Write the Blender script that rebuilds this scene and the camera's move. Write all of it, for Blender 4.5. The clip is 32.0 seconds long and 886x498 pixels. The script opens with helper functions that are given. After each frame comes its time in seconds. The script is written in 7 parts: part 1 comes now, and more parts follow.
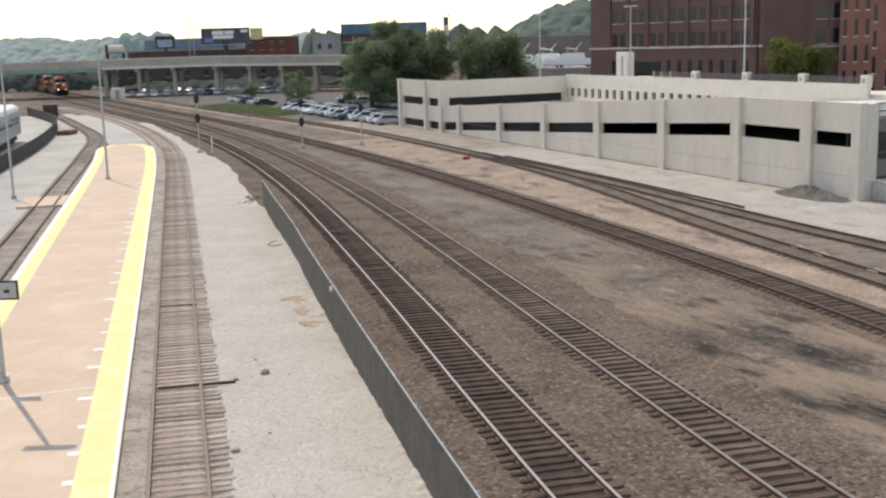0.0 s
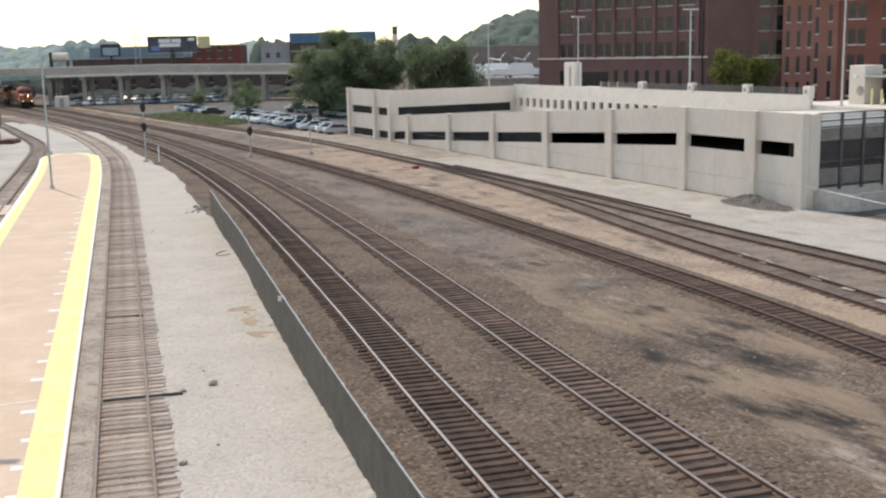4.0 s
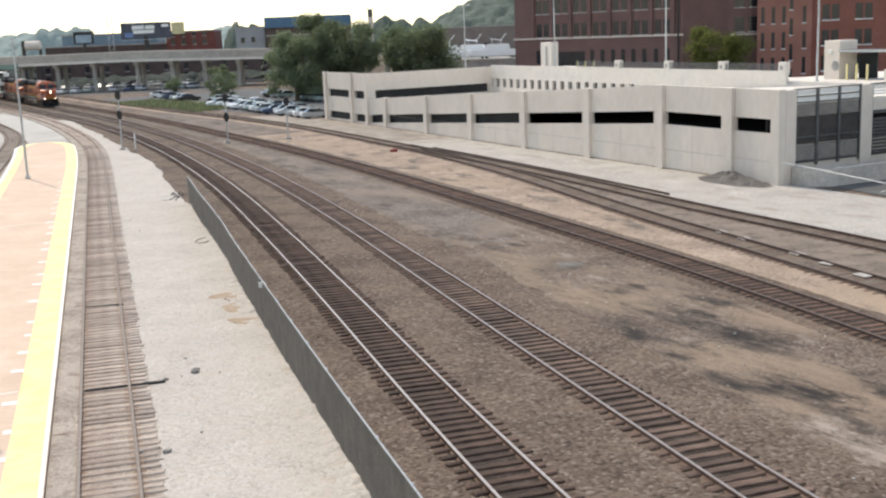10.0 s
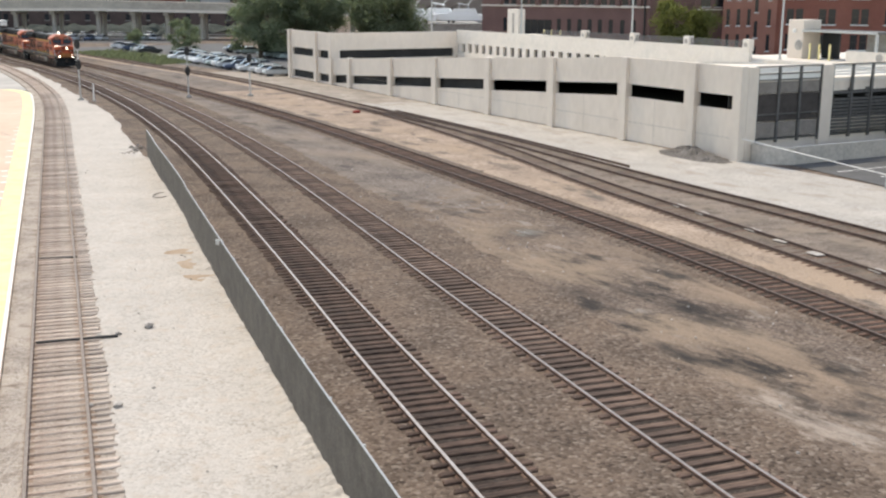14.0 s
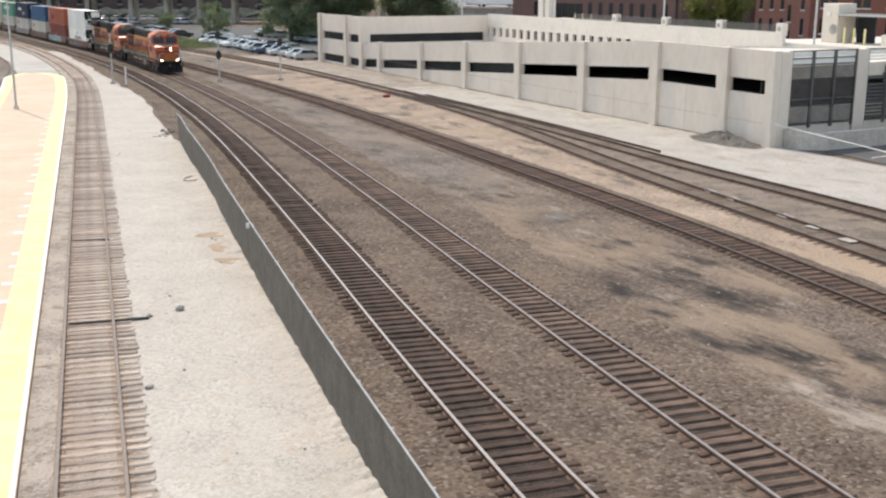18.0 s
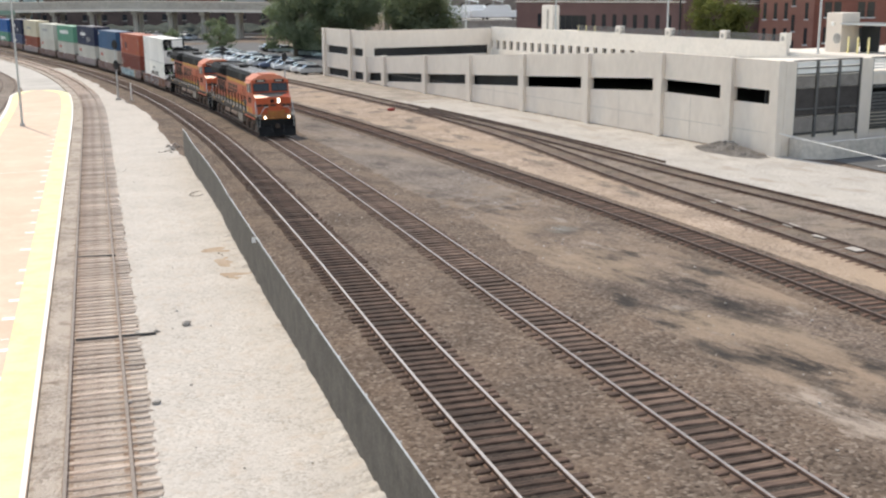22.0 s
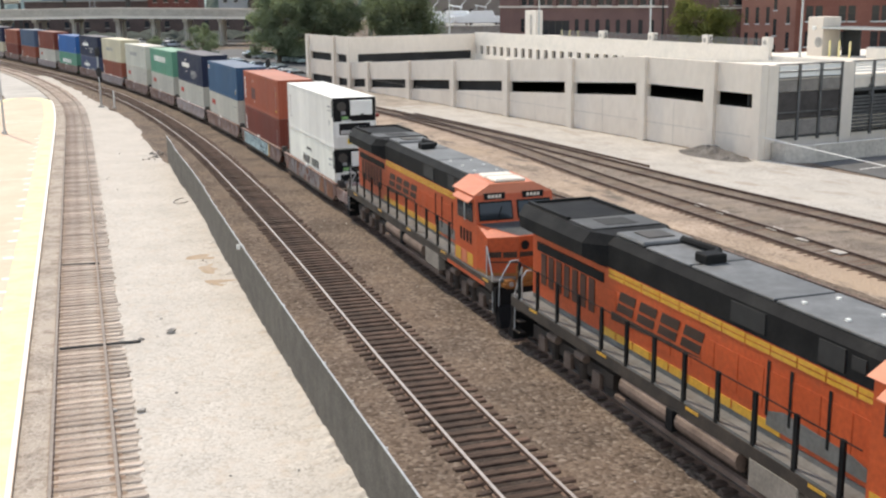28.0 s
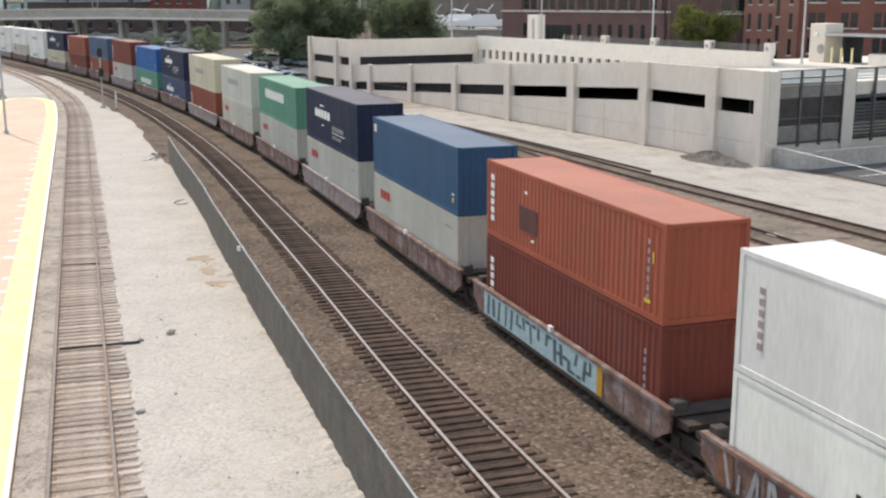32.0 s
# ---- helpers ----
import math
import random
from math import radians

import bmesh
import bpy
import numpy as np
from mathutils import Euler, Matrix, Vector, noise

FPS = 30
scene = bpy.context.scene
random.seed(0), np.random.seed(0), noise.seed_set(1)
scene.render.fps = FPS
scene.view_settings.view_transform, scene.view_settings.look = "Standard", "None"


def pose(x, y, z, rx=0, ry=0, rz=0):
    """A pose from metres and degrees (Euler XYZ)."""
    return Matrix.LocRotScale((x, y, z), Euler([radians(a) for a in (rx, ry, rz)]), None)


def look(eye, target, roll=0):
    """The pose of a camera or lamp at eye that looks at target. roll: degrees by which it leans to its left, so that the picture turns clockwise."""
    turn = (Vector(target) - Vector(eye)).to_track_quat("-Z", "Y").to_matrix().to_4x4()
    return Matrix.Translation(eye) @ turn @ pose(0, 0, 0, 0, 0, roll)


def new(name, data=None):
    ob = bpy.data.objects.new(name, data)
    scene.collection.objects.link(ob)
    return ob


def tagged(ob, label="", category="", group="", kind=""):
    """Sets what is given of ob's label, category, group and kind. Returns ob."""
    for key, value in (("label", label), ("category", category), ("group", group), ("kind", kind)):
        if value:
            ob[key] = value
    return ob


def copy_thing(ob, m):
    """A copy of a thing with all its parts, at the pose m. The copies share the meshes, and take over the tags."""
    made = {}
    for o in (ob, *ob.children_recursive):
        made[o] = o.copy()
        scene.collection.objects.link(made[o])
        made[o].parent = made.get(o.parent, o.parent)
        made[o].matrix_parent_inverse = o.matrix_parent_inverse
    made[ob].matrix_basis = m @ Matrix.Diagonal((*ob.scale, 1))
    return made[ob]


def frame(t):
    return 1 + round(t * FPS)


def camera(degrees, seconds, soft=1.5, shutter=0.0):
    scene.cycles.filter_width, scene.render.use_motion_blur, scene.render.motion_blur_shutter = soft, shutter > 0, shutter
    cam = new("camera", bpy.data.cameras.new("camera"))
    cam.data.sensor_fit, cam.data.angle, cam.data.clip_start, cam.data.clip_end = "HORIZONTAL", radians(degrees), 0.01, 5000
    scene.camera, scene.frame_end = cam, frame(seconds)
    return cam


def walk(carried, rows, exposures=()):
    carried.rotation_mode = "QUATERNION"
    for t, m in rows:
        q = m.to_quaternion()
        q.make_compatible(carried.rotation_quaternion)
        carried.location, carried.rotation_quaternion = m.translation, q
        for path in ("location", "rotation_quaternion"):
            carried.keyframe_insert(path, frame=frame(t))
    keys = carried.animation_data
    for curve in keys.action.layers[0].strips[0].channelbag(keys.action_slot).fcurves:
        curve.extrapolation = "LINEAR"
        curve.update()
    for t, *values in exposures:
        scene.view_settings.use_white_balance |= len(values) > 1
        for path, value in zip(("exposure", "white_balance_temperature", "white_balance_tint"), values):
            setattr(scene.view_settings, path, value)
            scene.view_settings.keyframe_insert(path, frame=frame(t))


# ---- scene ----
# ---- camera: one eye on a footbridge, turned by hand ----
EYE_Z = 11.52
cam = camera(43.80, 32.0, soft=2.3)


def aim(yaw, pitch, roll):
    return pose(0, 0, EYE_Z, 0, 0, yaw) @ pose(0, 0, 0, 90 + pitch) @ pose(0, 0, 0, 0, 0, roll)


TURNS = (
    (0, 0.000, -10.674, -1.649), (0.5, -0.091, -10.654, -1.740), (1, -0.306, -10.657, -2.082), (1.5, -0.497, -10.609, -2.104),
    (2, -1.048, -10.411, -2.068), (2.5, -1.486, -10.317, -1.801), (3, -1.706, -10.257, -1.675), (3.5, -2.108, -10.333, -1.596),
    (4, -2.675, -10.261, -1.346), (4.5, -3.189, -10.122, -1.140), (6.5, -2.947, -10.731, -1.013), (7, -2.854, -10.805, -0.944),
    (7.5, -2.776, -10.882, -0.989), (8, -2.586, -10.951, -1.155), (8.5, -2.386, -11.069, -1.400), (9, -2.228, -11.158, -1.138),
    (9.5, -2.559, -11.835, -3.582), (10, -3.699, -11.205, -2.296), (10.5, -4.133, -11.718, -1.269), (11, -4.613, -12.475, -0.860),
    (11.5, -4.999, -12.871, -0.500), (12, -5.287, -13.070, -0.097), (12.5, -5.635, -13.097, 0.066), (13, -5.809, -13.160, 0.060),
    (13.5, -5.875, -13.087, 0.182), (15.5, -5.520, -13.281, 0.504), (16, -4.408, -13.816, 0.086), (16.5, -4.109, -14.005, 0.197),
    (17, -4.100, -14.038, 0.301), (17.5, -4.175, -14.037, 0.201), (18, -4.298, -13.898, 0.165), (18.5, -4.295, -13.711, 0.113),
    (19, -4.342, -13.592, 0.107), (19.5, -4.341, -13.505, 0.103), (20, -4.269, -13.459, 0.028), (20.5, -4.270, -13.450, -0.057),
    (21, -4.280, -13.420, -0.284), (21.5, -4.153, -13.339, -0.377), (22, -3.981, -13.234, -0.444), (22.5, -4.014, -13.173, -0.491),
    (23, -4.046, -13.191, -0.580), (23.5, -4.000, -13.195, -0.601), (24, -4.014, -13.215, -0.594), (24.5, -4.124, -13.205, -0.630),
    (25, -4.262, -13.227, -0.673), (25.5, -4.261, -13.178, -0.635), (27.5, -4.528, -13.078, -0.719), (28, -4.778, -12.958, -0.668),
    (28.5, -4.871, -12.933, -0.626), (29, -4.816, -12.963, -0.634), (29.5, -4.707, -12.750, -0.518), (30, -4.772, -12.543, -0.466),
    (30.5, -4.814, -12.492, -0.326), (31, -5.196, -12.421, -0.343), (31.5, -5.107, -12.592, 0.004), (32, -4.754, -12.784, -0.181),
)
walk(cam, [(t, aim(a, b, c)) for t, a, b, c in TURNS], exposures=((0.0, 0.09, 7400, 10), (4.5, 0.14, 7400, 10), (6.5, 0.28, 7450, 10), (9.0, 0.36, 7400, 10), (10.0, 0.32, 7350, 10), (13.0, 0.42, 7500, 10), (16.0, 0.42, 7500, 10), (25.5, 0.49, 7600, 10), (28.0, 0.55, 7650, 10), (29.5, 0.6, 7650, 10), (30.4, 0.53, 7550, 10), (31.0, 0.33, 7450, 10), (32.0, 0.38, 7400, 10)))

# ---- light: high sun ahead and to the left, thin bright haze ----
SUN_AZ, SUN_EL = 30.5, 55.0            # degrees left of straight ahead; height
world = bpy.data.worlds.new("sky")
scene.world = world
world.use_nodes = True
wn = world.node_tree.nodes
sky = wn.new("ShaderNodeTexSky")
sky.sky_type = "NISHITA"
sky.sun_disc = False
sky.sun_elevation = radians(SUN_EL)
sky.sun_rotation = radians(-SUN_AZ)
sky.dust_density = 0.25
sky.air_density = 1.0
haze = wn.new("ShaderNodeVectorMath")          # thin white haze over the whole sky
haze.operation = "ADD"
haze.inputs[1].default_value = (1.55, 1.65, 1.8)
world.node_tree.links.new(sky.outputs[0], haze.inputs[0])
world.node_tree.links.new(haze.outputs[0], wn["Background"].inputs[0])
wn["Background"].inputs[1].default_value = 0.15
sun = new("sun", bpy.data.lights.new("sun", "SUN"))
sun.data.energy = 2.7
sun.data.angle = radians(0.6)
sun.data.color = (1.0, 0.95, 0.87)
_a = radians(SUN_AZ)
sun.matrix_world = look((-math.sin(_a) * 80 * math.cos(radians(SUN_EL)), math.cos(_a) * 80 * math.cos(radians(SUN_EL)), 80 * math.sin(radians(SUN_EL))), (0, 0, 0))
scene.view_settings.exposure = 0.0

# ---- materials ----
MATS = {}


def surface(name, a, b=None, scale=1.0, rough=0.8, metal=0.0, bump=0.0, bump_scale=None, fine=None, stain=None, vary=0.0, stretch=(1, 1, 1), emit=0.0, spec=0.4, world_space=False, grain=0.16):
    """Two-scale noise surface: a to b by broad noise, fine grain, stains of a third colour, per-piece variation."""
    if name in MATS:
        return MATS[name]
    m = bpy.data.materials.new(name)
    m.use_nodes = True
    nt = m.node_tree
    N, K = nt.nodes, nt.links.new
    p = N["Principled BSDF"]
    p.inputs["Roughness"].default_value = rough
    p.inputs["Metallic"].default_value = metal
    p.inputs["Specular IOR Level"].default_value = spec
    b = b or tuple(c * 0.8 for c in a)
    tc = N.new("ShaderNodeNewGeometry") if world_space else N.new("ShaderNodeTexCoord")
    mp = N.new("ShaderNodeMapping")
    mp.inputs["Scale"].default_value = stretch
    K(tc.outputs["Position" if world_space else "Object"], mp.inputs[0])
    n1 = N.new("ShaderNodeTexNoise")
    n1.inputs["Scale"].default_value = scale
    n1.inputs["Detail"].default_value = 5
    K(mp.outputs[0], n1.inputs["Vector"])
    r1 = N.new("ShaderNodeValToRGB")
    r1.color_ramp.elements[0].position, r1.color_ramp.elements[1].position = 0.35, 0.65
    r1.color_ramp.elements[0].color, r1.color_ramp.elements[1].color = (*a, 1), (*b, 1)
    K(n1.outputs["Fac"], r1.inputs[0])
    col = r1.outputs[0]
    n2 = N.new("ShaderNodeTexNoise")
    n2.inputs["Scale"].default_value = fine or scale * 9
    n2.inputs["Detail"].default_value = 3
    K(mp.outputs[0], n2.inputs["Vector"])
    mr = N.new("ShaderNodeMapRange")
    mr.inputs["From Min"].default_value, mr.inputs["From Max"].default_value = 0.3, 0.7
    mr.inputs["To Min"].default_value, mr.inputs["To Max"].default_value = 1 - grain, 1 + grain * 0.9
    K(n2.outputs["Fac"], mr.inputs["Value"])
    mx = N.new("ShaderNodeVectorMath")
    mx.operation = "SCALE"
    K(col, mx.inputs[0])
    K(mr.outputs[0], mx.inputs["Scale"])
    col = mx.outputs[0]
    if stain:
        c3, s3, amount = stain
        n3 = N.new("ShaderNodeTexNoise")
        n3.inputs["Scale"].default_value = s3
        n3.inputs["Detail"].default_value = 7
        n3.inputs["Roughness"].default_value = 0.65
        K(mp.outputs[0], n3.inputs["Vector"])
        r3 = N.new("ShaderNodeValToRGB")
        r3.color_ramp.elements[0].position, r3.color_ramp.elements[1].position = 0.5, 0.68
        K(n3.outputs["Fac"], r3.inputs[0])
        ml = N.new("ShaderNodeMath")
        ml.operation = "MULTIPLY"
        ml.inputs[1].default_value = amount
        K(r3.outputs[0], ml.inputs[0])
        m3 = N.new("ShaderNodeMix")
        m3.data_type = "RGBA"
        K(ml.outputs[0], m3.inputs["Factor"])
        K(col, m3.inputs["A"])
        m3.inputs["B"].default_value = (*c3, 1)
        col = m3.outputs["Result"]
    if vary:
        oi = N.new("ShaderNodeObjectInfo")
        mr2 = N.new("ShaderNodeMapRange")
        mr2.inputs["To Min"].default_value, mr2.inputs["To Max"].default_value = 1 - vary, 1 + vary
        K(oi.outputs["Random"], mr2.inputs["Value"])
        gi = N.new("ShaderNodeNewGeometry")
        mr4 = N.new("ShaderNodeMapRange")
        mr4.inputs["To Min"].default_value, mr4.inputs["To Max"].default_value = 1 - vary, 1 + vary
        K(gi.outputs["Random Per Island"], mr4.inputs["Value"])
        mm = N.new("ShaderNodeMath")
        mm.operation = "MULTIPLY"
        K(mr2.outputs[0], mm.inputs[0])
        K(mr4.outputs[0], mm.inputs[1])
        mx2 = N.new("ShaderNodeVectorMath")
        mx2.operation = "SCALE"
        K(col, mx2.inputs[0])
        K(mm.outputs[0], mx2.inputs["Scale"])
        col = mx2.outputs[0]
    K(col, p.inputs["Base Color"])
    if bump:
        bp = N.new("ShaderNodeBump")
        bp.inputs["Strength"].default_value = min(1.0, bump)
        bp.inputs["Distance"].default_value = 0.03
        nb = N.new("ShaderNodeTexNoise")
        nb.inputs["Scale"].default_value = bump_scale or scale * 12
        nb.inputs["Detail"].default_value = 4
        K(mp.outputs[0], nb.inputs["Vector"])
        K(nb.outputs["Fac"], bp.inputs["Height"])
        K(bp.outputs[0], p.inputs["Normal"])
    if emit:
        p.inputs["Emission Color"].default_value = (1.0, 0.96, 0.88, 1)
        p.inputs["Emission Strength"].default_value = emit
    MATS[name] = m
    return m


def stones(name, cols, size, dirt=None, dirt_scale=0.12, dirt_lo=0.48, dirt_hi=0.62, bump=0.8, dirt2=None, flow=None, dirt3=None, dark_at=(0.54, 0.66), cloud=(0.72, 1.25)):
    """Loose stone bed: cells of a few colours, with patches of dirt over them."""
    m = bpy.data.materials.new(name)
    m.use_nodes = True
    nt = m.node_tree
    N, K = nt.nodes, nt.links.new
    p = N["Principled BSDF"]
    p.inputs["Roughness"].default_value = 0.92
    p.inputs["Specular IOR Level"].default_value = 0.15
    g = N.new("ShaderNodeNewGeometry")
    v = N.new("ShaderNodeTexVoronoi")
    v.inputs["Scale"].default_value = 1 / size
    K(g.outputs["Position"], v.inputs["Vector"])
    sep = N.new("ShaderNodeSeparateColor")
    K(v.outputs["Color"], sep.inputs[0])
    r = N.new("ShaderNodeValToRGB")
    e = r.color_ramp.elements
    e[0].position, e[0].color = 0.0, (*cols[0], 1)
    e[1].position, e[1].color = 1.0, (*cols[-1], 1)
    for i, c in enumerate(cols[1:-1]):
        x = e.new((i + 1) / (len(cols) - 1))
        x.color = (*c, 1)
    K(sep.outputs[0], r.inputs[0])
    col = r.outputs[0]
    nb = N.new("ShaderNodeTexNoise")
    nb.inputs["Scale"].default_value = 0.35
    nb.inputs["Detail"].default_value = 6
    K(g.outputs["Position"], nb.inputs["Vector"])
    mr = N.new("ShaderNodeMapRange")
    mr.inputs["From Min"].default_value, mr.inputs["From Max"].default_value = 0.3, 0.7
    mr.inputs["To Min"].default_value, mr.inputs["To Max"].default_value = cloud
    K(nb.outputs["Fac"], mr.inputs["Value"])
    sc = N.new("ShaderNodeVectorMath")
    sc.operation = "SCALE"
    K(col, sc.inputs[0])
    K(mr.outputs[0], sc.inputs["Scale"])
    col = sc.outputs[0]
    for c, sc3, lo, hi, seed in ((dirt, dirt_scale, dirt_lo, dirt_hi, 0.0), (dirt2, dirt_scale * 2.2, dark_at[0], dark_at[1], 37.0), (dirt3, dirt_scale * 3.1, 0.60, 0.72, 71.0)):
        if not c:
            continue
        mp = N.new("ShaderNodeMapping")
        mp.inputs["Location"].default_value = (seed, seed, 0)
        if flow:
            mp.vector_type = "TEXTURE"
            mp.inputs["Rotation"].default_value = (0, 0, flow[0])
            mp.inputs["Scale"].default_value = (1, flow[1], 1)
        K(g.outputs["Position"], mp.inputs[0])
        nd = N.new("ShaderNodeTexNoise")
        nd.inputs["Scale"].default_value = sc3
        nd.inputs["Detail"].default_value = 8
        nd.inputs["Roughness"].default_value = 0.62
        K(mp.outputs[0], nd.inputs["Vector"])
        mr3 = N.new("ShaderNodeMapRange")
        mr3.inputs["From Min"].default_value, mr3.inputs["From Max"].default_value = lo, hi
        K(nd.outputs["Fac"], mr3.inputs["Value"])
        mx = N.new("ShaderNodeMix")
        mx.data_type = "RGBA"
        K(mr3.outputs[0], mx.inputs["Factor"])
        K(col, mx.inputs["A"])
        mx.inputs["B"].default_value = (*c, 1)
        col = mx.outputs["Result"]
    K(col, p.inputs["Base Color"])
    bp = N.new("ShaderNodeBump")
    bp.inputs["Strength"].default_value = bump
    bp.inputs["Distance"].default_value = size * 0.6
    K(v.outputs["Distance"], bp.inputs["Height"])
    bp.invert = True
    K(bp.outputs[0], p.inputs["Normal"])
    MATS[name] = m
    return m


def stained(m, spots):
    """Lays ragged stains of their own shape over a ground material: x, y, half-length, half-width, heading in degrees, colour, amount."""
    N, K = m.node_tree.nodes, m.node_tree.links.new
    p = N["Principled BSDF"]
    col = p.inputs["Base Color"].links[0].from_socket
    g = N.new("ShaderNodeNewGeometry")
    warp = N.new("ShaderNodeTexNoise")
    warp.inputs["Scale"].default_value, warp.inputs["Detail"].default_value, warp.inputs["Roughness"].default_value = 1.7, 8, 0.72
    drag = N.new("ShaderNodeMapping")           # vehicles drag the spills out one way
    drag.vector_type = "TEXTURE"
    drag.inputs["Rotation"].default_value = (0, 0, radians(-62))
    drag.inputs["Scale"].default_value = (2.4, 0.8, 1)
    K(g.outputs["Position"], drag.inputs[0])
    K(drag.outputs[0], warp.inputs["Vector"])
    for x, y, rx, ry, turn, c, amount in spots:
        mp = N.new("ShaderNodeMapping")
        mp.vector_type = "TEXTURE"
        mp.inputs["Location"].default_value = (x, y, 0)
        mp.inputs["Rotation"].default_value = (0, 0, radians(turn))
        mp.inputs["Scale"].default_value = (rx, ry, 50)
        K(g.outputs["Position"], mp.inputs[0])
        ln = N.new("ShaderNodeVectorMath")
        ln.operation = "LENGTH"
        K(mp.outputs[0], ln.inputs[0])
        ad = N.new("ShaderNodeMath")
        ad.operation = "MULTIPLY_ADD"
        ad.inputs[1].default_value = 4.6
        K(warp.outputs["Fac"], ad.inputs[0])
        K(ln.outputs["Value"], ad.inputs[2])
        mr = N.new("ShaderNodeMapRange")
        mr.inputs["From Min"].default_value, mr.inputs["From Max"].default_value = 3.25, 2.35
        mr.inputs["To Min"].default_value, mr.inputs["To Max"].default_value = 0.0, amount
        K(ad.outputs[0], mr.inputs["Value"])
        mx = N.new("ShaderNodeMix")
        mx.data_type = "RGBA"
        K(mr.outputs[0], mx.inputs["Factor"])
        K(col, mx.inputs["A"])
        mx.inputs["B"].default_value = (*c, 1)
        col = mx.outputs["Result"]
    K(col, p.inputs["Base Color"])


def leaves(name, a, b):
    """Thin leaves that also let the light through."""
    m = surface(name, a, b, scale=0.3, rough=0.95, spec=0.1, vary=0.16)
    N, K = m.node_tree.nodes, m.node_tree.links.new
    p = N["Principled BSDF"]
    tr = N.new("ShaderNodeBsdfTranslucent")
    tr.inputs["Color"].default_value = (a[0] * 1.55, a[1] * 1.6, a[2] * 1.2, 1)
    mx = N.new("ShaderNodeMixShader")
    mx.inputs[0].default_value = 0.45
    K(p.outputs[0], mx.inputs[1])
    K(tr.outputs[0], mx.inputs[2])
    K(mx.outputs[0], N["Material Output"].inputs["Surface"])
    return m


def glass(name, tint=(0.02, 0.025, 0.03), rough=0.08):
    m = bpy.data.materials.new(name)
    m.use_nodes = True
    p = m.node_tree.nodes["Principled BSDF"]
    p.inputs["Base Color"].default_value = (*tint, 1)
    p.inputs["Roughness"].default_value = rough
    p.inputs["Specular IOR Level"].default_value = 0.45
    MATS[name] = m
    return m


BALLAST = stones("ballast", ((0.06, 0.043, 0.033), (0.13, 0.096, 0.074), (0.182, 0.138, 0.108), (0.1, 0.072, 0.055), (0.262, 0.212, 0.174)), 0.11, dirt=(0.152, 0.108, 0.078), dirt_scale=0.35, dirt_lo=0.48, dirt_hi=0.8, bump=0.6)
YARD_DIRT = stones("yard_dirt", ((0.078, 0.058, 0.046), (0.147, 0.111, 0.088), (0.194, 0.15, 0.122), (0.112, 0.083, 0.066), (0.262, 0.214, 0.178)), 0.11, dirt=(0.275, 0.205, 0.15), dirt_scale=0.27, dirt_lo=0.43, dirt_hi=0.74, bump=0.45, dirt2=(0.045, 0.039, 0.035), dirt3=(0.29, 0.255, 0.22), flow=(0.42, 2.6), dark_at=(0.51, 0.68))
TAN_GRAVEL = stones("tan_gravel", ((0.210, 0.155, 0.120), (0.335, 0.257, 0.200), (0.425, 0.337, 0.268), (0.278, 0.209, 0.162)), 0.12, dirt=(0.375, 0.282, 0.207), dirt_scale=0.25, dirt_lo=0.48, dirt_hi=0.7, dirt2=(0.135, 0.113, 0.097), flow=(0.35, 2.5))
PALE_GRAVEL = stones("pale_gravel", ((0.36, 0.328, 0.29), (0.475, 0.435, 0.39), (0.55, 0.508, 0.462), (0.425, 0.388, 0.347)), 0.085, dirt=(0.50, 0.46, 0.415), dirt_scale=0.9, dirt_lo=0.42, dirt_hi=0.8, bump=0.3, dirt2=(0.47, 0.40, 0.335), dirt3=(0.40, 0.35, 0.30), dark_at=(0.52, 0.72), cloud=(0.88, 1.07))
LANE_TAN = stones("lane_tan", ((0.22, 0.19, 0.16), (0.31, 0.27, 0.23), (0.37, 0.325, 0.28), (0.265, 0.23, 0.195)), 0.09, dirt=(0.33, 0.28, 0.235), dirt_scale=0.3, bump=0.3, dirt2=(0.24, 0.20, 0.165), flow=(0.4, 3.0))
WHITE_GRAVEL = stones("white_gravel", ((0.30, 0.275, 0.245), (0.42, 0.39, 0.355), (0.50, 0.465, 0.425), (0.365, 0.335, 0.30)), 0.08, dirt=(0.42, 0.385, 0.34), dirt_scale=0.3, dirt_lo=0.48, dirt_hi=0.8, bump=0.35, dirt2=(0.33, 0.285, 0.24), flow=(0.4, 3.0), cloud=(0.86, 1.12))
TIE = surface("tie_wood", (0.07, 0.038, 0.027), (0.18, 0.108, 0.077), scale=1.5, rough=0.9, bump=0.6, stretch=(1, 6, 6), vary=0.28, fine=14)
TIE_BROWN = surface("tie_wood_brown", (0.078, 0.05, 0.038), (0.17, 0.112, 0.084), scale=1.5, rough=0.9, bump=0.6, stretch=(1, 6, 6), vary=0.3, fine=14)
TIE_DARK = surface("tie_wood_creosoted", (0.04, 0.024, 0.018), (0.115, 0.072, 0.053), scale=1.5, rough=0.9, bump=0.6, stretch=(1, 6, 6), vary=0.32, fine=14)
TIE_OLD = surface("tie_wood_bleached", (0.30, 0.22, 0.175), (0.50, 0.42, 0.355), scale=1.5, rough=0.9, bump=0.6, stretch=(1, 6, 6), vary=0.28, fine=14)
# siding rail sides: rust, darkened further to include their shadow
RAIL_SIDE = surface("rail_rust", (0.085, 0.055, 0.042), (0.135, 0.09, 0.07), scale=3, rough=0.85)
RAIL_TOP = surface("rail_polished_top", (0.34, 0.305, 0.28), (0.42, 0.385, 0.36), scale=5, rough=0.48, metal=0.35, spec=0.9)
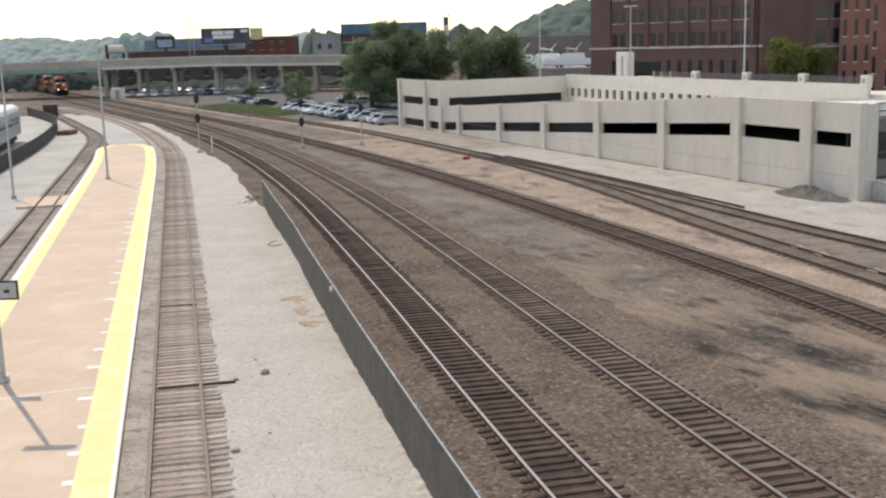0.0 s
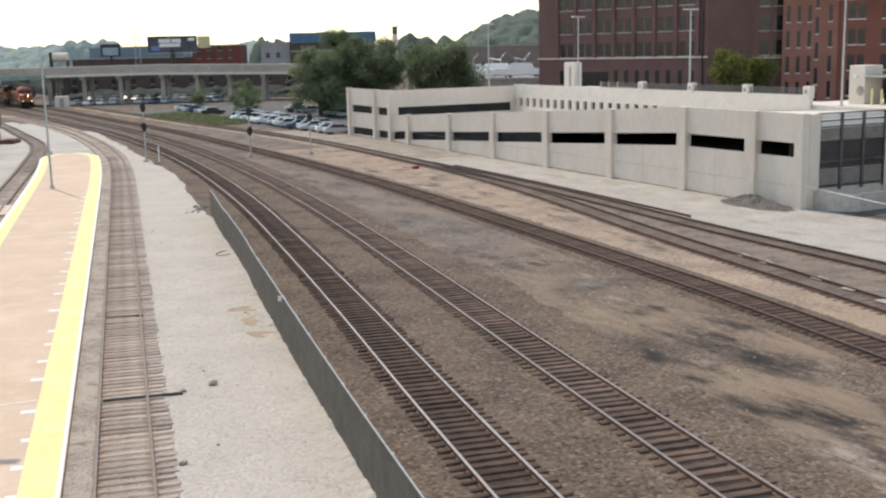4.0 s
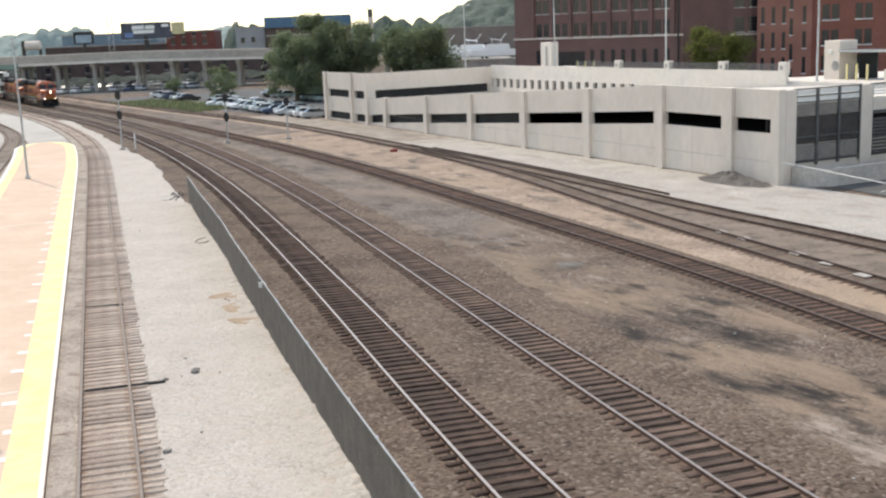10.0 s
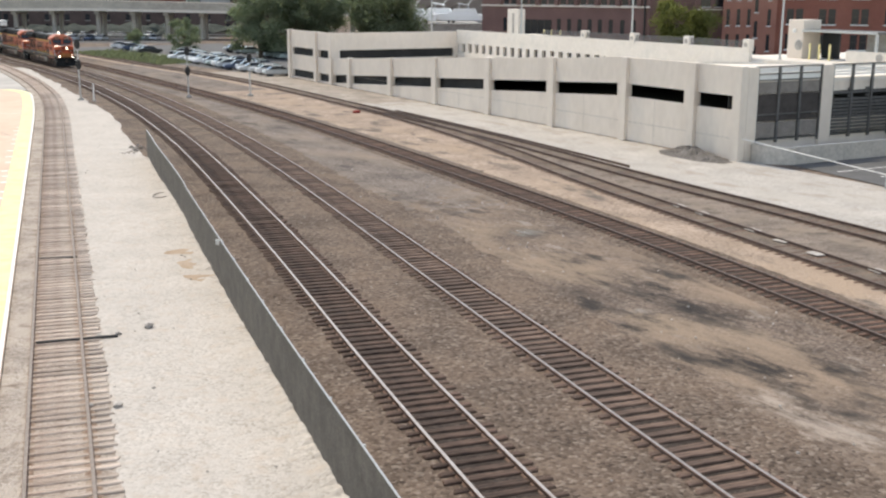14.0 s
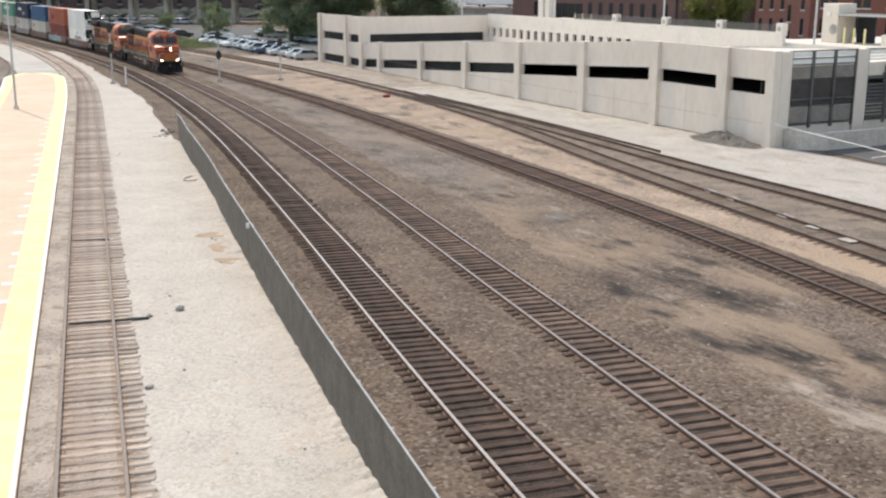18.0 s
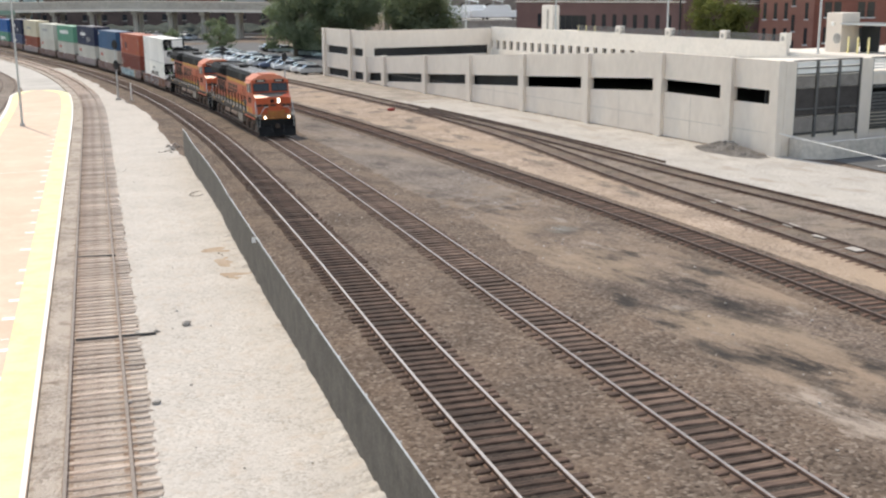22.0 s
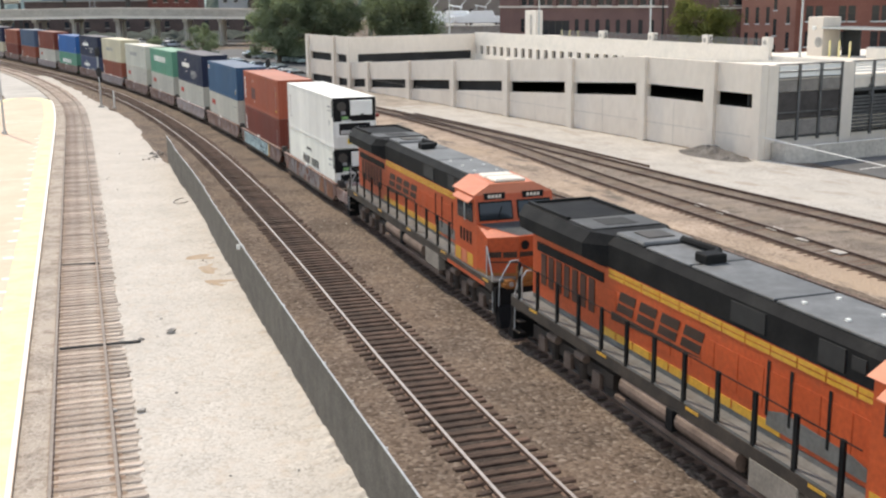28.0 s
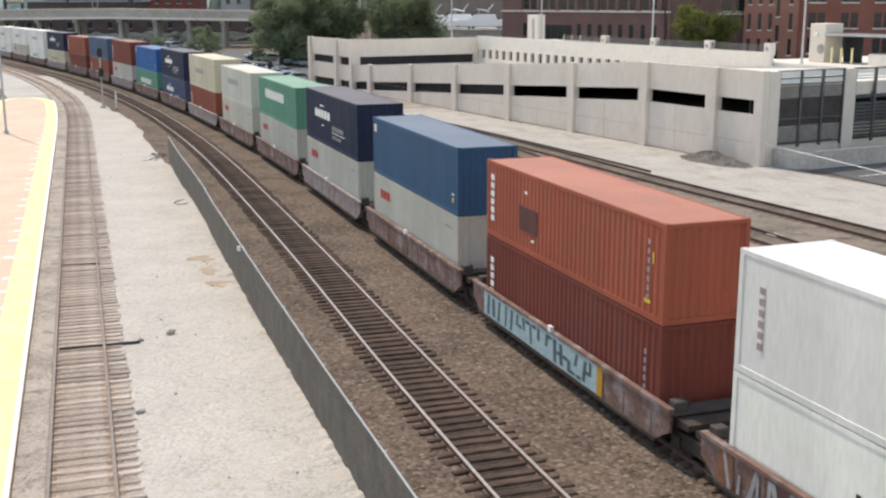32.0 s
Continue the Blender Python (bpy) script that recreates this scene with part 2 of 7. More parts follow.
RAIL_DULL = surface("rail_dull_top", (0.095, 0.072, 0.06), (0.14, 0.108, 0.092), scale=5, rough=0.7, spec=0.3)
RAIL_BROWN = surface("rail_brown_web", (0.15, 0.09, 0.065), (0.21, 0.135, 0.10), scale=3, rough=0.85)
RAIL_WORN = surface("rail_worn_top", (0.24, 0.215, 0.2), (0.31, 0.285, 0.265), scale=5, rough=0.5, metal=0.3, spec=0.6)
RAIL_TAN = surface("rail_dusty_top", (0.21, 0.175, 0.15), (0.265, 0.222, 0.192), scale=5, rough=0.7, spec=0.3)
PLATFORM = surface("platform_paving", (0.58, 0.43, 0.32), (0.64, 0.48, 0.365), scale=0.25, rough=0.85, stain=((0.72, 0.58, 0.46), 0.6, 0.5), world_space=True, fine=5, grain=0.05)
CONCRETE = surface("pale_concrete", (0.685, 0.605, 0.525), (0.735, 0.652, 0.566), scale=0.25, rough=0.88, stain=((0.56, 0.48, 0.41), 0.3, 0.4), world_space=True, bump=0.05, stretch=(1, 1, 0.5), grain=0.04)
CONCRETE_W = surface("white_concrete", (0.67, 0.615, 0.55), (0.73, 0.675, 0.605), scale=0.3, rough=0.85, stain=((0.47, 0.45, 0.41), 0.3, 0.5), world_space=True, grain=0.05)
CONCRETE_D = surface("grey_concrete", (0.33, 0.31, 0.285), (0.40, 0.38, 0.35), scale=0.4, rough=0.9, world_space=True, stain=((0.22, 0.22, 0.21), 0.7, 0.5))
ASPHALT = surface("asphalt", (0.085, 0.084, 0.083), (0.115, 0.114, 0.113), scale=0.4, rough=0.9, world_space=True, fine=12)
YELLOW = surface("safety_yellow", (0.80, 0.69, 0.30), (0.84, 0.74, 0.38), scale=1.2, rough=0.75, world_space=True, stain=((0.80, 0.72, 0.42), 0.7, 0.7), grain=0.06)
WHITE_PAINT = surface("white_paint", (0.79, 0.78, 0.75), (0.73, 0.72, 0.69), scale=2, rough=0.7, grain=0.04)
FENCE_CLOTH = surface("grey_screen", (0.086, 0.079, 0.071), (0.115, 0.105, 0.094), scale=1.2, rough=0.9, spec=0.2, world_space=True, stain=((0.16, 0.145, 0.125), 2.2, 0.45), fine=18, grain=0.28)
STEEL = surface("galvanised_steel", (0.42, 0.43, 0.43), (0.50, 0.51, 0.51), scale=4, rough=0.5, metal=0.6)
BLACK = surface("black_paint", (0.022, 0.022, 0.024), (0.035, 0.034, 0.034), scale=2, rough=0.6)
DARK_STEEL = surface("dark_steel", (0.05, 0.047, 0.045), (0.08, 0.07, 0.062), scale=2, rough=0.7, metal=0.2)
# near-black that paints the garage's inner shade; also colours grilles and a hatch
VOID = surface("shade_and_grille_black", (0.02, 0.02, 0.02), (0.035, 0.035, 0.035), scale=0.4, rough=0.9, world_space=True)
GLASS = glass("dark_glass")
GRASS = surface("grass", (0.15, 0.165, 0.105), (0.20, 0.205, 0.14), scale=0.5, rough=0.9, world_space=True, bump=0.7)
LEAF = leaves("leaves", (0.15, 0.18, 0.122), (0.205, 0.235, 0.165))
WEED = leaves("weed_leaves", (0.14, 0.158, 0.10), (0.19, 0.20, 0.14))
LEAF_Y = leaves("leaves_yellow", (0.15, 0.165, 0.06), (0.21, 0.215, 0.085))
BARK = surface("bark", (0.10, 0.075, 0.055), (0.15, 0.12, 0.09), scale=2, rough=0.95, bump=0.7, stretch=(4, 4, 1))
# far woods: the haze is put into this pale bluish green
FAR_GREEN = surface("haze_tinted_woods", (0.235, 0.295, 0.28), (0.285, 0.345, 0.325), scale=0.03, rough=0.95, world_space=True, fine=0.35, grain=0.1)
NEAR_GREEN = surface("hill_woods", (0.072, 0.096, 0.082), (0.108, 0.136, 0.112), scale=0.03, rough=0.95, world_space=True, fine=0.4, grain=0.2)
SCRUB = surface("dark_scrub", (0.04, 0.05, 0.045), (0.065, 0.078, 0.068), scale=0.1, rough=0.95, world_space=True, fine=1.2, grain=0.3)
TRACK_GRIME = stones("oily_ballast", ((0.035, 0.028, 0.024), (0.06, 0.047, 0.039), (0.085, 0.066, 0.055), (0.05, 0.04, 0.034)), 0.085, dirt=(0.045, 0.034, 0.028), dirt_scale=0.8)
TRACK_DUST = stones("dusty_ballast", ((0.28, 0.235, 0.195), (0.39, 0.335, 0.285), (0.47, 0.405, 0.35), (0.335, 0.285, 0.24)), 0.085, dirt=(0.43, 0.37, 0.315), dirt_scale=0.7, dirt2=(0.22, 0.172, 0.135), dark_at=(0.54, 0.68), bump=0.9)
APRON = surface("pale_apron", (0.42, 0.39, 0.355), (0.50, 0.47, 0.43), scale=0.12, rough=0.9, stain=((0.33, 0.31, 0.285), 0.18, 0.7), world_space=True, grain=0.08, fine=4)
RUST_SOIL = surface("rust_stained_gravel", (0.34, 0.245, 0.165), (0.43, 0.345, 0.265), scale=0.6, rough=0.9, world_space=True, fine=9)

# ---- building blocks ----


def part(name, bm, material, parent=None, label="", smooth=False, **tags):
    me = bpy.data.meshes.new(name)
    bmesh.ops.recalc_face_normals(bm, faces=bm.faces)
    bm.to_mesh(me)
    bm.free()
    if smooth:
        me.polygons.foreach_set("use_smooth", [True] * len(me.polygons))
    for m in material if isinstance(material, (list, tuple)) else (material,):
        me.materials.append(m)
    ob = new(name, me)
    if parent is not None:
        ob.parent = parent
    return tagged(ob, label=label, **tags)


def raw(name, verts, faces, material, parent=None, label="", mats=None, **tags):
    me = bpy.data.meshes.new(name)
    me.from_pydata(verts, [], faces)
    for m in material if isinstance(material, (list, tuple)) else (material,):
        me.materials.append(m)
    if mats is not None:
        me.polygons.foreach_set("material_index", mats)
    me.update()
    ob = new(name, me)
    if parent is not None:
        ob.parent = parent
    return tagged(ob, label=label, **tags)


def thing(name, m, label, category, group="", kind=""):
    ob = new(name)
    ob.matrix_basis = m
    ob.empty_display_size = 0.3
    return tagged(ob, label=label, category=category, group=group, kind=kind)


def B(*boxes, bevel=0.0, bm=None):
    """A bmesh of boxes given as x0, x1, y0, y1, z0, z1."""
    bm = bm or bmesh.new()
    for x0, x1, y0, y1, z0, z1 in boxes:
        v = [bm.verts.new((x, y, z)) for z in (z0, z1) for y in (y0, y1) for x in (x0, x1)]
        for f in ((0, 2, 3, 1), (4, 5, 7, 6), (0, 1, 5, 4), (2, 6, 7, 3), (0, 4, 6, 2), (1, 3, 7, 5)):
            bm.faces.new([v[i] for i in f])
    if bevel:
        bmesh.ops.bevel(bm, geom=bm.edges[:], offset=bevel, segments=1, affect="EDGES")
    return bm


def prism(profile, a, b, axis="x", bm=None):
    """A closed profile of (u, v) pairs swept from a to b along an axis (x: u=y, v=z; y: u=x, v=z; z: u=x, v=y)."""
    bm = bm or bmesh.new()
    put = {"x": lambda w, u, v: (w, u, v), "y": lambda w, u, v: (u, w, v), "z": lambda w, u, v: (u, v, w)}[axis]
    r0 = [bm.verts.new(put(a, u, v)) for u, v in profile]
    r1 = [bm.verts.new(put(b, u, v)) for u, v in profile]
    n = len(profile)
    for i in range(n):
        bm.faces.new((r0[i], r0[(i + 1) % n], r1[(i + 1) % n], r1[i]))
    bm.faces.new(r0[::-1])
    bm.faces.new(r1)
    return bm


def rod(p, q, r, n=8, bm=None, r2=None):
    """A round bar from p to q."""
    bm = bm or bmesh.new()
    p, q = Vector(p), Vector(q)
    z = (q - p).normalized()
    x = z.orthogonal().normalized()
    y = z.cross(x)
    a = [bm.verts.new(p + (x * math.cos(k * math.tau / n) + y * math.sin(k * math.tau / n)) * r) for k in range(n)]
    b = [bm.verts.new(q + (x * math.cos(k * math.tau / n) + y * math.sin(k * math.tau / n)) * (r2 if r2 is not None else r)) for k in range(n)]
    for k in range(n):
        bm.faces.new((a[k], a[(k + 1) % n], b[(k + 1) % n], b[k]))
    bm.faces.new(a[::-1])
    bm.faces.new(b)
    return bm


class Line:
    """A plan line by start, heading (radians left of +y) and curvature; at(s, off) gives a place off metres to its left."""

    def __init__(self, x, y, h, bend, length=460.0, ds=0.5):
        self.ds = ds
        n = int(length / ds)
        s = np.arange(n) * ds
        th = h + np.concatenate([[0], np.cumsum(bend(s[:-1])) * ds])
        self.h = th
        self.x = x + np.concatenate([[0], np.cumsum(-np.sin(th[:-1]) * ds)])
        self.y = y + np.concatenate([[0], np.cumsum(np.cos(th[:-1]) * ds)])

    def at(self, s, off=0.0):
        i = np.clip(s / self.ds, 0, len(self.x) - 1.001)
        if s < 0:
            h = float(self.h[0])
            x, y = float(self.x[0]) - math.sin(h) * s, float(self.y[0]) + math.cos(h) * s
        else:
            k = int(i)
            f = i - k
            x = float(self.x[k] * (1 - f) + self.x[k + 1] * f)
            y = float(self.y[k] * (1 - f) + self.y[k + 1] * f)
            h = float(self.h[k] * (1 - f) + self.h[k + 1] * f)
        return x - math.cos(h) * off, y - math.sin(h) * off, h


def eased(knots, width=22.0):
    """A smooth offset along a line from a few (s, offset) knots."""
    ks, ko = zip(*knots)
    g = np.arange(-80, 480, 1.0)
    v = np.interp(g, ks, ko)
    w = int(width)
    v = np.convolve(np.pad(v, w, mode="edge"), np.hanning(2 * w + 1) / np.hanning(2 * w + 1).sum(), "valid")
    return lambda s: float(np.interp(s, g, v))


MAIN = Line(11.943, 15.0, 0.2701, lambda s: np.where(s > 185, 0.0, -0.001376 + (0.001601 + 0.001376) * np.clip((s - 10) / 50, 0, 1)))
SIDE = Line(-0.67, 0.0, 0.2318, lambda s: 0.0022 * np.clip((s - 95) / 30, 0, 1))


def ribbon(name, line, s0, s1, profile, material, parent=None, label="", step=2.0, off=lambda s: 0.0, z=0.0, mats=None, closed=True, caps=True, **tags):
    """A profile of (offset to the left, height) pairs swept along a line."""
    n = max(2, int((s1 - s0) / step) + 1)
    m = len(profile)
    V, F, I = [], [], []
    for k in range(n):
        s = s0 + (s1 - s0) * k / (n - 1)
        for u, v in profile:
            x, y, _ = line.at(s, off(s) + u)
            V.append((x, y, z + v))
    for k in range(n - 1):
        for j in range(m if closed else m - 1):
            j2 = (j + 1) % m
            F.append((k * m + j, k * m + j2, (k + 1) * m + j2, (k + 1) * m + j))
            I.append(mats[j] if mats else 0)
    if closed and caps:
        F.append(tuple(range(m))[::-1])
        F.append(tuple((n - 1) * m + j for j in range(m)))
        I += [0, 0]
    return raw(name, V, F, material, parent, label, mats=I, **tags)


RAIL_TOP_Z = 0.20
GAUGE = 1.56
RAIL_PROFILE = ((-0.08, -0.165), (0.08, -0.165), (0.08, -0.15), (0.02, -0.125), (0.02, -0.055), (0.052, -0.042), (0.052, -0.004), (0.042, 0.0), (-0.042, 0.0), (-0.052, -0.004), (-0.052, -0.042), (-0.02, -0.055), (-0.02, -0.125), (-0.08, -0.15))
RAIL_MATS = (0, 0, 0, 0, 0, 0, 0, 1, 0, 0, 0, 0, 0, 0)


def tie_mesh(w=2.6, seed=0, half=0.115):
    rnd = random.Random(seed)
    bm = B((-w / 2, w / 2, -half, half, -0.12, 0.045))
    for v in bm.verts:
        v.co.x += rnd.uniform(-0.07, 0.07)
        v.co.y += rnd.uniform(-0.018, 0.018)
        v.co.z += rnd.uniform(-0.012, 0.012)
    me = bpy.data.meshes.new("tie")
    bmesh.ops.bevel(bm, geom=bm.edges[:], offset=0.032, segments=1, affect="EDGES")
    bmesh.ops.recalc_face_normals(bm, faces=bm.faces)
    bm.to_mesh(me)
    bm.free()
    return me

# ---- ground ----


def plane_sheet(name, x0, x1, y0, y1, nx, ny, z, material, label):
    V = [(x0 + (x1 - x0) * i / nx, y0 + (y1 - y0) * j / ny, z) for j in range(ny + 1) for i in range(nx + 1)]
    F = [(j * (nx + 1) + i, j * (nx + 1) + i + 1, (j + 1) * (nx + 1) + i + 1, (j + 1) * (nx + 1) + i) for j in range(ny) for i in range(nx)]
    return raw(name, V, F, material, label=label, kind="structure", category="ground")


plane_sheet("ground", -2200, 2200, -600, 3600, 8, 8, -0.02, YARD_DIRT, "stony brown rail yard ground with dark oily patches")

OFF1 = eased(((0, 5.5), (12, 5.41), (21, 5.3), (33, 5.07), (47, 4.95), (57, 4.85), (71, 4.56), (102, 4.09), (129, 3.85), (200, 3.95), (240, 4.3)), 8)
OFF3 = eased(((0, -12.3), (27, -12.0), (33, -11.75), (40, -11.25), (64, -9.45), (126, -5.7), (144, -5.15), (200, -4.3)), 10)
OFF4 = eased(((0, -17.0), (32, -16.8), (48, -16.5), (70, -17.6), (90, -17.6), (110, -16.8), (130, -16.2), (151, -14.7), (175, -12.9), (234, -12.1), (280, -11.2)), 12)
OFF5 = eased(((0, -24.9), (25, -23.0), (32, -22.4), (38, -21.85), (45, -20.95), (52, -20.4), (74, -19.3), (90, -17.9), (100, -17.6)), 8)
OFFL = eased(((0, 9.6), (109, 9.5), (133, 9.0), (150, 8.0), (162, 7.9), (185, 8.9), (213, 8.7), (236, 7.7)), 10)
OFFP = eased(((0, 0), (130, 0), (144, 0.25), (160, 0.65), (181, 1.14), (209, 1.83), (241, 2.46)), 14)

# ballast beds and gravel strips
SOILED = stones("soiled_gravel", ((0.10, 0.078, 0.062), (0.15, 0.12, 0.098), (0.19, 0.155, 0.128), (0.12, 0.094, 0.076)), 0.1, dirt=(0.20, 0.16, 0.125), dirt_scale=0.5)
SIDING_SOIL = stones("siding_soil", ((0.15, 0.12, 0.098), (0.215, 0.175, 0.145), (0.27, 0.222, 0.186), (0.175, 0.142, 0.117)), 0.1, dirt=(0.25, 0.2, 0.158), dirt_scale=0.4, dirt2=(0.12, 0.098, 0.082))
DUSTY_BROWN = stones("brown_dusty_ballast", ((0.25, 0.2, 0.162), (0.35, 0.288, 0.238), (0.42, 0.354, 0.3), (0.295, 0.24, 0.197)), 0.085, dirt=(0.37, 0.295, 0.24), dirt_scale=0.5)
RUST_BED = stones("rusty_ballast", ((0.19, 0.125, 0.09), (0.28, 0.2, 0.15), (0.35, 0.26, 0.2), (0.23, 0.16, 0.12)), 0.08, dirt=(0.34, 0.275, 0.22), dirt_scale=0.7)
def ballast_bed():
    """Ballast under the main tracks; its far edge thins out raggedly into the yard."""
    rnd = random.Random(17)
    offs = (8.5, 8.0, 4.0, 0.0, -1.6, -1.9, -2.2, -2.5, -2.8, -3.1, -3.5, -4.0)
    zz = (-0.05, 0.035, 0.036, 0.038, 0.038, 0.03, 0.018, 0.004, -0.008, -0.016, -0.024, -0.06)
    V, n, m, slow = [], 935, len(offs), 0.0
    for k in range(n + 1):
        s = -44 + 374 * k / n
        slow = 0.9 * slow + rnd.uniform(-0.006, 0.006)
        for j in range(m):
            x, y, _ = MAIN.at(s, offs[j] + (rnd.uniform(-0.1, 0.1) if 3 < j < m - 1 else 0))
            V.append((x, y, zz[j] + (rnd.uniform(-0.012, 0.012) + slow if 5 <= j < m - 1 else 0)))
    F = [(k * m + j, k * m + j + 1, (k + 1) * m + j + 1, (k + 1) * m + j) for k in range(n) for j in range(m - 1)]
    raw("ballast", V, F, BALLAST, label="grey-brown crushed stone ballast under the main tracks", kind="structure", category="ballast")


def dusty_yard():
    """Paler soil farther down the yard; it thins out raggedly at its near end."""
    rnd = random.Random(23)
    m, n, V = 16, 300, []
    for k in range(n + 1):
        s = 34 + 140 * k / n
        lift = min(1.0, (s - 34) / 32)
        for j in range(m + 1):
            u = -2.3 + (OFF4(s) + 1.8 + 2.3) * j / m
            x, y, _ = MAIN.at(s + rnd.uniform(-0.2, 0.2), u)
            edge = -0.03 if j in (0, m) else 0.0
            V.append((x, y, -0.038 + 0.05 * lift + edge + (1.3 - lift) * rnd.uniform(-0.012, 0.012)))
    F = [(k * (m + 1) + j, k * (m + 1) + j + 1, (k + 1) * (m + 1) + j + 1, (k + 1) * (m + 1) + j) for k in range(n) for j in range(m)]
    raw("dusty_yard", V, F, PALE_YARD, label="paler soil between the yard tracks", kind="structure", category="ground")


PALE_YARD = stones("pale_yard_soil", ((0.101, 0.081, 0.069), (0.170, 0.139, 0.120), (0.216, 0.180, 0.157), (0.133, 0.108, 0.093), (0.259, 0.223, 0.194)), 0.12, dirt=(0.252, 0.198, 0.154), dirt_scale=0.27, dirt_lo=0.46, dirt_hi=0.74, bump=0.4, dirt2=(0.056, 0.047, 0.042), dirt3=(0.224, 0.194, 0.173), flow=(0.42, 2.6), dark_at=(0.53, 0.72))
_tan, _oil, _pale, _grey = (0.27, 0.205, 0.15), (0.036, 0.031, 0.028), (0.36, 0.30, 0.25), (0.20, 0.195, 0.18)
YARD_SPOTS = (
    (9.6, 45.8, 4.2, 2.6, -54, _tan, 0.85), (7.4, 53.2, 3.6, 2.0, -72, _tan, 0.7), (12.0, 36.4, 2.8, 1.5, -53, _tan, 0.9), (14.5, 34.5, 2.4, 1.4, -71, _tan, 0.8), (13.5, 27.0, 1.7, 1.4, -63, _pale, 0.8), (12.7, 29.3, 0.9, 0.7, -59, _pale, 0.9),
    (9.7, 39.6, 2.16, 0.69, -79, _oil, 0.97), (10.3, 36.6, 1.56, 0.57, -73, _oil, 0.95), (12.8, 42.3, 2.16, 0.86, -69, _oil, 0.90), (13.3, 38.9, 3.72, 1.03, -63, _oil, 0.95), (12.7, 32.8, 1.56, 1.09, -48, _oil, 0.97), (10.9, 31.95, 1.32, 0.52, -80, _oil, 0.95),
    (13.7, 31.6, 1.32, 0.80, -58, _oil, 0.95), (15.8, 31.6, 1.08, 0.86, -53, _oil, 0.97), (13.7, 30.4, 0.84, 0.57, -29, _oil, 0.85), (11.6, 47.2, 1.08, 0.57, -62, _oil, 0.90), (14.3, 27.9, 0.84, 0.46, -40, _oil, 0.85), (9.4, 52.2, 1.56, 1.72, -49, _oil, 0.65), (9.4, 52.6, 0.8, 0.9, -49, _grey, 0.9), (7.8, 58.2, 1.08, 1.03, -48, _oil, 0.75),
)
for soil in (YARD_DIRT, PALE_YARD):
    stained(soil, YARD_SPOTS)
ballast_bed()
dusty_yard()
ribbon("ballast", MAIN, -44, 330, ((2.0, -0.05), (1.6, 0.03), (-1.6, 0.03), (-2.0, -0.05)), BALLAST, off=OFF3, label="brown stone ballast under a siding", kind="structure", category="ballast")


def verge_strip(name, s0, s1, near, far, z, material, label, seed):
    """A ground strip between two lines beside the main track, its edges ragged."""
    rnd = random.Random(seed)
    n, V = int((s1 - s0) / 0.7), []
    for k in range(n + 1):
        s = s0 + (s1 - s0) * k / n
        a, b = near(s) + rnd.uniform(-0.16, 0.16), far(s) + rnd.uniform(-0.16, 0.16)
        for u, h in ((a + 0.3, -0.05), (a, z), ((a + b) / 2, z + 0.004), (b, z), (b - 0.3, -0.05)):
            x, y, _ = MAIN.at(s, u)
            V.append((x, y, h))
    F = [(5 * k + j, 5 * k + j + 1, 5 * k + j + 6, 5 * k + j + 5) for k in range(n) for j in range(4)]
    raw(name, V, F, material, label=label, kind="structure", category="gravel")


def outer(s):
    """The outermost siding's centre line."""
    return min(OFF4(s), OFF5(s)) if s < 94 else OFF4(s)


verge_strip("gravel_strip", -44, 300, lambda s: OFF3(s) - 2.0 if s < 120 else OFF4(s) + 2.3, lambda s: OFF4(s) + 0.9, 0.016, TAN_GRAVEL, "tan gravel strip between two sidings", 41)
verge_strip("gravel_strip", -44, 94, lambda s: OFF4(s) - 0.9, lambda s: OFF5(s) - 1.2, 0.022, SIDING_SOIL, "brown soiled gravel between the sidings", 42)
verge_strip("gravel_strip", 88, 300, lambda s: OFF4(s) + 0.7, lambda s: OFF4(s) - 2.2, 0.027, SIDING_SOIL, "brown soiled gravel beside a siding", 43)
ribbon("ballast", SIDE, -30, 250, ((1.62, -0.05), (1.6, 0.12), (0.86, 0.1), (0.7, 0.03), (-0.6, 0.03), (-1.75, 0.045), (-1.8, -0.05)), TRACK_DUST, off=OFFP, label="dusty tan ballast of the platform track", kind="structure", category="ballast")
ribbon("track_grime", MAIN, -42, 330, ((1.15, 0.0), (0.9, 0.04), (-0.9, 0.04), (-1.15, 0.0)), TRACK_GRIME, off=OFF1, label="oily dark ballast between the rails", kind="structure", category="ballast")
ribbon("track_grime", MAIN, -42, 330, ((0.95, 0.0), (0.75, 0.04), (-0.75, 0.04), (-0.95, 0.0)), TRACK_GRIME, label="brown ballast between the rails", kind="structure", category="ballast")
ribbon("track_bed", SIDE, -28, 250, ((0.95, 0.03), (0.74, 0.05), (-0.74, 0.05), (-0.95, 0.03)), DUSTY_BROWN, off=OFFP, label="brown dusty ballast between the platform track's rails", kind="structure", category="ballast")
for d in (-GAUGE / 2, GAUGE / 2):
    ribbon("rail_rust", SIDE, -28, 75, ((0.2, 0.045), (0.15, 0.062), (-0.15, 0.062), (-0.2, 0.045)), RUST_BED, off=lambda s, d=d: OFFP(s) + d, label="rust-brown ballast along a rail's foot", kind="structure", category="ballast")
ribbon("track_grime", MAIN, -42, 330, ((1.3, 0.0), (1.0, 0.06), (-1.0, 0.06), (-1.3, 0.0)), TRACK_GRIME, off=OFF3, label="dark dirty ballast of a siding", kind="structure", category="ballast")


for off_x, s_end in ((OFF4, 150), (OFF5, 92)):
    ribbon("track_grime", MAIN, -42, s_end, ((0.95, 0.0), (0.75, 0.034), (-0.75, 0.034), (-0.95, 0.0)), SOILED, off=off_x, label="soiled brown gravel between the rails of a siding", kind="structure", category="ballast")


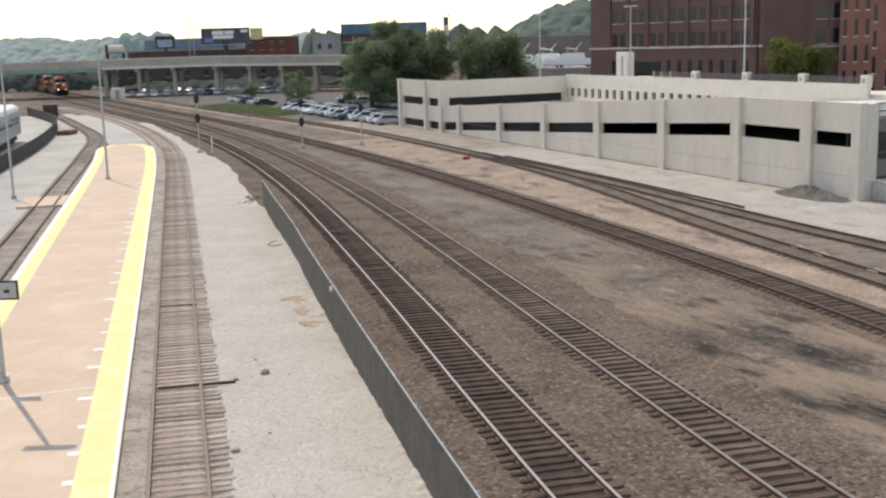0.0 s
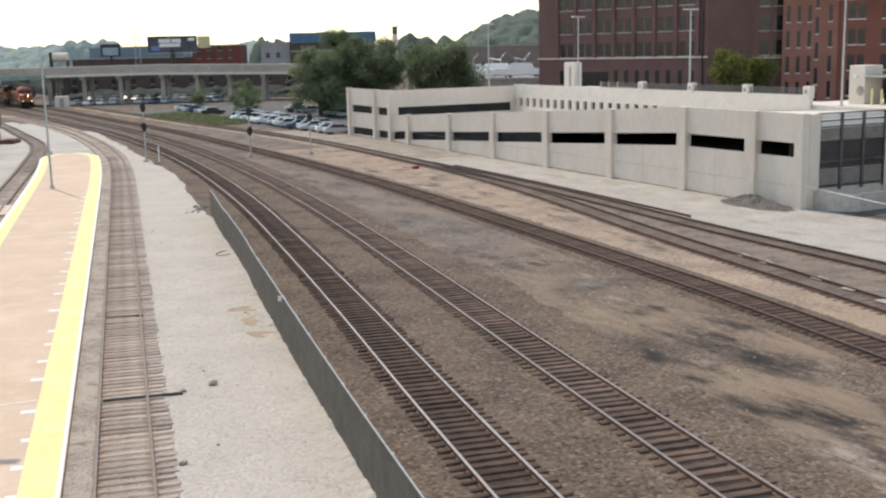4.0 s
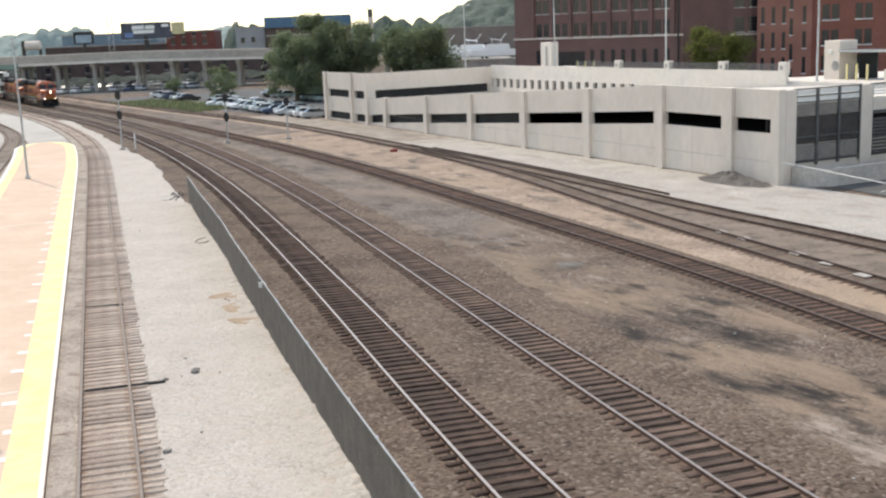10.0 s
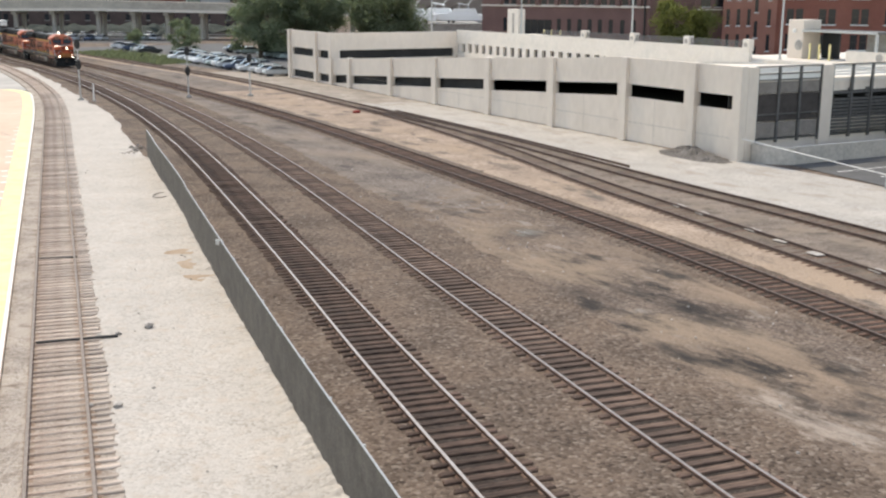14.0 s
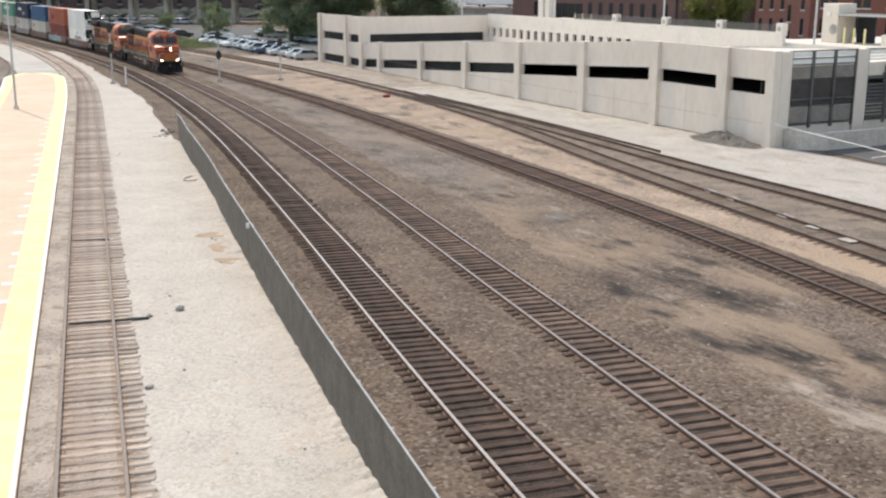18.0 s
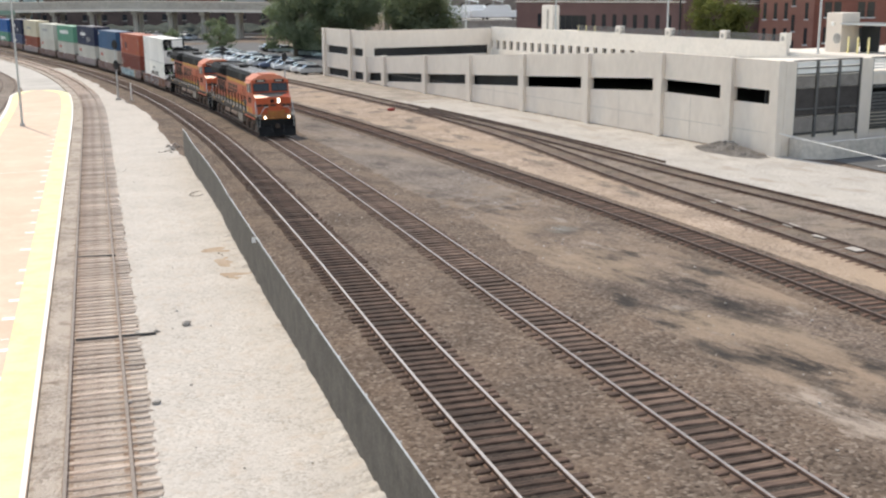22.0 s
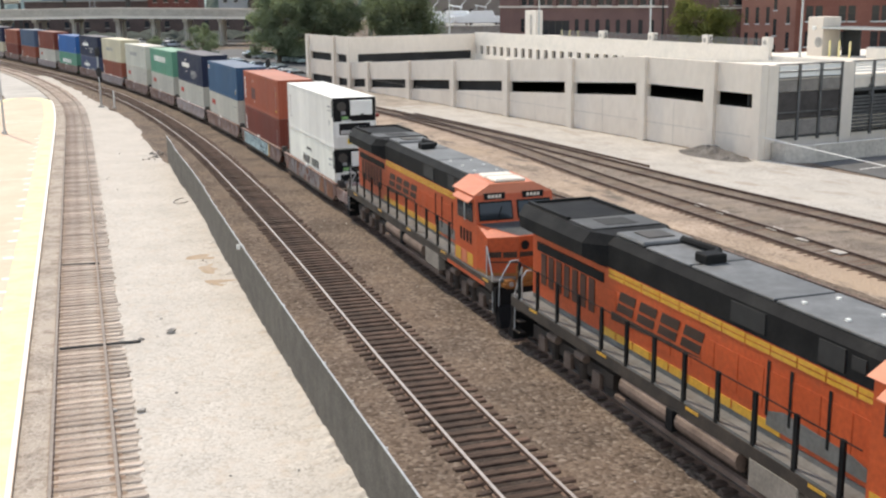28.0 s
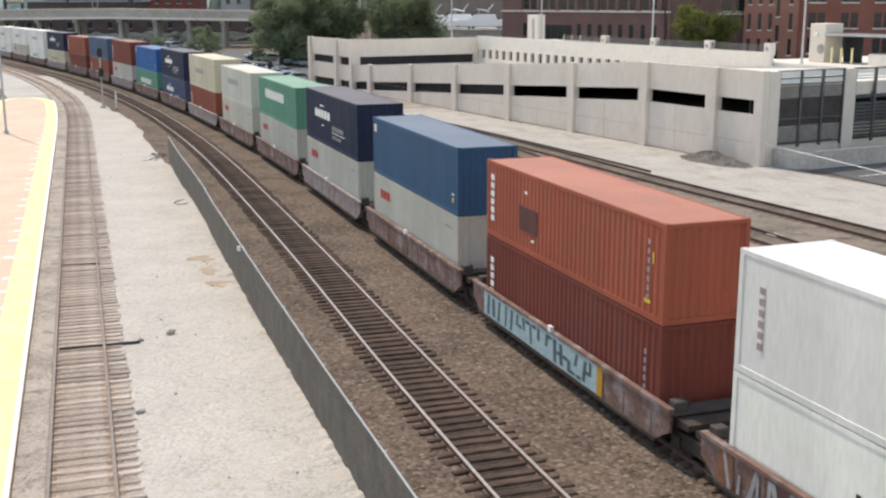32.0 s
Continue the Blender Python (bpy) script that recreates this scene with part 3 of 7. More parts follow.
def gravel_yard():
    """Pale gravel between the platform track and the fence, with ragged edges."""
    rnd = random.Random(21)
    ks, kw = (0, 40, 60, 75, 82, 106, 131, 158, 185), (6.7, 6.75, 6.6, 6.2, 5.9, 5.6, 3.3, 2.2, 1.9)
    V, n = [], 390
    wob = 0.0
    for k in range(n + 1):
        s = -30 + 214 * k / n
        wob = 0.75 * wob + rnd.uniform(-0.14, 0.14)
        jag = rnd.uniform(0, 0.22) * (0.3 if s > 60 else 1)
        for u, z in ((OFFP(s) - 1.28 - jag, 0.056), (OFFP(s) - 1.9, 0.062), (-float(np.interp(s, ks, kw)) + wob + 0.3, 0.058), (-float(np.interp(s, ks, kw)) + wob - 0.15, 0.0)):
            x, y, _ = SIDE.at(s, u)
            V.append((x, y, z))
    F = [(4 * k + j, 4 * k + j + 1, 4 * k + j + 5, 4 * k + j + 4) for k in range(n) for j in range(3)]
    raw("gravel_yard", V, F, PALE_GRAVEL, label="pale packed gravel yard between a track and a fence", kind="structure", category="gravel")


def blotch(name, x, y, rx, ry, rz, z, material, label, seed):
    """A thin ragged stain on the ground."""
    rnd = random.Random(seed)
    n = 26
    m = pose(x, y, z, 0, 0, rz)
    rad = [rnd.uniform(0.45, 1.1) for _ in range(n)]
    rad = [(rad[k - 1] + rad[k] * 1.6 + rad[(k + 1) % n]) / 3.6 for k in range(n)]
    V = [m @ Vector((math.cos(k * math.tau / n) * rx * rad[k], math.sin(k * math.tau / n) * ry * rad[k], 0)) for k in range(n)]
    raw(name, V, [tuple(range(n))], material, label=label, kind="structure", category="ground")


def ground_stains():
    rnd = random.Random(5)
    for x, y, rx, ry in ((-5.4, 47.3, 1.0, 1.6), (-6.2, 49.6, 1.2, 0.8), (-5.0, 44.8, 0.8, 1.0)):
        blotch("rust_stain", x - 0.4, y, rx, ry, 30, 0.0665, RUST_SOIL, "rusty stain on the pale gravel", int(y))
    # loose stones on the pale gravel and ballast
    for k in range(130):
        if k < 30:
            s = rnd.uniform(24, 90)
            x, y, _ = SIDE.at(s, -rnd.uniform(1.6, 6.0))
            z, r = 0.06, rnd.choice((0.03, 0.04, 0.05, 0.06))
        else:
            s = rnd.uniform(4, 60)
            x, y, _ = MAIN.at(s, rnd.uniform(-10, 3.2))
            z, r = 0.03, rnd.choice((0.05, 0.06, 0.08)) if k < 60 else rnd.choice((0.035, 0.045, 0.055))
        stone(x, y, z, r, k)
    for x, y, r in ((-6.48, 37.8, 0.2), (-7.38, 37.1, 0.12), (-6.15, 30.2, 0.16), (-6.95, 30.3, 0.12), (-8.0, 36.9, 0.1), (-7.1, 39.6, 0.07)):
        stone(x, y, 0.06, r, int(y * 10))
    for k in range(26):
        x, y = -14.5 + rnd.gauss(0, 0.35), 83.6 + rnd.gauss(0, 1.1)
        stone(x, y, 0.05, rnd.uniform(0.06, 0.16), 500 + k, "dark broken stone at the fence's end", SOOT_ROCK)
    for k, (x, y) in enumerate(((18.8, 58.3), (19.36, 56.1), (20.48, 51.7), (20.95, 49.2), (21.39, 46.5), (22.7, 43.2))):
        h = MAIN.at(40)[2]
        slab = part("paving_slab", B((-0.26, 0.26, -0.4, 0.4, 0.0, 0.05), bevel=0.02), SLAB_GREY, label="pale concrete slab lying between siding rails", category="slab", group="pale slabs in a siding")
        slab.matrix_basis = pose(x + 0.3, y, 0.075, 0, 0, math.degrees(h) + rnd.uniform(-14, 14))
    rag = part("red_scrap", B((-0.35, 0.35, -0.2, 0.2, 0, 0.25), bevel=0.06), surface("red_scrap", (0.3, 0.035, 0.03)), label="small red scrap lying beside a siding", category="scrap")
    rag.matrix_basis = pose(2.56, 108.4, 0.02, 0, 0, 30)


def stone(x, y, z, r, seed, label="loose grey stone lying on the gravel", material=None):
    rnd = random.Random(seed)
    bm = bmesh.new()
    bmesh.ops.create_icosphere(bm, subdivisions=1, radius=r)
    for v in bm.verts:
        v.co *= rnd.uniform(0.7, 1.15)
        v.co.z *= 0.65
    ob = part("loose_stone", bm, material or ROCK, label=label, category="stone", group="loose stones")
    ob.matrix_basis = pose(x, y, z + r * 0.3, 0, 0, rnd.uniform(0, 360))


SLAB_GREY = surface("dusty_slab", (0.34, 0.31, 0.28), (0.46, 0.42, 0.385), scale=2, rough=0.9)
SOOT_ROCK = surface("sooty_rock", (0.11, 0.1, 0.09), (0.2, 0.18, 0.165), scale=3, rough=0.9, vary=0.3)
ROCK = surface("loose_rock", (0.24, 0.22, 0.20), (0.38, 0.355, 0.325), scale=3, rough=0.9, vary=0.3)
gravel_yard()
ribbon("apron", SIDE, -30, 222, ((8.1, -0.05), (8.1, 0.045), (24.5, 0.045), (24.6, -0.05)), APRON, off=lambda s: 0 if s < 130 else -0.05 * (s - 130) ** 0.9, label="pale worn concrete apron beside the sunken track", kind="structure", category="pavement")
ribbon("apron", SIDE, 141, 215, ((1.6, -0.05), (1.7, 0.044), (6.3, 0.044), (6.4, -0.05)), APRON, off=OFFP, label="pale gravel apron past the platform's end", kind="structure", category="pavement")
ribbon("track_bed", SIDE, -30, 235, ((1.25, 0.0), (1.2, 0.052), (-1.2, 0.052), (-1.25, 0.0)), LANE_TAN, off=OFFL, label="grey-brown ballast in the sunken track", kind="structure", category="ballast")

# ---- tracks ----


def track(name, line, s0, s1, off, material, top, label, near, w=2.6, pitch=0.53, shift=0.0, sink=0.0, half=0.115):
    t = thing(name, Matrix.Identity(4), label, "track", "railway tracks", "structure")
    for side in (-1, 1):
        ribbon("rail", line, s0, s1, RAIL_PROFILE, (RAIL_BROWN if "main" in name or "platform" in name else RAIL_SIDE, top), t, "steel rail with a worn running surface", step=2.5, off=lambda s, d=side: off(s) + d * GAUGE / 2, z=RAIL_TOP_Z, mats=RAIL_MATS)
    meshes = [tie_mesh(w, k, half) for k in range(5)]
    for me in meshes:
        me.materials.append(material)
    rnd = random.Random(len(name) + int(s1))
    s, far_v, far_f, k = s0 + 0.3, [], [], 0
    while s < s1 - 0.3:
        x, y, h = line.at(s, off(s))
        a, b = line.at(s - 1, off(s - 1)), line.at(s + 1, off(s + 1))
        h = math.atan2(-(b[0] - a[0]), b[1] - a[1]) + rnd.uniform(-0.035, 0.035)
        dx = rnd.uniform(-0.06, 0.06) + shift
        m = pose(x + dx, y, 0.05 - sink + rnd.uniform(-0.012, 0.01), 0, 0, math.degrees(h))
        if near[0] <= s <= near[1] and k < 300:
            ob = new("tie", meshes[k % 5])
            ob.parent = t
            ob.matrix_basis = m
            k += 1
        elif s < 210:
            i = len(far_v)
            far_v += [m @ Vector((u * w / 2, v * half, q)) for q in (-0.1, 0.045) for v in (-1, 1) for u in (-1, 1)]
            far_f += [tuple(i + j for j in f) for f in ((4, 5, 7, 6), (0, 1, 5, 4), (2, 6, 7, 3), (0, 4, 6, 2), (1, 3, 7, 5))]
        s += pitch * rnd.uniform(0.88, 1.12)
    if far_v:
        raw("ties", far_v, far_f, material, t, kind="stuff")
    return t


ZERO = lambda s: 0.0
TRACKS = (
    ("main_track", MAIN, -42, 400, OFF1, TIE_DARK, RAIL_TOP, "busy main track on dark creosoted ties", (-6, 150), 2.5, 0.50, 0.0, 0.0, 0.13),
    ("main_track", MAIN, -42, 440, ZERO, TIE_BROWN, RAIL_WORN, "main track on brown ties that the freight train runs on", (-6, 150), 2.35, 0.50, 0.0, 0.0, 0.145),
    ("siding_track", MAIN, -42, 330, OFF3, TIE, RAIL_DULL, "rusty siding track on dark ties", (0, 90), 2.35, 0.53),
    ("siding_track", MAIN, -42, 300, OFF4, TIE, RAIL_DULL, "old siding track half sunk in the gravel of a lane", (0, 90), 2.4, 0.6, 0.0, 0.06),
    ("siding_track", MAIN, -42, 96, OFF5, TIE, RAIL_DULL, "rusty spur track along the gravel lane", (10, 90), 2.5, 0.6, 0.0, 0.066),
    ("platform_track", SIDE, -28, 240, OFFP, TIE_OLD, RAIL_TAN, "platform track on bleached grey-brown ties", (4, 135), 2.35, 0.455, 0.26, 0.008, 0.118),
    ("platform_track", SIDE, -30, 235, OFFL, TIE_OLD, RAIL_DULL, "sunken track along the far side of the platform", (40, 120), 2.3, 0.6, 0.0, 0.025, 0.1),
)


def build_tracks():
    for row in TRACKS:
        track(*row)


def track_cables():
    for p, q, k in (((-9.92, 36.29), (-7.35, 36.83), 0.06), ((-12.83, 48.54), (-11.26, 48.73), 0.05)):
        part("ground_cable", rod((*p, 0.1), (*q, 0.1), k, 8), BLACK, label="black cable run across the platform track", category="cable", group="cables across the track")


def loose_rail():
    t = thing("loose_rail", Matrix.Identity(4), "old rusty rail lying beside the spur track", "rail")
    ribbon("rail", MAIN, 53.5, 92, RAIL_PROFILE, (RAIL_SIDE, RAIL_DULL), t, step=2.5, off=lambda s: -22.0 + (s - 53.5) * 0.07, z=0.19, mats=RAIL_MATS)

# ---- platform ----


def platform():
    t = thing("platform", Matrix.Identity(4), "long salmon paved station platform with yellow edge strips", "platform", kind="structure")
    end = 141.0

    def edge_r(s):
        return 1.62 + (0 if s < end - 8 else 3.2 * (1 - math.sqrt(max(0, 1 - ((s - end + 8) / 8) ** 2))))

    def edge_l(s):
        return 8.15 - (0 if s < end - 8 else 3.2 * (1 - math.sqrt(max(0, 1 - ((s - end + 8) / 8) ** 2))))
    V, F, n = [], [], 0
    for k in range(140):
        s = -28 + (end + 28) * k / 139
        for u in (edge_r(s), edge_l(s)):
            x, y, _ = SIDE.at(s, u)
            V += [(x, y, -0.05), (x, y, 0.24)]
    for k in range(139):
        a, b = k * 4, k * 4 + 4
        F += [(a + 1, a + 3, b + 3, b + 1), (a, a + 1, b + 1, b), (a + 2, b + 2, b + 3, a + 3)]
    F += [(0, 2, 3, 1), (556, 557, 559, 558)]
    raw("paving", V, F, PLATFORM, t, "sun-bleached salmon concrete paving")

    def strip(name, f0, f1, z, material, label, s0=-27.5, s1=end - 0.5):
        V, F = [], []
        for k in range(121):
            s = s0 + (s1 - s0) * k / 120
            for u in (f0(s), f1(s)):
                x, y, _ = SIDE.at(s, u)
                V.append((x, y, z))
        F = [(2 * k, 2 * k + 1, 2 * k + 3, 2 * k + 2) for k in range(120)]
        raw(name, V, F, material, t, label)
    strip("tactile_strip", lambda s: edge_r(s) + 0.14, lambda s: edge_r(s) + 1.12, 0.246, YELLOW, "yellow tactile warning strip")
    strip("edge_line", lambda s: edge_r(s) + 0.02, lambda s: edge_r(s) + 0.14, 0.245, WHITE_PAINT, "white kerb line")
    strip("tactile_strip", lambda s: edge_l(s) - 1.0, lambda s: edge_l(s) - 0.3, 0.246, YELLOW, "yellow tactile warning strip")
    strip("edge_line", lambda s: edge_l(s) - 0.3, lambda s: edge_l(s) - 0.02, 0.245, WHITE_PAINT, "white kerb line")
    # expansion joints and worn paint marks across the paving
    for s in (37.8, 75.5, 112.0):
        x0, y0, h = SIDE.at(s, 2.8)
        x1, y1, _ = SIDE.at(s - 0.5, 7.0)
        raw("paving_joint", [(x0, y0, 0.247), (x0, y0 + 0.1, 0.247), (x1, y1 + 0.1, 0.247), (x1, y1, 0.247)], [(0, 1, 2, 3)], WHITE_PAINT, t, "pale joint line")
    rnd = random.Random(4)
    s = 29.0
    while s < 100:
        x, y, h = SIDE.at(s, edge_r(s) + 1.12 + 0.001)
        w = rnd.uniform(0.22, 0.5)
        m = pose(x, y, 0.2475, 0, 0, math.degrees(h))
        raw("paint_mark", [m @ Vector(c) for c in ((-w, 0, 0), (0, 0, 0), (0, 0.35, 0), (-w, 0.35, 0))], [(0, 1, 2, 3)], WHITE_PAINT, t, "worn white paint patch")
        s += rnd.uniform(2.0, 4.2)
    return t


# ---- screened fence beside the main track ----
OFFF = eased(((-20, 9.6), (0, 9.32), (10, 9.1), (23, 8.93), (35, 8.8), (42, 8.72), (46, 8.58), (52, 8.5), (60, 8.42), (69, 8.05)), 3)


def fence():
    t = thing("fence", Matrix.Identity(4), "low grey screened chain-link fence with a thin steel top rail", "fence", kind="structure")
    s, h = -26.0, 2.0
    while s < 69:
        e = min(69.0, s + 3.0)
        n = 6
        V, F = [], []
        for k in range(n + 1):
            q = s + 0.006 + (e - s - 0.012) * k / n
            for u in (0.012, -0.012):
                x, y, _ = MAIN.at(q, OFFF(q) + u)
                V += [(x, y, 0.0), (x, y, h - 0.03)]
        for k in range(n):
            a, b = 4 * k, 4 * k + 4
            F += [(a, b, b + 1, a + 1), (a + 2, a + 3, b + 3, b + 2), (a + 1, b + 1, b + 3, a + 3)]
        F += [(0, 1, 3, 2), (4 * n, 4 * n + 2, 4 * n + 3, 4 * n + 1)]
        raw("panel", V, F, FENCE_CLOTH, t, "weathered grey screen panel")
        x, y, _ = MAIN.at(s, OFFF(s) - 0.06)
        part("post", rod((x, y, 0), (x, y, h - 0.02), 0.035), STEEL, t)
        x, y, _ = MAIN.at(s, OFFF(s))
        x2, y2, _ = MAIN.at(e, OFFF(e))
        part("top_rail", rod((x, y, h), (x2, y2, h), 0.024, 6), STEEL, t, "galvanised top rail")
        s = e
    x, y, _ = MAIN.at(31.5, OFFF(31.5) + 0.03)
    part("tag", B((x - 0.12, x + 0.12, y - 0.03, y + 0.03, h - 0.26, h - 0.06)), WHITE_PAINT, t, "small white tag")
    return t


def gravel_drift():
    """Pale gravel that has washed up unevenly against the fence's foot."""
    rnd = random.Random(77)
    V, h, slow = [], 0.1, 0.1
    n = 420
    for k in range(n + 1):
        s = -25 + 93.5 * k / n
        slow = min(0.16, max(0.01, slow + rnd.uniform(-0.03, 0.03)))
        h = max(0.0, slow + rnd.uniform(-0.05, 0.05))
        for u, z in ((0.9 + rnd.uniform(-0.2, 0.2), 0.05), (0.4, 0.06 + h * 0.35), (0.014, 0.06 + h)):
            x, y, _ = MAIN.at(s, OFFF(s) + u)
            V.append((x, y, z))
    F = [(3 * k + j, 3 * k + j + 1, 3 * k + j + 4, 3 * k + j + 3) for k in range(n) for j in range(2)]
    raw("gravel_drift", V, F, PALE_GRAVEL, label="pale gravel washed up against the fence's foot", kind="structure", category="gravel")


# ---- parking garage: local x along the front going away, local y out of the front ----
GARAGE = pose(28.4, 74.7, 0, 0, 0, 112.53)


def front_top(u):
    return 6.6 if u < 13 else 6.6 - (u - 13) * 0.0537


def garage():
    g = thing("parking_garage", GARAGE, "pale concrete parking garage with a sloping front and dark slots", "garage")
    posts = (0.0, 4.8, 12.9, 23.2, 34.2, 45.2, 56.0, 67.6, 73.3, 78.5, 88.0)
    pw = 0.42
    for i, (a, b) in enumerate(zip(posts[:-1], posts[1:])):
        a2, b2 = a + pw, b - pw
        if a < 73:
            za, zb = front_top(a), front_top(b)
            # spandrels below and above the slot, each one leaning slab
            sa, sb = za - 2.06, zb - 2.06
            for lo_a, lo_b, hi_a, hi_b in ((-0.3, -0.3, sa - 1.0, sb - 1.0), (sa, sb, za, zb)):
                bm = prism(((a2, lo_a), (b2, lo_b), (b2, hi_b), (a2, hi_a)), -0.3, 0.0, "y")
                part("wall_panel", bm, CONCRETE, g)
            e = 0.62 if b - a > 6 else 0.25
            for q0, q1 in ((a2, a2 + e),):
                bm = prism(((q0, sa - 1.0 + (sb - sa) * (q0 - a) / (b - a)), (q1, sa - 1.0 + (sb - sa) * (q1 - a) / (b - a)), (q1, sa + (sb - sa) * (q1 - a) / (b - a)), (q0, sa + (sb - sa) * (q0 - a) / (b - a))), -0.3, -0.003, "y")
                part("slot_jamb", bm, CONCRETE, g)
            # formwork joints in the lower slab
            part("formwork_joint", B((a2, b2, 0.0, 0.006, 1.55, 1.575)), CONCRETE_D, g)
            if b - a > 8:
                mid = a + (b - a) * 0.54
                part("formwork_joint", B((mid, mid + 0.025, 0.0, 0.006, 0.0, (sa + sb) / 2 - 1.05)), CONCRETE_D, g)
        else:
            for z0, z1 in ((-0.3, 0.25), (1.25, 3.25), (4.25, 6.5)):
                part("wall_panel", B((a2, b2, -0.3, 0.0, z0, z1)), CONCRETE, g)
            for z0, z1 in ((0.25, 1.25), (3.25, 4.25)):
                for q0, q1 in ((a2, a2 + 0.4), (b2 - 0.4, b2)):
                    part("slot_jamb", B((q0, q1, -0.3, -0.003, z0, z1)), CONCRETE, g)
    for u in posts:
        top = front_top(u) if u < 70 else 6.52
        part("column", B((u - pw, u + pw, -0.35, 0.3, -0.3, top + 0.03), bevel=0.03), CONCRETE, g)
    # shade inside, painted as near-black panels, a wall and a deck
    for a, b in zip(posts[4:8], posts[5:9]):
        za, zb = front_top(a), front_top(b)
        part("inner_partition", prism(((a, za - 3.6), (b, zb - 3.6), (b, zb - 1.95), (a, za - 1.95)), -0.7, -0.6, "y"), VOID, g, "near-black panel standing in for the shade inside")
    part("inner_partition", B((73.75, 88.0, -0.5, -0.4, 0.0, 4.7)), VOID, g, "near-black panel standing in for the shade inside")
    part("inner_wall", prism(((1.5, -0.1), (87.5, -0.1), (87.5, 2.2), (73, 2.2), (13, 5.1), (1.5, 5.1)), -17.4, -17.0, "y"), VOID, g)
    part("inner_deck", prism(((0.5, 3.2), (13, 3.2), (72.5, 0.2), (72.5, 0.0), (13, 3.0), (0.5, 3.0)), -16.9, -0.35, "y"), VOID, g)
    part("ramp_deck", prism(((-0.2, 5.55), (13, 5.55), (73, 2.6), (73, 2.35), (13, 5.3), (-0.2, 5.3)), -17.8, -0.3, "y"), CONCRETE_W, g, "sunlit concrete ramp deck")
    part("upper_deck", B((73.6, 88, -40, -0.35, 5.1, 5.4), (-30, 22, -46, -18.4, 5.5, 5.8), (22, 73.6, -23, -18.4, 5.5, 5.8)), CONCRETE_W, g, "upper parking deck")
    # cross parapet at the head of the ramp
    part("cross_parapet", B((73.0, 73.35, -18.2, -0.35, 4.35, 6.52), (73.0, 73.35, -18.2, -0.35, 1.5, 3.25)), CONCRETE, g)
    # near-black sheet paints the shade in the cross slot
    part("cross_slot", B((73.36, 73.5, -18, -0.4, 3.2, 4.4)), VOID, g, "near-black sheet standing in for the slot's shade")
    part("cross_jamb", B((73.0, 73.34, -1.0, -0.36, 3.25, 4.35)), CONCRETE, g)
    part("cross_jamb", B((73.0, 73.34, -18.2, -17.5, 3.25, 4.35)), CONCRETE, g)
    # inner parapet with square openings
    part("inner_parapet", B((18.2, 73.0, -18.35, -18.0, 4.95, 6.7)), CONCRETE_W, g, "white sunlit parapet wall")
    part("deck_fascia", B((-30, 18.197, -18.35, -18.0, 4.95, 5.5)), CONCRETE_W, g)
    part("ramp_wall", B((-30, 39.997, -18.35, -18.0, 2.0, 4.947)), CONCRETE_W, g)
    part("ramp_wall", B((40, 73.0, -18.35, -18.0, 1.5, 3.847)), CONCRETE_W, g)
    u = 40.2
    while u < 72.6:
        part("baluster", B((u, u + 0.9, -18.33, -18.02, 3.85, 4.95)), CONCRETE_W, g)
        u += 1.75
    # near-black sheet paints the shade behind the balusters
    part("opening_back", B((39, 73, -18.45, -18.36, 3.5, 5.2)), VOID, g, "near-black sheet standing in for shade behind the openings")
    # mesh fence with square posts on the inner parapet
    for u in (44.2, 35.4, 26.9, 18.7):
        part("fence_post", B((u - 0.42, u + 0.42, -18.6, -17.95, 6.4, 7.5), bevel=0.03), CONCRETE_W, g)
        part("post_roundel", rod((u, -17.95, 7.0), (u, -17.93, 7.0), 0.22, 12), CONCRETE_D, g)
        if u < 50:
            for k in range(11):
                part("fence_bar", rod((u + 0.42, -18.2, 6.72 + k * 0.062), (u + 8.4, -18.2, 6.72 + k * 0.062), 0.018, 5), SCREEN, g)
            for k in range(1, 10):
                part("fence_upright", rod((u + k * 0.85, -18.2, 6.7), (u + k * 0.85, -18.2, 7.34), 0.02, 5), SCREEN, g)
    # the end facing the yard exit: two storeys behind metal screens
    for y0, y1 in ((-1.3, -0.354), (-8.6, -7.5), (-20.2, -19.0), (-31.5, -30.3)):
        part("column", B((-0.417, 0.45, y0, y1, -0.3, 6.55)), CONCRETE, g)
    for y0, y1, k in ((-7.5, -1.3, 0), (-19.0, -8.6, 1), (-30.3, -20.2, 2)):
        part("deck_edge", B((-0.12, 0.3, y0, y1, 4.62, 5.6)), CONCRETE, g)
        part("deck_edge", B((-0.12, 0.3, y0, y1, 1.55, 2.72)), CONCRETE, g)
        part("base_wall", B((-0.2, 0.3, y0, y1, -0.3, 1.4)), CONCRETE, g)
        # near-black panel paints the shade within the bay
        part("dark_bay", B((1.4, 1.6, y0 - 1.0, y1 + 0.9, 0, 5.28)), VOID, g, "near-black panel standing in for a parking bay's shade")
        n = 3 if k == 0 else 5
        for j in range(n + 1):
            y = y0 + (y1 - y0) * j / n
            part("screen_mullion", B((-0.36, -0.2, y - 0.1, y + 0.1, 1.2, 6.6)), SCREEN, g)
        for z in ((6.55, 6.05, 5.62, 3.2, 1.45) if k == 0 else (6.55, 1.45)):
            part("screen_rail", B((-0.32, -0.22, y0, y1, z - 0.05, z + 0.05)), SCREEN, g)
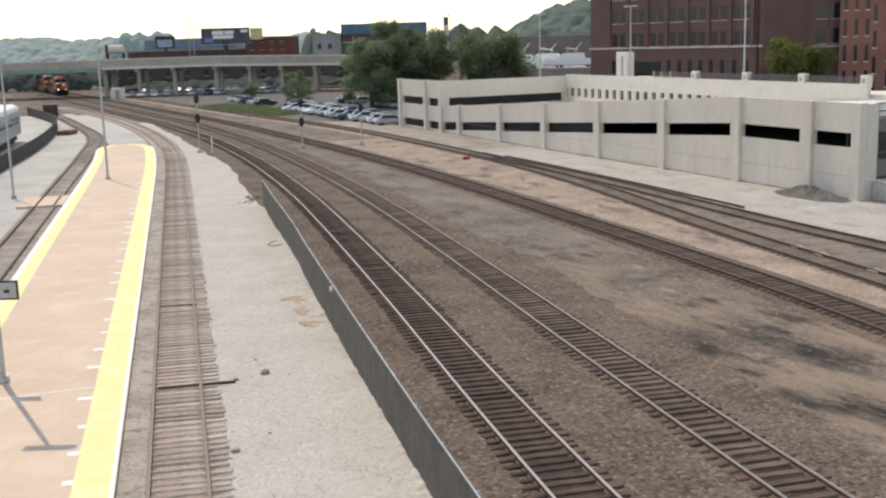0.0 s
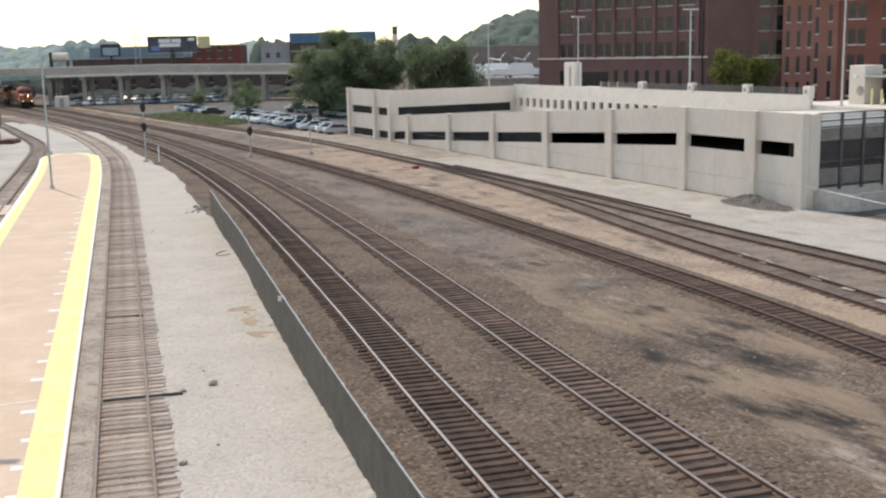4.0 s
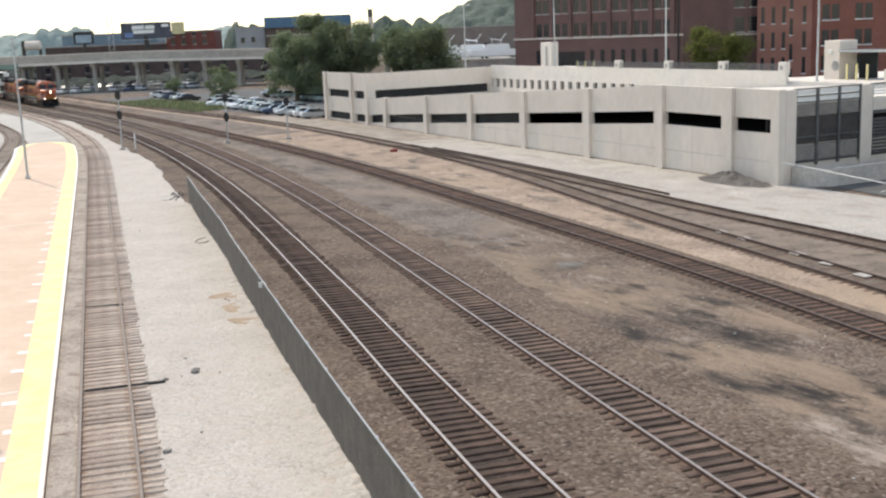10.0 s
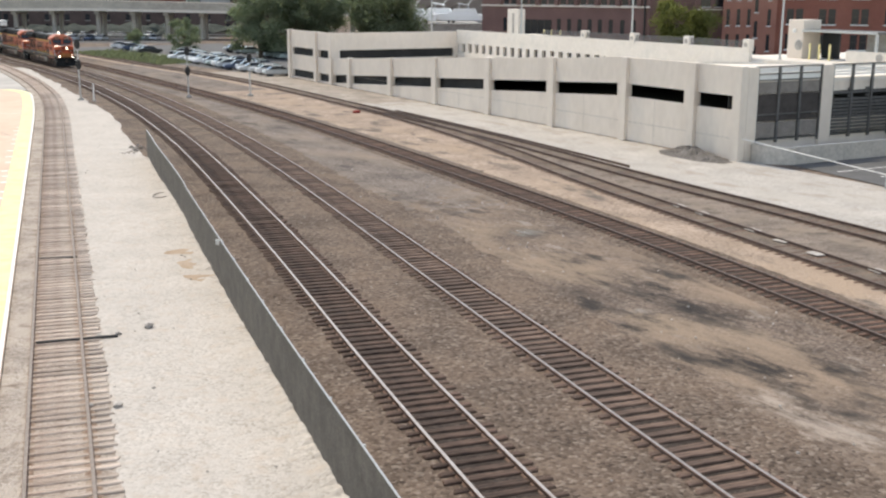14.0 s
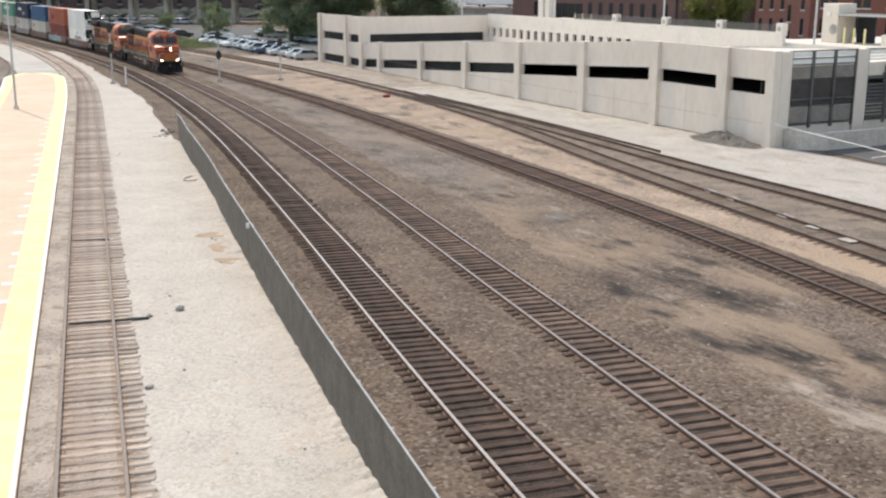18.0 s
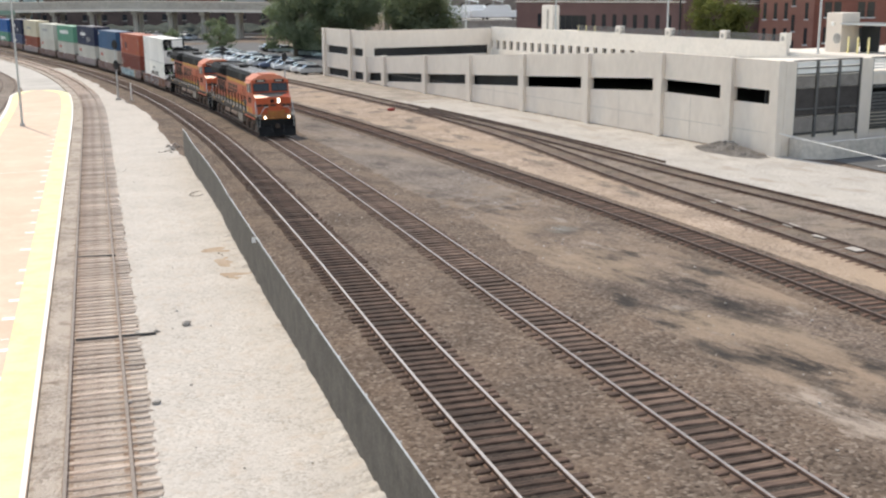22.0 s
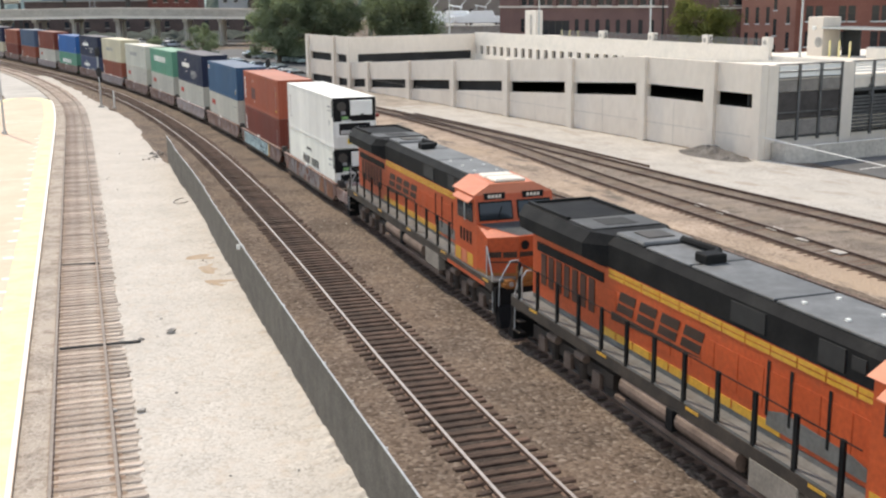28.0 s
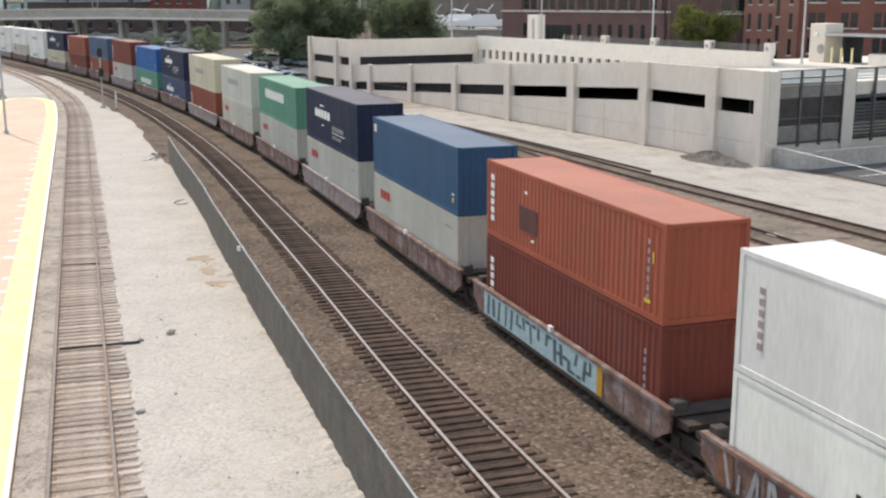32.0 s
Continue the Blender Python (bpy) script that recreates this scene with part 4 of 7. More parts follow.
        for j in range(n):
            q0, q1 = y0 + (y1 - y0) * j / n + 0.14, y0 + (y1 - y0) * (j + 1) / n - 0.14
            for z, hz in (((6.3, 0.17), (5.84, 0.17)) if k == 0 else ((6.42, 0.06), (6.22, 0.06), (6.02, 0.06), (5.82, 0.06))):
                part("white_louvre", B((-0.27, -0.25, q0, q1, z - hz, z + hz)), WHITE_PAINT, g, "white metal louvre")
            if k == 0:
                part("mesh_panel", B((-0.255, -0.245, q0, q1, 3.25, 4.62)), MESH_DARK, g, "dark brown mesh panel")
                part("mesh_panel", B((-0.255, -0.245, q0, q1, 2.72, 3.1)), MESH_DARK, g)
                # brown panels paint the shade that falls on the deck edges
                part("mesh_panel", B((-0.255, -0.245, q0, q1, 4.66, 5.5)), EDGE_SHADE, g, "brown panel standing in for shade on a deck edge")
                part("mesh_panel", B((-0.255, -0.245, q0, q1, 1.55, 2.66)), EDGE_SHADE, g, "brown panel standing in for shade on a deck edge")
        if k:
            for q in range(13):
                z = 1.6 + q * 0.255
                if q in (10, 12):
                    for j in range(n):
                        q0 = y0 + (y1 - y0) * j / n + 0.14
                        part("louvre", B((-0.3, -0.2, q0, q0 + (0.4 if j % 2 else 0.15), z, z + 0.16)), SCREEN, g)
                    continue
                part("louvre", B((-0.3, -0.2, y0, y1, z, z + 0.17)), SCREEN, g)
    # stair tower by the ramp head and lift kiosk with canopy on the deck
    part("stair_pylon", B((58.4, 60.9, -19.4, -18.4, 5.8, 9.6), bevel=0.04), CONCRETE_W, g)
    part("pylon_slot", B((59.3, 59.7, -18.4, -18.36, 6.7, 9.1)), CONCRETE_D, g)
    part("kiosk", B((15.75, 17.6, -24.2, -22.0, 5.8, 9.25), bevel=0.04), CONCRETE, g)
    part("kiosk_roundel", rod((16.2, -22.0, 7.0), (16.2, -21.97, 7.0), 0.45, 14), CONCRETE_D, g)
    part("kiosk_lamp", B((16.55, 16.95, -22.0, -21.85, 8.1, 8.45), bevel=0.04), WHITE_PAINT, g)
    part("canopy", B((7.4, 15.74, -25.0, -21.9, 8.2, 8.4), bevel=0.03), SCREEN, g)
    part("canopy_edge", B((7.4, 15.74, -21.9, -21.84, 8.22, 8.38)), STEEL, g)
    part("canopy_door", B((13.6, 15.7, -24.5, -24.4, 5.8, 8.2)), GLASS, g, "dark glass lobby door")
    part("canopy_wall", B((7.6, 10.6, -24.6, -24.4, 5.8, 8.2)), CONCRETE_D, g)
    part("canopy_post", B((7.5, 7.7, -22.2, -22.0, 5.8, 8.2)), STEEL, g)
    part("deck_barrier", B((2.0, 10.6, -22.1, -21.9, 5.8, 6.75)), CONCRETE_W, g)
    part("barrier_roundel", rod((7.0, -21.9, 6.3), (7.0, -21.87, 6.3), 0.36, 12), CONCRETE_D, g)
    for u, y in ((14.45, -21.6), (13.35, -21.6), (12.15, -21.6), (53.4, -18.9), (51.8, -18.9), (50.0, -18.9)):
        part("bollard", rod((u, y, 5.8), (u, y, 7.2 if u < 20 else 7.35), 0.09, 8), YELLOW, g, "yellow steel bollard")
    part("guard_cable", rod((-0.45, 0.0, 1.66), (-13.0, 0.0, 0.9), 0.03, 6), WHITE_PAINT, g, "white pipe rail sloping down from the corner")
    part("cable_post", B((-13.08, -12.92, -0.08, 0.08, -0.1, 0.95)), STEEL, g)
    # low curved ramp wall at the corner
    part("ramp_wall", B((-1.8, -0.5, -1.2, -0.9, -0.1, 1.25), (-3.1, -2.8, -20, -2.4, -0.1, 1.2)), RAMP_GREY, g)
    bm = bmesh.new()
    a = [bm.verts.new(c) for c in ((-1.8, -0.9, -0.1), (-3.1, -2.4, -0.1), (-2.8, -2.5, -0.1), (-1.7, -1.2, -0.1), (-1.8, -0.9, 1.25), (-3.1, -2.4, 1.2), (-2.8, -2.5, 1.2), (-1.7, -1.2, 1.25))]
    for f in ((0, 1, 5, 4), (1, 2, 6, 5), (2, 3, 7, 6), (3, 0, 4, 7), (4, 5, 6, 7)):
        bm.faces.new([a[j] for j in f])
    part("ramp_wall", bm, RAMP_GREY, g)
    part("ramp_wall_cap", B((-3.12, -2.78, -20, -2.5, 1.2, 1.24)), CONCRETE_W, g)
    return g


RAMP_GREY = surface("ramp_concrete", (0.44, 0.405, 0.365), (0.52, 0.48, 0.435), scale=0.4, rough=0.9, world_space=True, stain=((0.36, 0.335, 0.30), 0.5, 0.5))
MESH_DARK = surface("dark_screen_mesh", (0.045, 0.038, 0.035), (0.065, 0.056, 0.052), scale=2, rough=0.8)
# brown standing in for the deck edges' shade
EDGE_SHADE = surface("deck_edge_shade", (0.20, 0.178, 0.16), (0.25, 0.225, 0.205), scale=2, rough=0.8)
SCREEN = surface("screen_metal", (0.10, 0.098, 0.096), (0.135, 0.132, 0.13), scale=2, rough=0.55, metal=0.3)


HEAP_GREY = stones("heap_gravel", ((0.10, 0.09, 0.083), (0.15, 0.136, 0.126), (0.19, 0.175, 0.162), (0.12, 0.108, 0.1)), 0.12, dirt=(0.135, 0.12, 0.108), dirt_scale=0.8)


def lanes():
    """Pale lane in front of the garage, exit drive with painted stalls, dirt heap."""
    V, F = [], []
    n = 190
    rnd = random.Random(13)
    back = GARAGE.inverted()
    edge = []
    for k in range(400):
        s = -30 + k * 0.6
        x, y, _ = MAIN.at(s, outer(s) - 1.35)
        q = back @ Vector((x, y, 0))
        edge.append((q.x, q.y))
    eu, ew = zip(*edge)
    for k in range(n + 1):
        u = -26 + 76 * k / n
        w = float(np.interp(u, eu, ew)) + rnd.uniform(-0.2, 0.2)
        V += [GARAGE @ Vector((u, -0.6, 0.03)), GARAGE @ Vector((u, w, 0.028)), GARAGE @ Vector((u, w + 0.5, -0.03))]
    F = [(3 * k + j, 3 * k + j + 1, 3 * k + j + 4, 3 * k + j + 3) for k in range(n) for j in range(2)]
    W = []
    for k in range(n + 1):
        u = 36 + 66 * k / n
        lift = min(1.0, (u - 36) / 16)
        w = float(np.interp(u, eu, ew)) + rnd.uniform(-0.2, 0.2)
        for q, z in ((-0.6, 0.036), (w * 0.25, 0.036), (w * 0.5, 0.036), (w * 0.75, 0.036), (w, 0.034), (w + 0.5, -0.03)):
            W.append(GARAGE @ Vector((u, q, z - 0.03 * (1 - lift) + (0.012 * rnd.uniform(-1, 1) if lift < 1 else 0))))
    raw("gravel_lane", W, [(6 * k + j, 6 * k + j + 1, 6 * k + j + 7, 6 * k + j + 6) for k in range(n) for j in range(5)], LANE_TAN, label="dusty tan gravel lane along the garage's far end", kind="structure", category="gravel")
    raw("gravel_lane", V, F, WHITE_GRAVEL, label="bright pale gravel lane along the garage", kind="structure", category="gravel")
    c = [GARAGE @ Vector(v) for v in ((-3.2, -2.0, 0.036), (-30, -2.0 + 3.5, 0.036), (-30, -30, 0.036), (-3.2, -30, 0.036))]
    D = []
    for k in range(301):
        u = 0.5 + 88 * k / 300
        D += [GARAGE @ Vector((u, -0.02, 0.075)), GARAGE @ Vector((u, 0.08 + 0.45 * rnd.random() ** 2.5, 0.042))]
    raw("wall_dirt", D, [(2 * k, 2 * k + 1, 2 * k + 3, 2 * k + 2) for k in range(300)], SOILED, label="dark dirt gathered along the garage wall's foot", kind="structure", category="ground")
    raw("exit_drive", c, [(0, 1, 2, 3)], ASPHALT, label="grey asphalt exit drive with white stall lines", kind="structure", category="road")
    d = thing("stall_lines", GARAGE, "white painted stall lines on the asphalt drive", "road marking", kind="structure")
    for x0, x1, y0, y1 in ((-9.6, -9.45, -12, -3.6), (-12.4, -12.25, -12, -4), (-6.9, -6.78, -12, -2.6), (-15, -6.8, -8.2, -8.05)):
        part("line", B((x0, x1, y0, y1, 0.036, 0.041)), WHITE_PAINT, d)
    bm = bmesh.new()
    rnd = random.Random(3)
    ring = []
    for r, z in ((1.0, 0.0), (0.86, 0.1), (0.72, 0.24), (0.54, 0.4), (0.36, 0.55), (0.2, 0.66), (0.08, 0.72)):
        ring.append([bm.verts.new((2.9 + 0.5 * z + math.cos(k * math.tau / 30) * 3.7 * r * rnd.uniform(0.88, 1.12), 1.3 + math.sin(k * math.tau / 30) * 1.5 * r * rnd.uniform(0.85, 1.12), z * rnd.uniform(0.75, 1.2))) for k in range(30)])
    for a, b in zip(ring[:-1], ring[1:]):
        for k in range(30):
            bm.faces.new((a[k], a[(k + 1) % 30], b[(k + 1) % 30], b[k]))
    bm.faces.new(ring[-1])
    h = part("soil_mound", bm, HEAP_GREY, label="low heap of dark gravel against the garage wall", category="heap")
    h.matrix_basis = GARAGE

# ---- far things ----


def flyover():
    """Elevated highway: deck on round-headed piers, green girder span over the tracks."""
    t = thing("highway_viaduct", pose(0, 286, 0), "long pale concrete highway viaduct on round columns", "bridge")

    def top(x):
        return 9.36 - 0.019 * (x + 58) if x > -58 else 9.36 + 0.005 * (x + 58)
    xs = [-220, -160, -122, -84, -58, -40, -20, 0, 22]
    for a, b in zip(xs[:-1], xs[1:]):
        za, zb = top(a), top(b)
        part("deck_span", prism(((a, za - 1.7), (b, zb - 1.7), (b, zb - 0.85), (a, za - 0.85)), -6.38, 6.38, "y"), VIADUCT, t)
        for y0, y1 in ((-6.5, -6.2), (6.2, 6.5)):
            part("parapet", prism(((a, za - 1.75), (b, zb - 1.75), (b, zb), (a, za)), y0, y1, "y"), VIADUCT, t)
            part("parapet_rail", prism(((a, za), (b, zb), (b, zb + 0.12), (a, za + 0.12)), y0 - 0.05, y1 + 0.05, "y"), CONCRETE, t)
        gm = GIRDER if b <= -84 else CONCRETE_W
        for y in (-6.3, -2.1, 2.1, 6.2):
            gd = 2.75 if b <= -84 else 2.35
            part("girder", prism(((a, za - gd), (b, zb - gd), (b, zb - 1.75), (a, za - 1.75)), y - 0.3, y + 0.25, "y"), gm, t, "green steel girder" if b <= -84 else "")
    for x in (-84, -75.5, -66.5, -56, -47.5, -39.5, -31, -22, -13, -4, 6, 16):
        z = top(x) - 2.35
        for y in (-3.8, 3.8):
            part("column", rod((x, y, -0.1), (x, y, z - 0.7), 0.55, 12), VIADUCT, t)
        part("pier_cap", B((x - 0.6, x + 0.6, -5.6, 5.6, z - 0.8, z)), VIADUCT, t)
    return t


VIADUCT = surface("viaduct_concrete", (0.40, 0.365, 0.32), (0.48, 0.44, 0.385), scale=0.3, rough=0.9, world_space=True, stain=((0.30, 0.275, 0.245), 0.4, 0.5))
GIRDER = surface("green_girder_paint", (0.20, 0.30, 0.24), (0.26, 0.36, 0.30), scale=0.5, rough=0.6)


def tree(name, x, y, h, r, seed, leaf, label, trunk=0.35, n=2600, low=0.25, clumps=16):
    """Tapered trunk, limbs, and a crown of many small leaves gathered in clumps, with gaps."""
    rnd = random.Random(seed)
    t = thing(name, pose(x, y, -0.1), label, "tree")
    bm = rod((0, 0, 0), (rnd.uniform(-.2, .2), 0, h * 0.35), trunk, 9, r2=trunk * 0.75)
    blobs = []
    lobes = [(rnd.uniform(0, math.tau), rnd.uniform(0.72, 1.1)) for _ in range(5)]
    for k in range(clumps * 2):
        a = k * 2.4 + rnd.uniform(-0.6, 0.6)
        reach = 0.55 + 0.45 * max(w * (0.5 + 0.5 * math.cos(a - c)) ** 2 for c, w in lobes)
        lift = rnd.random() ** 0.8
        q = math.sqrt(rnd.random()) * reach * math.sqrt(max(0.12, 1 - abs(lift * 1.1 - 0.3) ** 2.2))
        br = r * rnd.uniform(0.13, 0.27)
        bz = h * (low + 0.06 + (0.97 - low - 0.06) * lift * (0.72 + 0.28 * reach)) - br * 0.6
        bx, by = math.cos(a) * r * q * 0.92, math.sin(a) * r * q * 0.92
        blobs.append((bx, by, bz, br))
        if k % 2 == 0:
            rod((0, 0, h * rnd.uniform(0.2, 0.36)), (bx * 0.8, by * 0.8, bz * 0.95), trunk * 0.4, 6, bm, r2=trunk * 0.1)
    part("trunk", bm, BARK, t)
    V, F = [], []
    for k in range(n):
        bx, by, bz, br = blobs[k % len(blobs)]
        d = Vector((rnd.gauss(0, 1), rnd.gauss(0, 1), rnd.gauss(0, 1))) * br * 0.66
        c = Vector((bx + d.x, by + d.y, max(h * low, bz + d.z * 0.82)))
        s = rnd.uniform(0.09, 0.2) * (r / 5.0) ** 0.5
        u = (d.normalized() + Vector((rnd.gauss(0, .6), rnd.gauss(0, .6), rnd.gauss(0, .6) + 0.5))).normalized()
        w = u.orthogonal().normalized() * s
        v = u.cross(w)
        i = len(V)
        V += [c - w, c + v * 0.8, c + w, c - v * 0.8 + u * s * 0.35]
        F += [(i, i + 1, i + 2), (i, i + 2, i + 3)]
    raw("crown", V, F, leaf, t, "crown of many small leaf clumps")
    return t


def windows_grid(t, x0, x1, z_rows, y, pitch, w, h, pair=True, sill=WHITE_PAINT):
    """Paired dark sash windows with pale sills along a facade."""
    x = x0
    while x + pitch <= x1 + 0.01:
        for z in z_rows:
            for dx in ((-w * 0.65, w * 0.65) if pair else (0,)):
                c = x + pitch / 2 + dx
                win = part("window", B((c - w / 2, c + w / 2, y - 0.02, y + 0.12, z, z + h)), GLASS_FAR, t, "dark sash window")
                part("sill", B((c - w / 2 - 0.12, c + w / 2 + 0.12, y - 0.18, y + 0.02, z - 0.22, z)), sill, win)
                part("meeting_rail", B((c - w / 2, c + w / 2, y - 0.05, y + 0.01, z + h * 0.5 - 0.04, z + h * 0.5 + 0.04)), DARK_STEEL, win)
        x += pitch


BRICK = surface("dark_red_brick", (0.175, 0.10, 0.09), (0.21, 0.122, 0.108), scale=0.25, rough=0.9, stain=((0.145, 0.088, 0.08), 0.15, 0.6), fine=6)
BRICK_O = surface("orange_brick", (0.26, 0.10, 0.074), (0.305, 0.122, 0.09), scale=0.25, rough=0.9, stain=((0.20, 0.07, 0.05), 0.15, 0.6), fine=6)
GLASS_FAR = glass("old_window_glass", (0.025, 0.027, 0.032), 0.15)


def warehouse():
    """Dark brick warehouse behind the garage, its front running obliquely, with a wing that faces the yard."""
    a, b = Vector((28.1, 205)), Vector((51.7, 178))
    L = (b - a).length
    t = thing("brick_warehouse", pose(28.1, 205, 0, 0, 0, math.degrees(math.atan2(b.y - a.y, b.x - a.x))), "tall dark red brick warehouse with paired sash windows", "building")
    H = 34
    part("front_wall", B((0, L, 0, 20, -0.1, H)), BRICK, t)
    part("belt_course", B((-0.1, L + 0.1, -0.25, 0.0, 9.2, 9.5)), CONCRETE, t, "pale stone belt course")
    rows = [9.6 + 4.1 * k for k in range(6)]
    pitch = 4.22
    for k in range(7):
        c = 6.6 + pitch * k
        for z in rows:
            for dx in (-0.82, 0.82):
                win = part("window", B((c + dx - 0.58, c + dx + 0.58, -0.02, 0.12, z, z + 2.3)), GLASS_FAR, t, "dark sash window")
                part("sill", B((c + dx - 0.72, c + dx + 0.72, -0.16, 0.0, z - 0.2, z - 0.003)), SILL_STONE, win)
                part("meeting_rail", B((c + dx - 0.58, c + dx + 0.58, -0.05, -0.02, z + 1.1, z + 1.18)), DARK_STEEL, win)
    for k in range(8):
        x = 4.6 + pitch * k
        part("pier", B((x - 0.32, x + 0.32, -0.45, 0.0, 9.5, H)), BRICK, t)
    for x in (5.5, 17.6, 19.8, 22.0, 24.1, 26.2, 28.4, 30.7, 32.9):
        win = part("window", B((x - 0.42, x + 0.42, -0.02, 0.12, 4.9, 7.1)), GLASS_FAR, t, "dark ground floor window")
        part("arch", prism(((x - 0.42, 7.1), (x + 0.42, 7.1), (x + 0.25, 7.25), (x - 0.25, 7.25)), -0.02, 0.12, "y"), GLASS_FAR, win)
    part("entrance_glazing", B((10.0, 16.0, -0.03, 0.12, 4.2, 7.0)), GLASS_FAR, t, "dark glazed entrance")
    for x in (11.5, 13.0, 14.5):
        part("entrance_post", B((x - 0.06, x + 0.06, -0.08, -0.03, 4.2, 7.0)), DARK_STEEL, t)
    part("roof", B((-0.3, L + 0.3, -0.3, 20.3, H, H + 0.6)), CONCRETE_D, t)
    part("downpipe", rod((L - 0.8, -0.2, 0), (L - 0.8, -0.2, H), 0.15), DARK_STEEL, t)
    w = thing("brick_wing", pose(53.0, 187.5, 0), "dark red brick wing between two taller buildings", "building")
    part("front_wall", B((0, 19, 0, 14, -0.1, H - 3)), BRICK, w)
    part("belt_course", B((0, 19, -0.2, 0.0, 8.75, 9.0)), CONCRETE, w)
    for c in (5.0, 7.6, 11.2, 13.7):
        for z in rows:
            win = part("window", B((c - 0.85, c + 0.85, -0.02, 0.12, z - 0.25, z + 2.2)), GLASS_FAR, w, "dark sash window")
            part("sill", B((c - 1.0, c + 1.0, -0.16, 0.0, z - 0.45, z - 0.253)), SILL_STONE, win)
            part("meeting_rail", B((c - 0.85, c + 0.85, -0.05, -0.02, z + 0.95, z + 1.03)), DARK_STEEL, win)
    part("pier", B((9.1, 9.7, -0.3, 0.0, 9.0, H - 3)), BRICK, w)
    part("roof", B((-0.2, 19.2, -0.2, 14.2, H - 3, H - 2.5)), CONCRETE_D, w)
    return t


SILL_STONE = surface("weathered_sill_stone", (0.42, 0.38, 0.35), (0.52, 0.48, 0.45), scale=2, rough=0.85)


def mill():
    t = thing("orange_brick_building", pose(66.8, 186, 0, 0, 0, -19.5), "tall orange brick building with narrow windows and white sills", "building")
    H = 34
    part("corner_wall", B((0, 8.8, 0, 20, -0.1, H)), BRICK_L, t, "lighter orange brick corner block")
    part("front_wall", B((8.8, 46, 0.9, 20, -0.1, H)), BRICK_O, t)
    for k, x in enumerate((0.9, 2.6, 4.3, 5.5, 7.6)):
        for j in range(7):
            z = 6.3 + 4.2 * (j - 1) - (2.0 if k == 3 else 0)
            win = part("window", B((x - 0.27, x + 0.27, -0.03, 0.1, z, z + 2.7)), GLASS_FAR, t, "narrow dark window")
            part("sill", B((x - 0.38, x + 0.38, -0.2, 0.02, z - 0.2, z)), WHITE_PAINT, win)
    windows_grid(t, 9.2, 45, [6.6 + 4.2 * (k - 1) for k in range(7)], 0.9, 5.2, 1.15, 2.5)
    part("roof", B((-0.3, 46.3, -0.3, 20.3, H, H + 0.6)), CONCRETE_D, t)
    return t


BRICK_L = surface("pale_orange_brick", (0.34, 0.155, 0.118), (0.40, 0.19, 0.145), scale=0.25, rough=0.9, stain=((0.26, 0.105, 0.075), 0.15, 0.6), fine=6)


def block(name, x, y, w, d, h, material, label, rows=(), rz=0, z=0.0, pitch=4.0):
    t = thing(name, pose(x, y, z, 0, 0, rz), label, "building")
    part("wall", B((0, w, 0, d, -0.2, h)), material, t)
    part("roof", B((-0.2, w + 0.2, -0.2, d + 0.2, h, h + 0.4)), CONCRETE_D, t)
    if rows:
        windows_grid(t, 0.5, w - 0.5, rows, 0.0, pitch, 1.2, 1.6, pair=False, sill=CONCRETE_D)
    return t


def hill(name, x, y, w, d, h, seed, label, material=None, lean=0.0, crown=6.5):
    """A wooded ridge: a swell of land under many overlapping rounded tree crowns."""
    rng = np.random.default_rng(seed)
    nx, ny = int(2 * w / 1.25), 46
    u = np.linspace(-1, 1, nx + 1)[None, :].repeat(ny + 1, 0)
    v = np.linspace(0, 1, ny + 1)[:, None].repeat(nx + 1, 1)
    env = np.maximum(0, 1 - u * u) ** 0.45 * (1 + lean * u) * (0.86 + 0.08 * np.sin(u * 7 + seed) + 0.06 * np.sin(u * 19 + seed * 2))
    X, Y = x + u * w, y - d + 1.3 * d * v
    top = np.zeros_like(X)
    n = int(2 * w * 1.3 * d / (crown * crown * 0.55))
    for cx, cy, k in zip(rng.uniform(x - w, x + w, n), rng.uniform(y - d, y + 0.3 * d, n), rng.random(n)):
        r = crown * (0.42 + 0.5 * k)
        j0, j1 = np.searchsorted(X[0], (cx - r, cx + r))
        if j1 <= j0:
            continue
        q = 1 - ((X[:, j0:j1] - cx) ** 2 + (Y[:, j0:j1] - cy) ** 2) / (r * r)
        top[:, j0:j1] = np.maximum(top[:, j0:j1], np.sqrt(np.maximum(q, 0)) * r * (0.6 + 0.3 * (k * 7 % 1)))
    Z = h * env * np.sin(np.minimum(1, v * 1.15) * math.pi / 2) ** 0.8 + (top + rng.uniform(-0.3, 0.3, X.shape)) * np.minimum(1, 3 * env)
    V = np.stack([X + rng.uniform(-0.3, 0.3, X.shape), Y, Z], -1).reshape(-1, 3).tolist()
    F = [(j * (nx + 1) + i, j * (nx + 1) + i + 1, (j + 1) * (nx + 1) + i + 1, (j + 1) * (nx + 1) + i) for j in range(ny) for i in range(nx)]
    ob = raw(name, V, F, material or FAR_GREEN, label=label, category="woods", kind="stuff")
    ob.data.polygons.foreach_set("use_smooth", [True] * len(F))


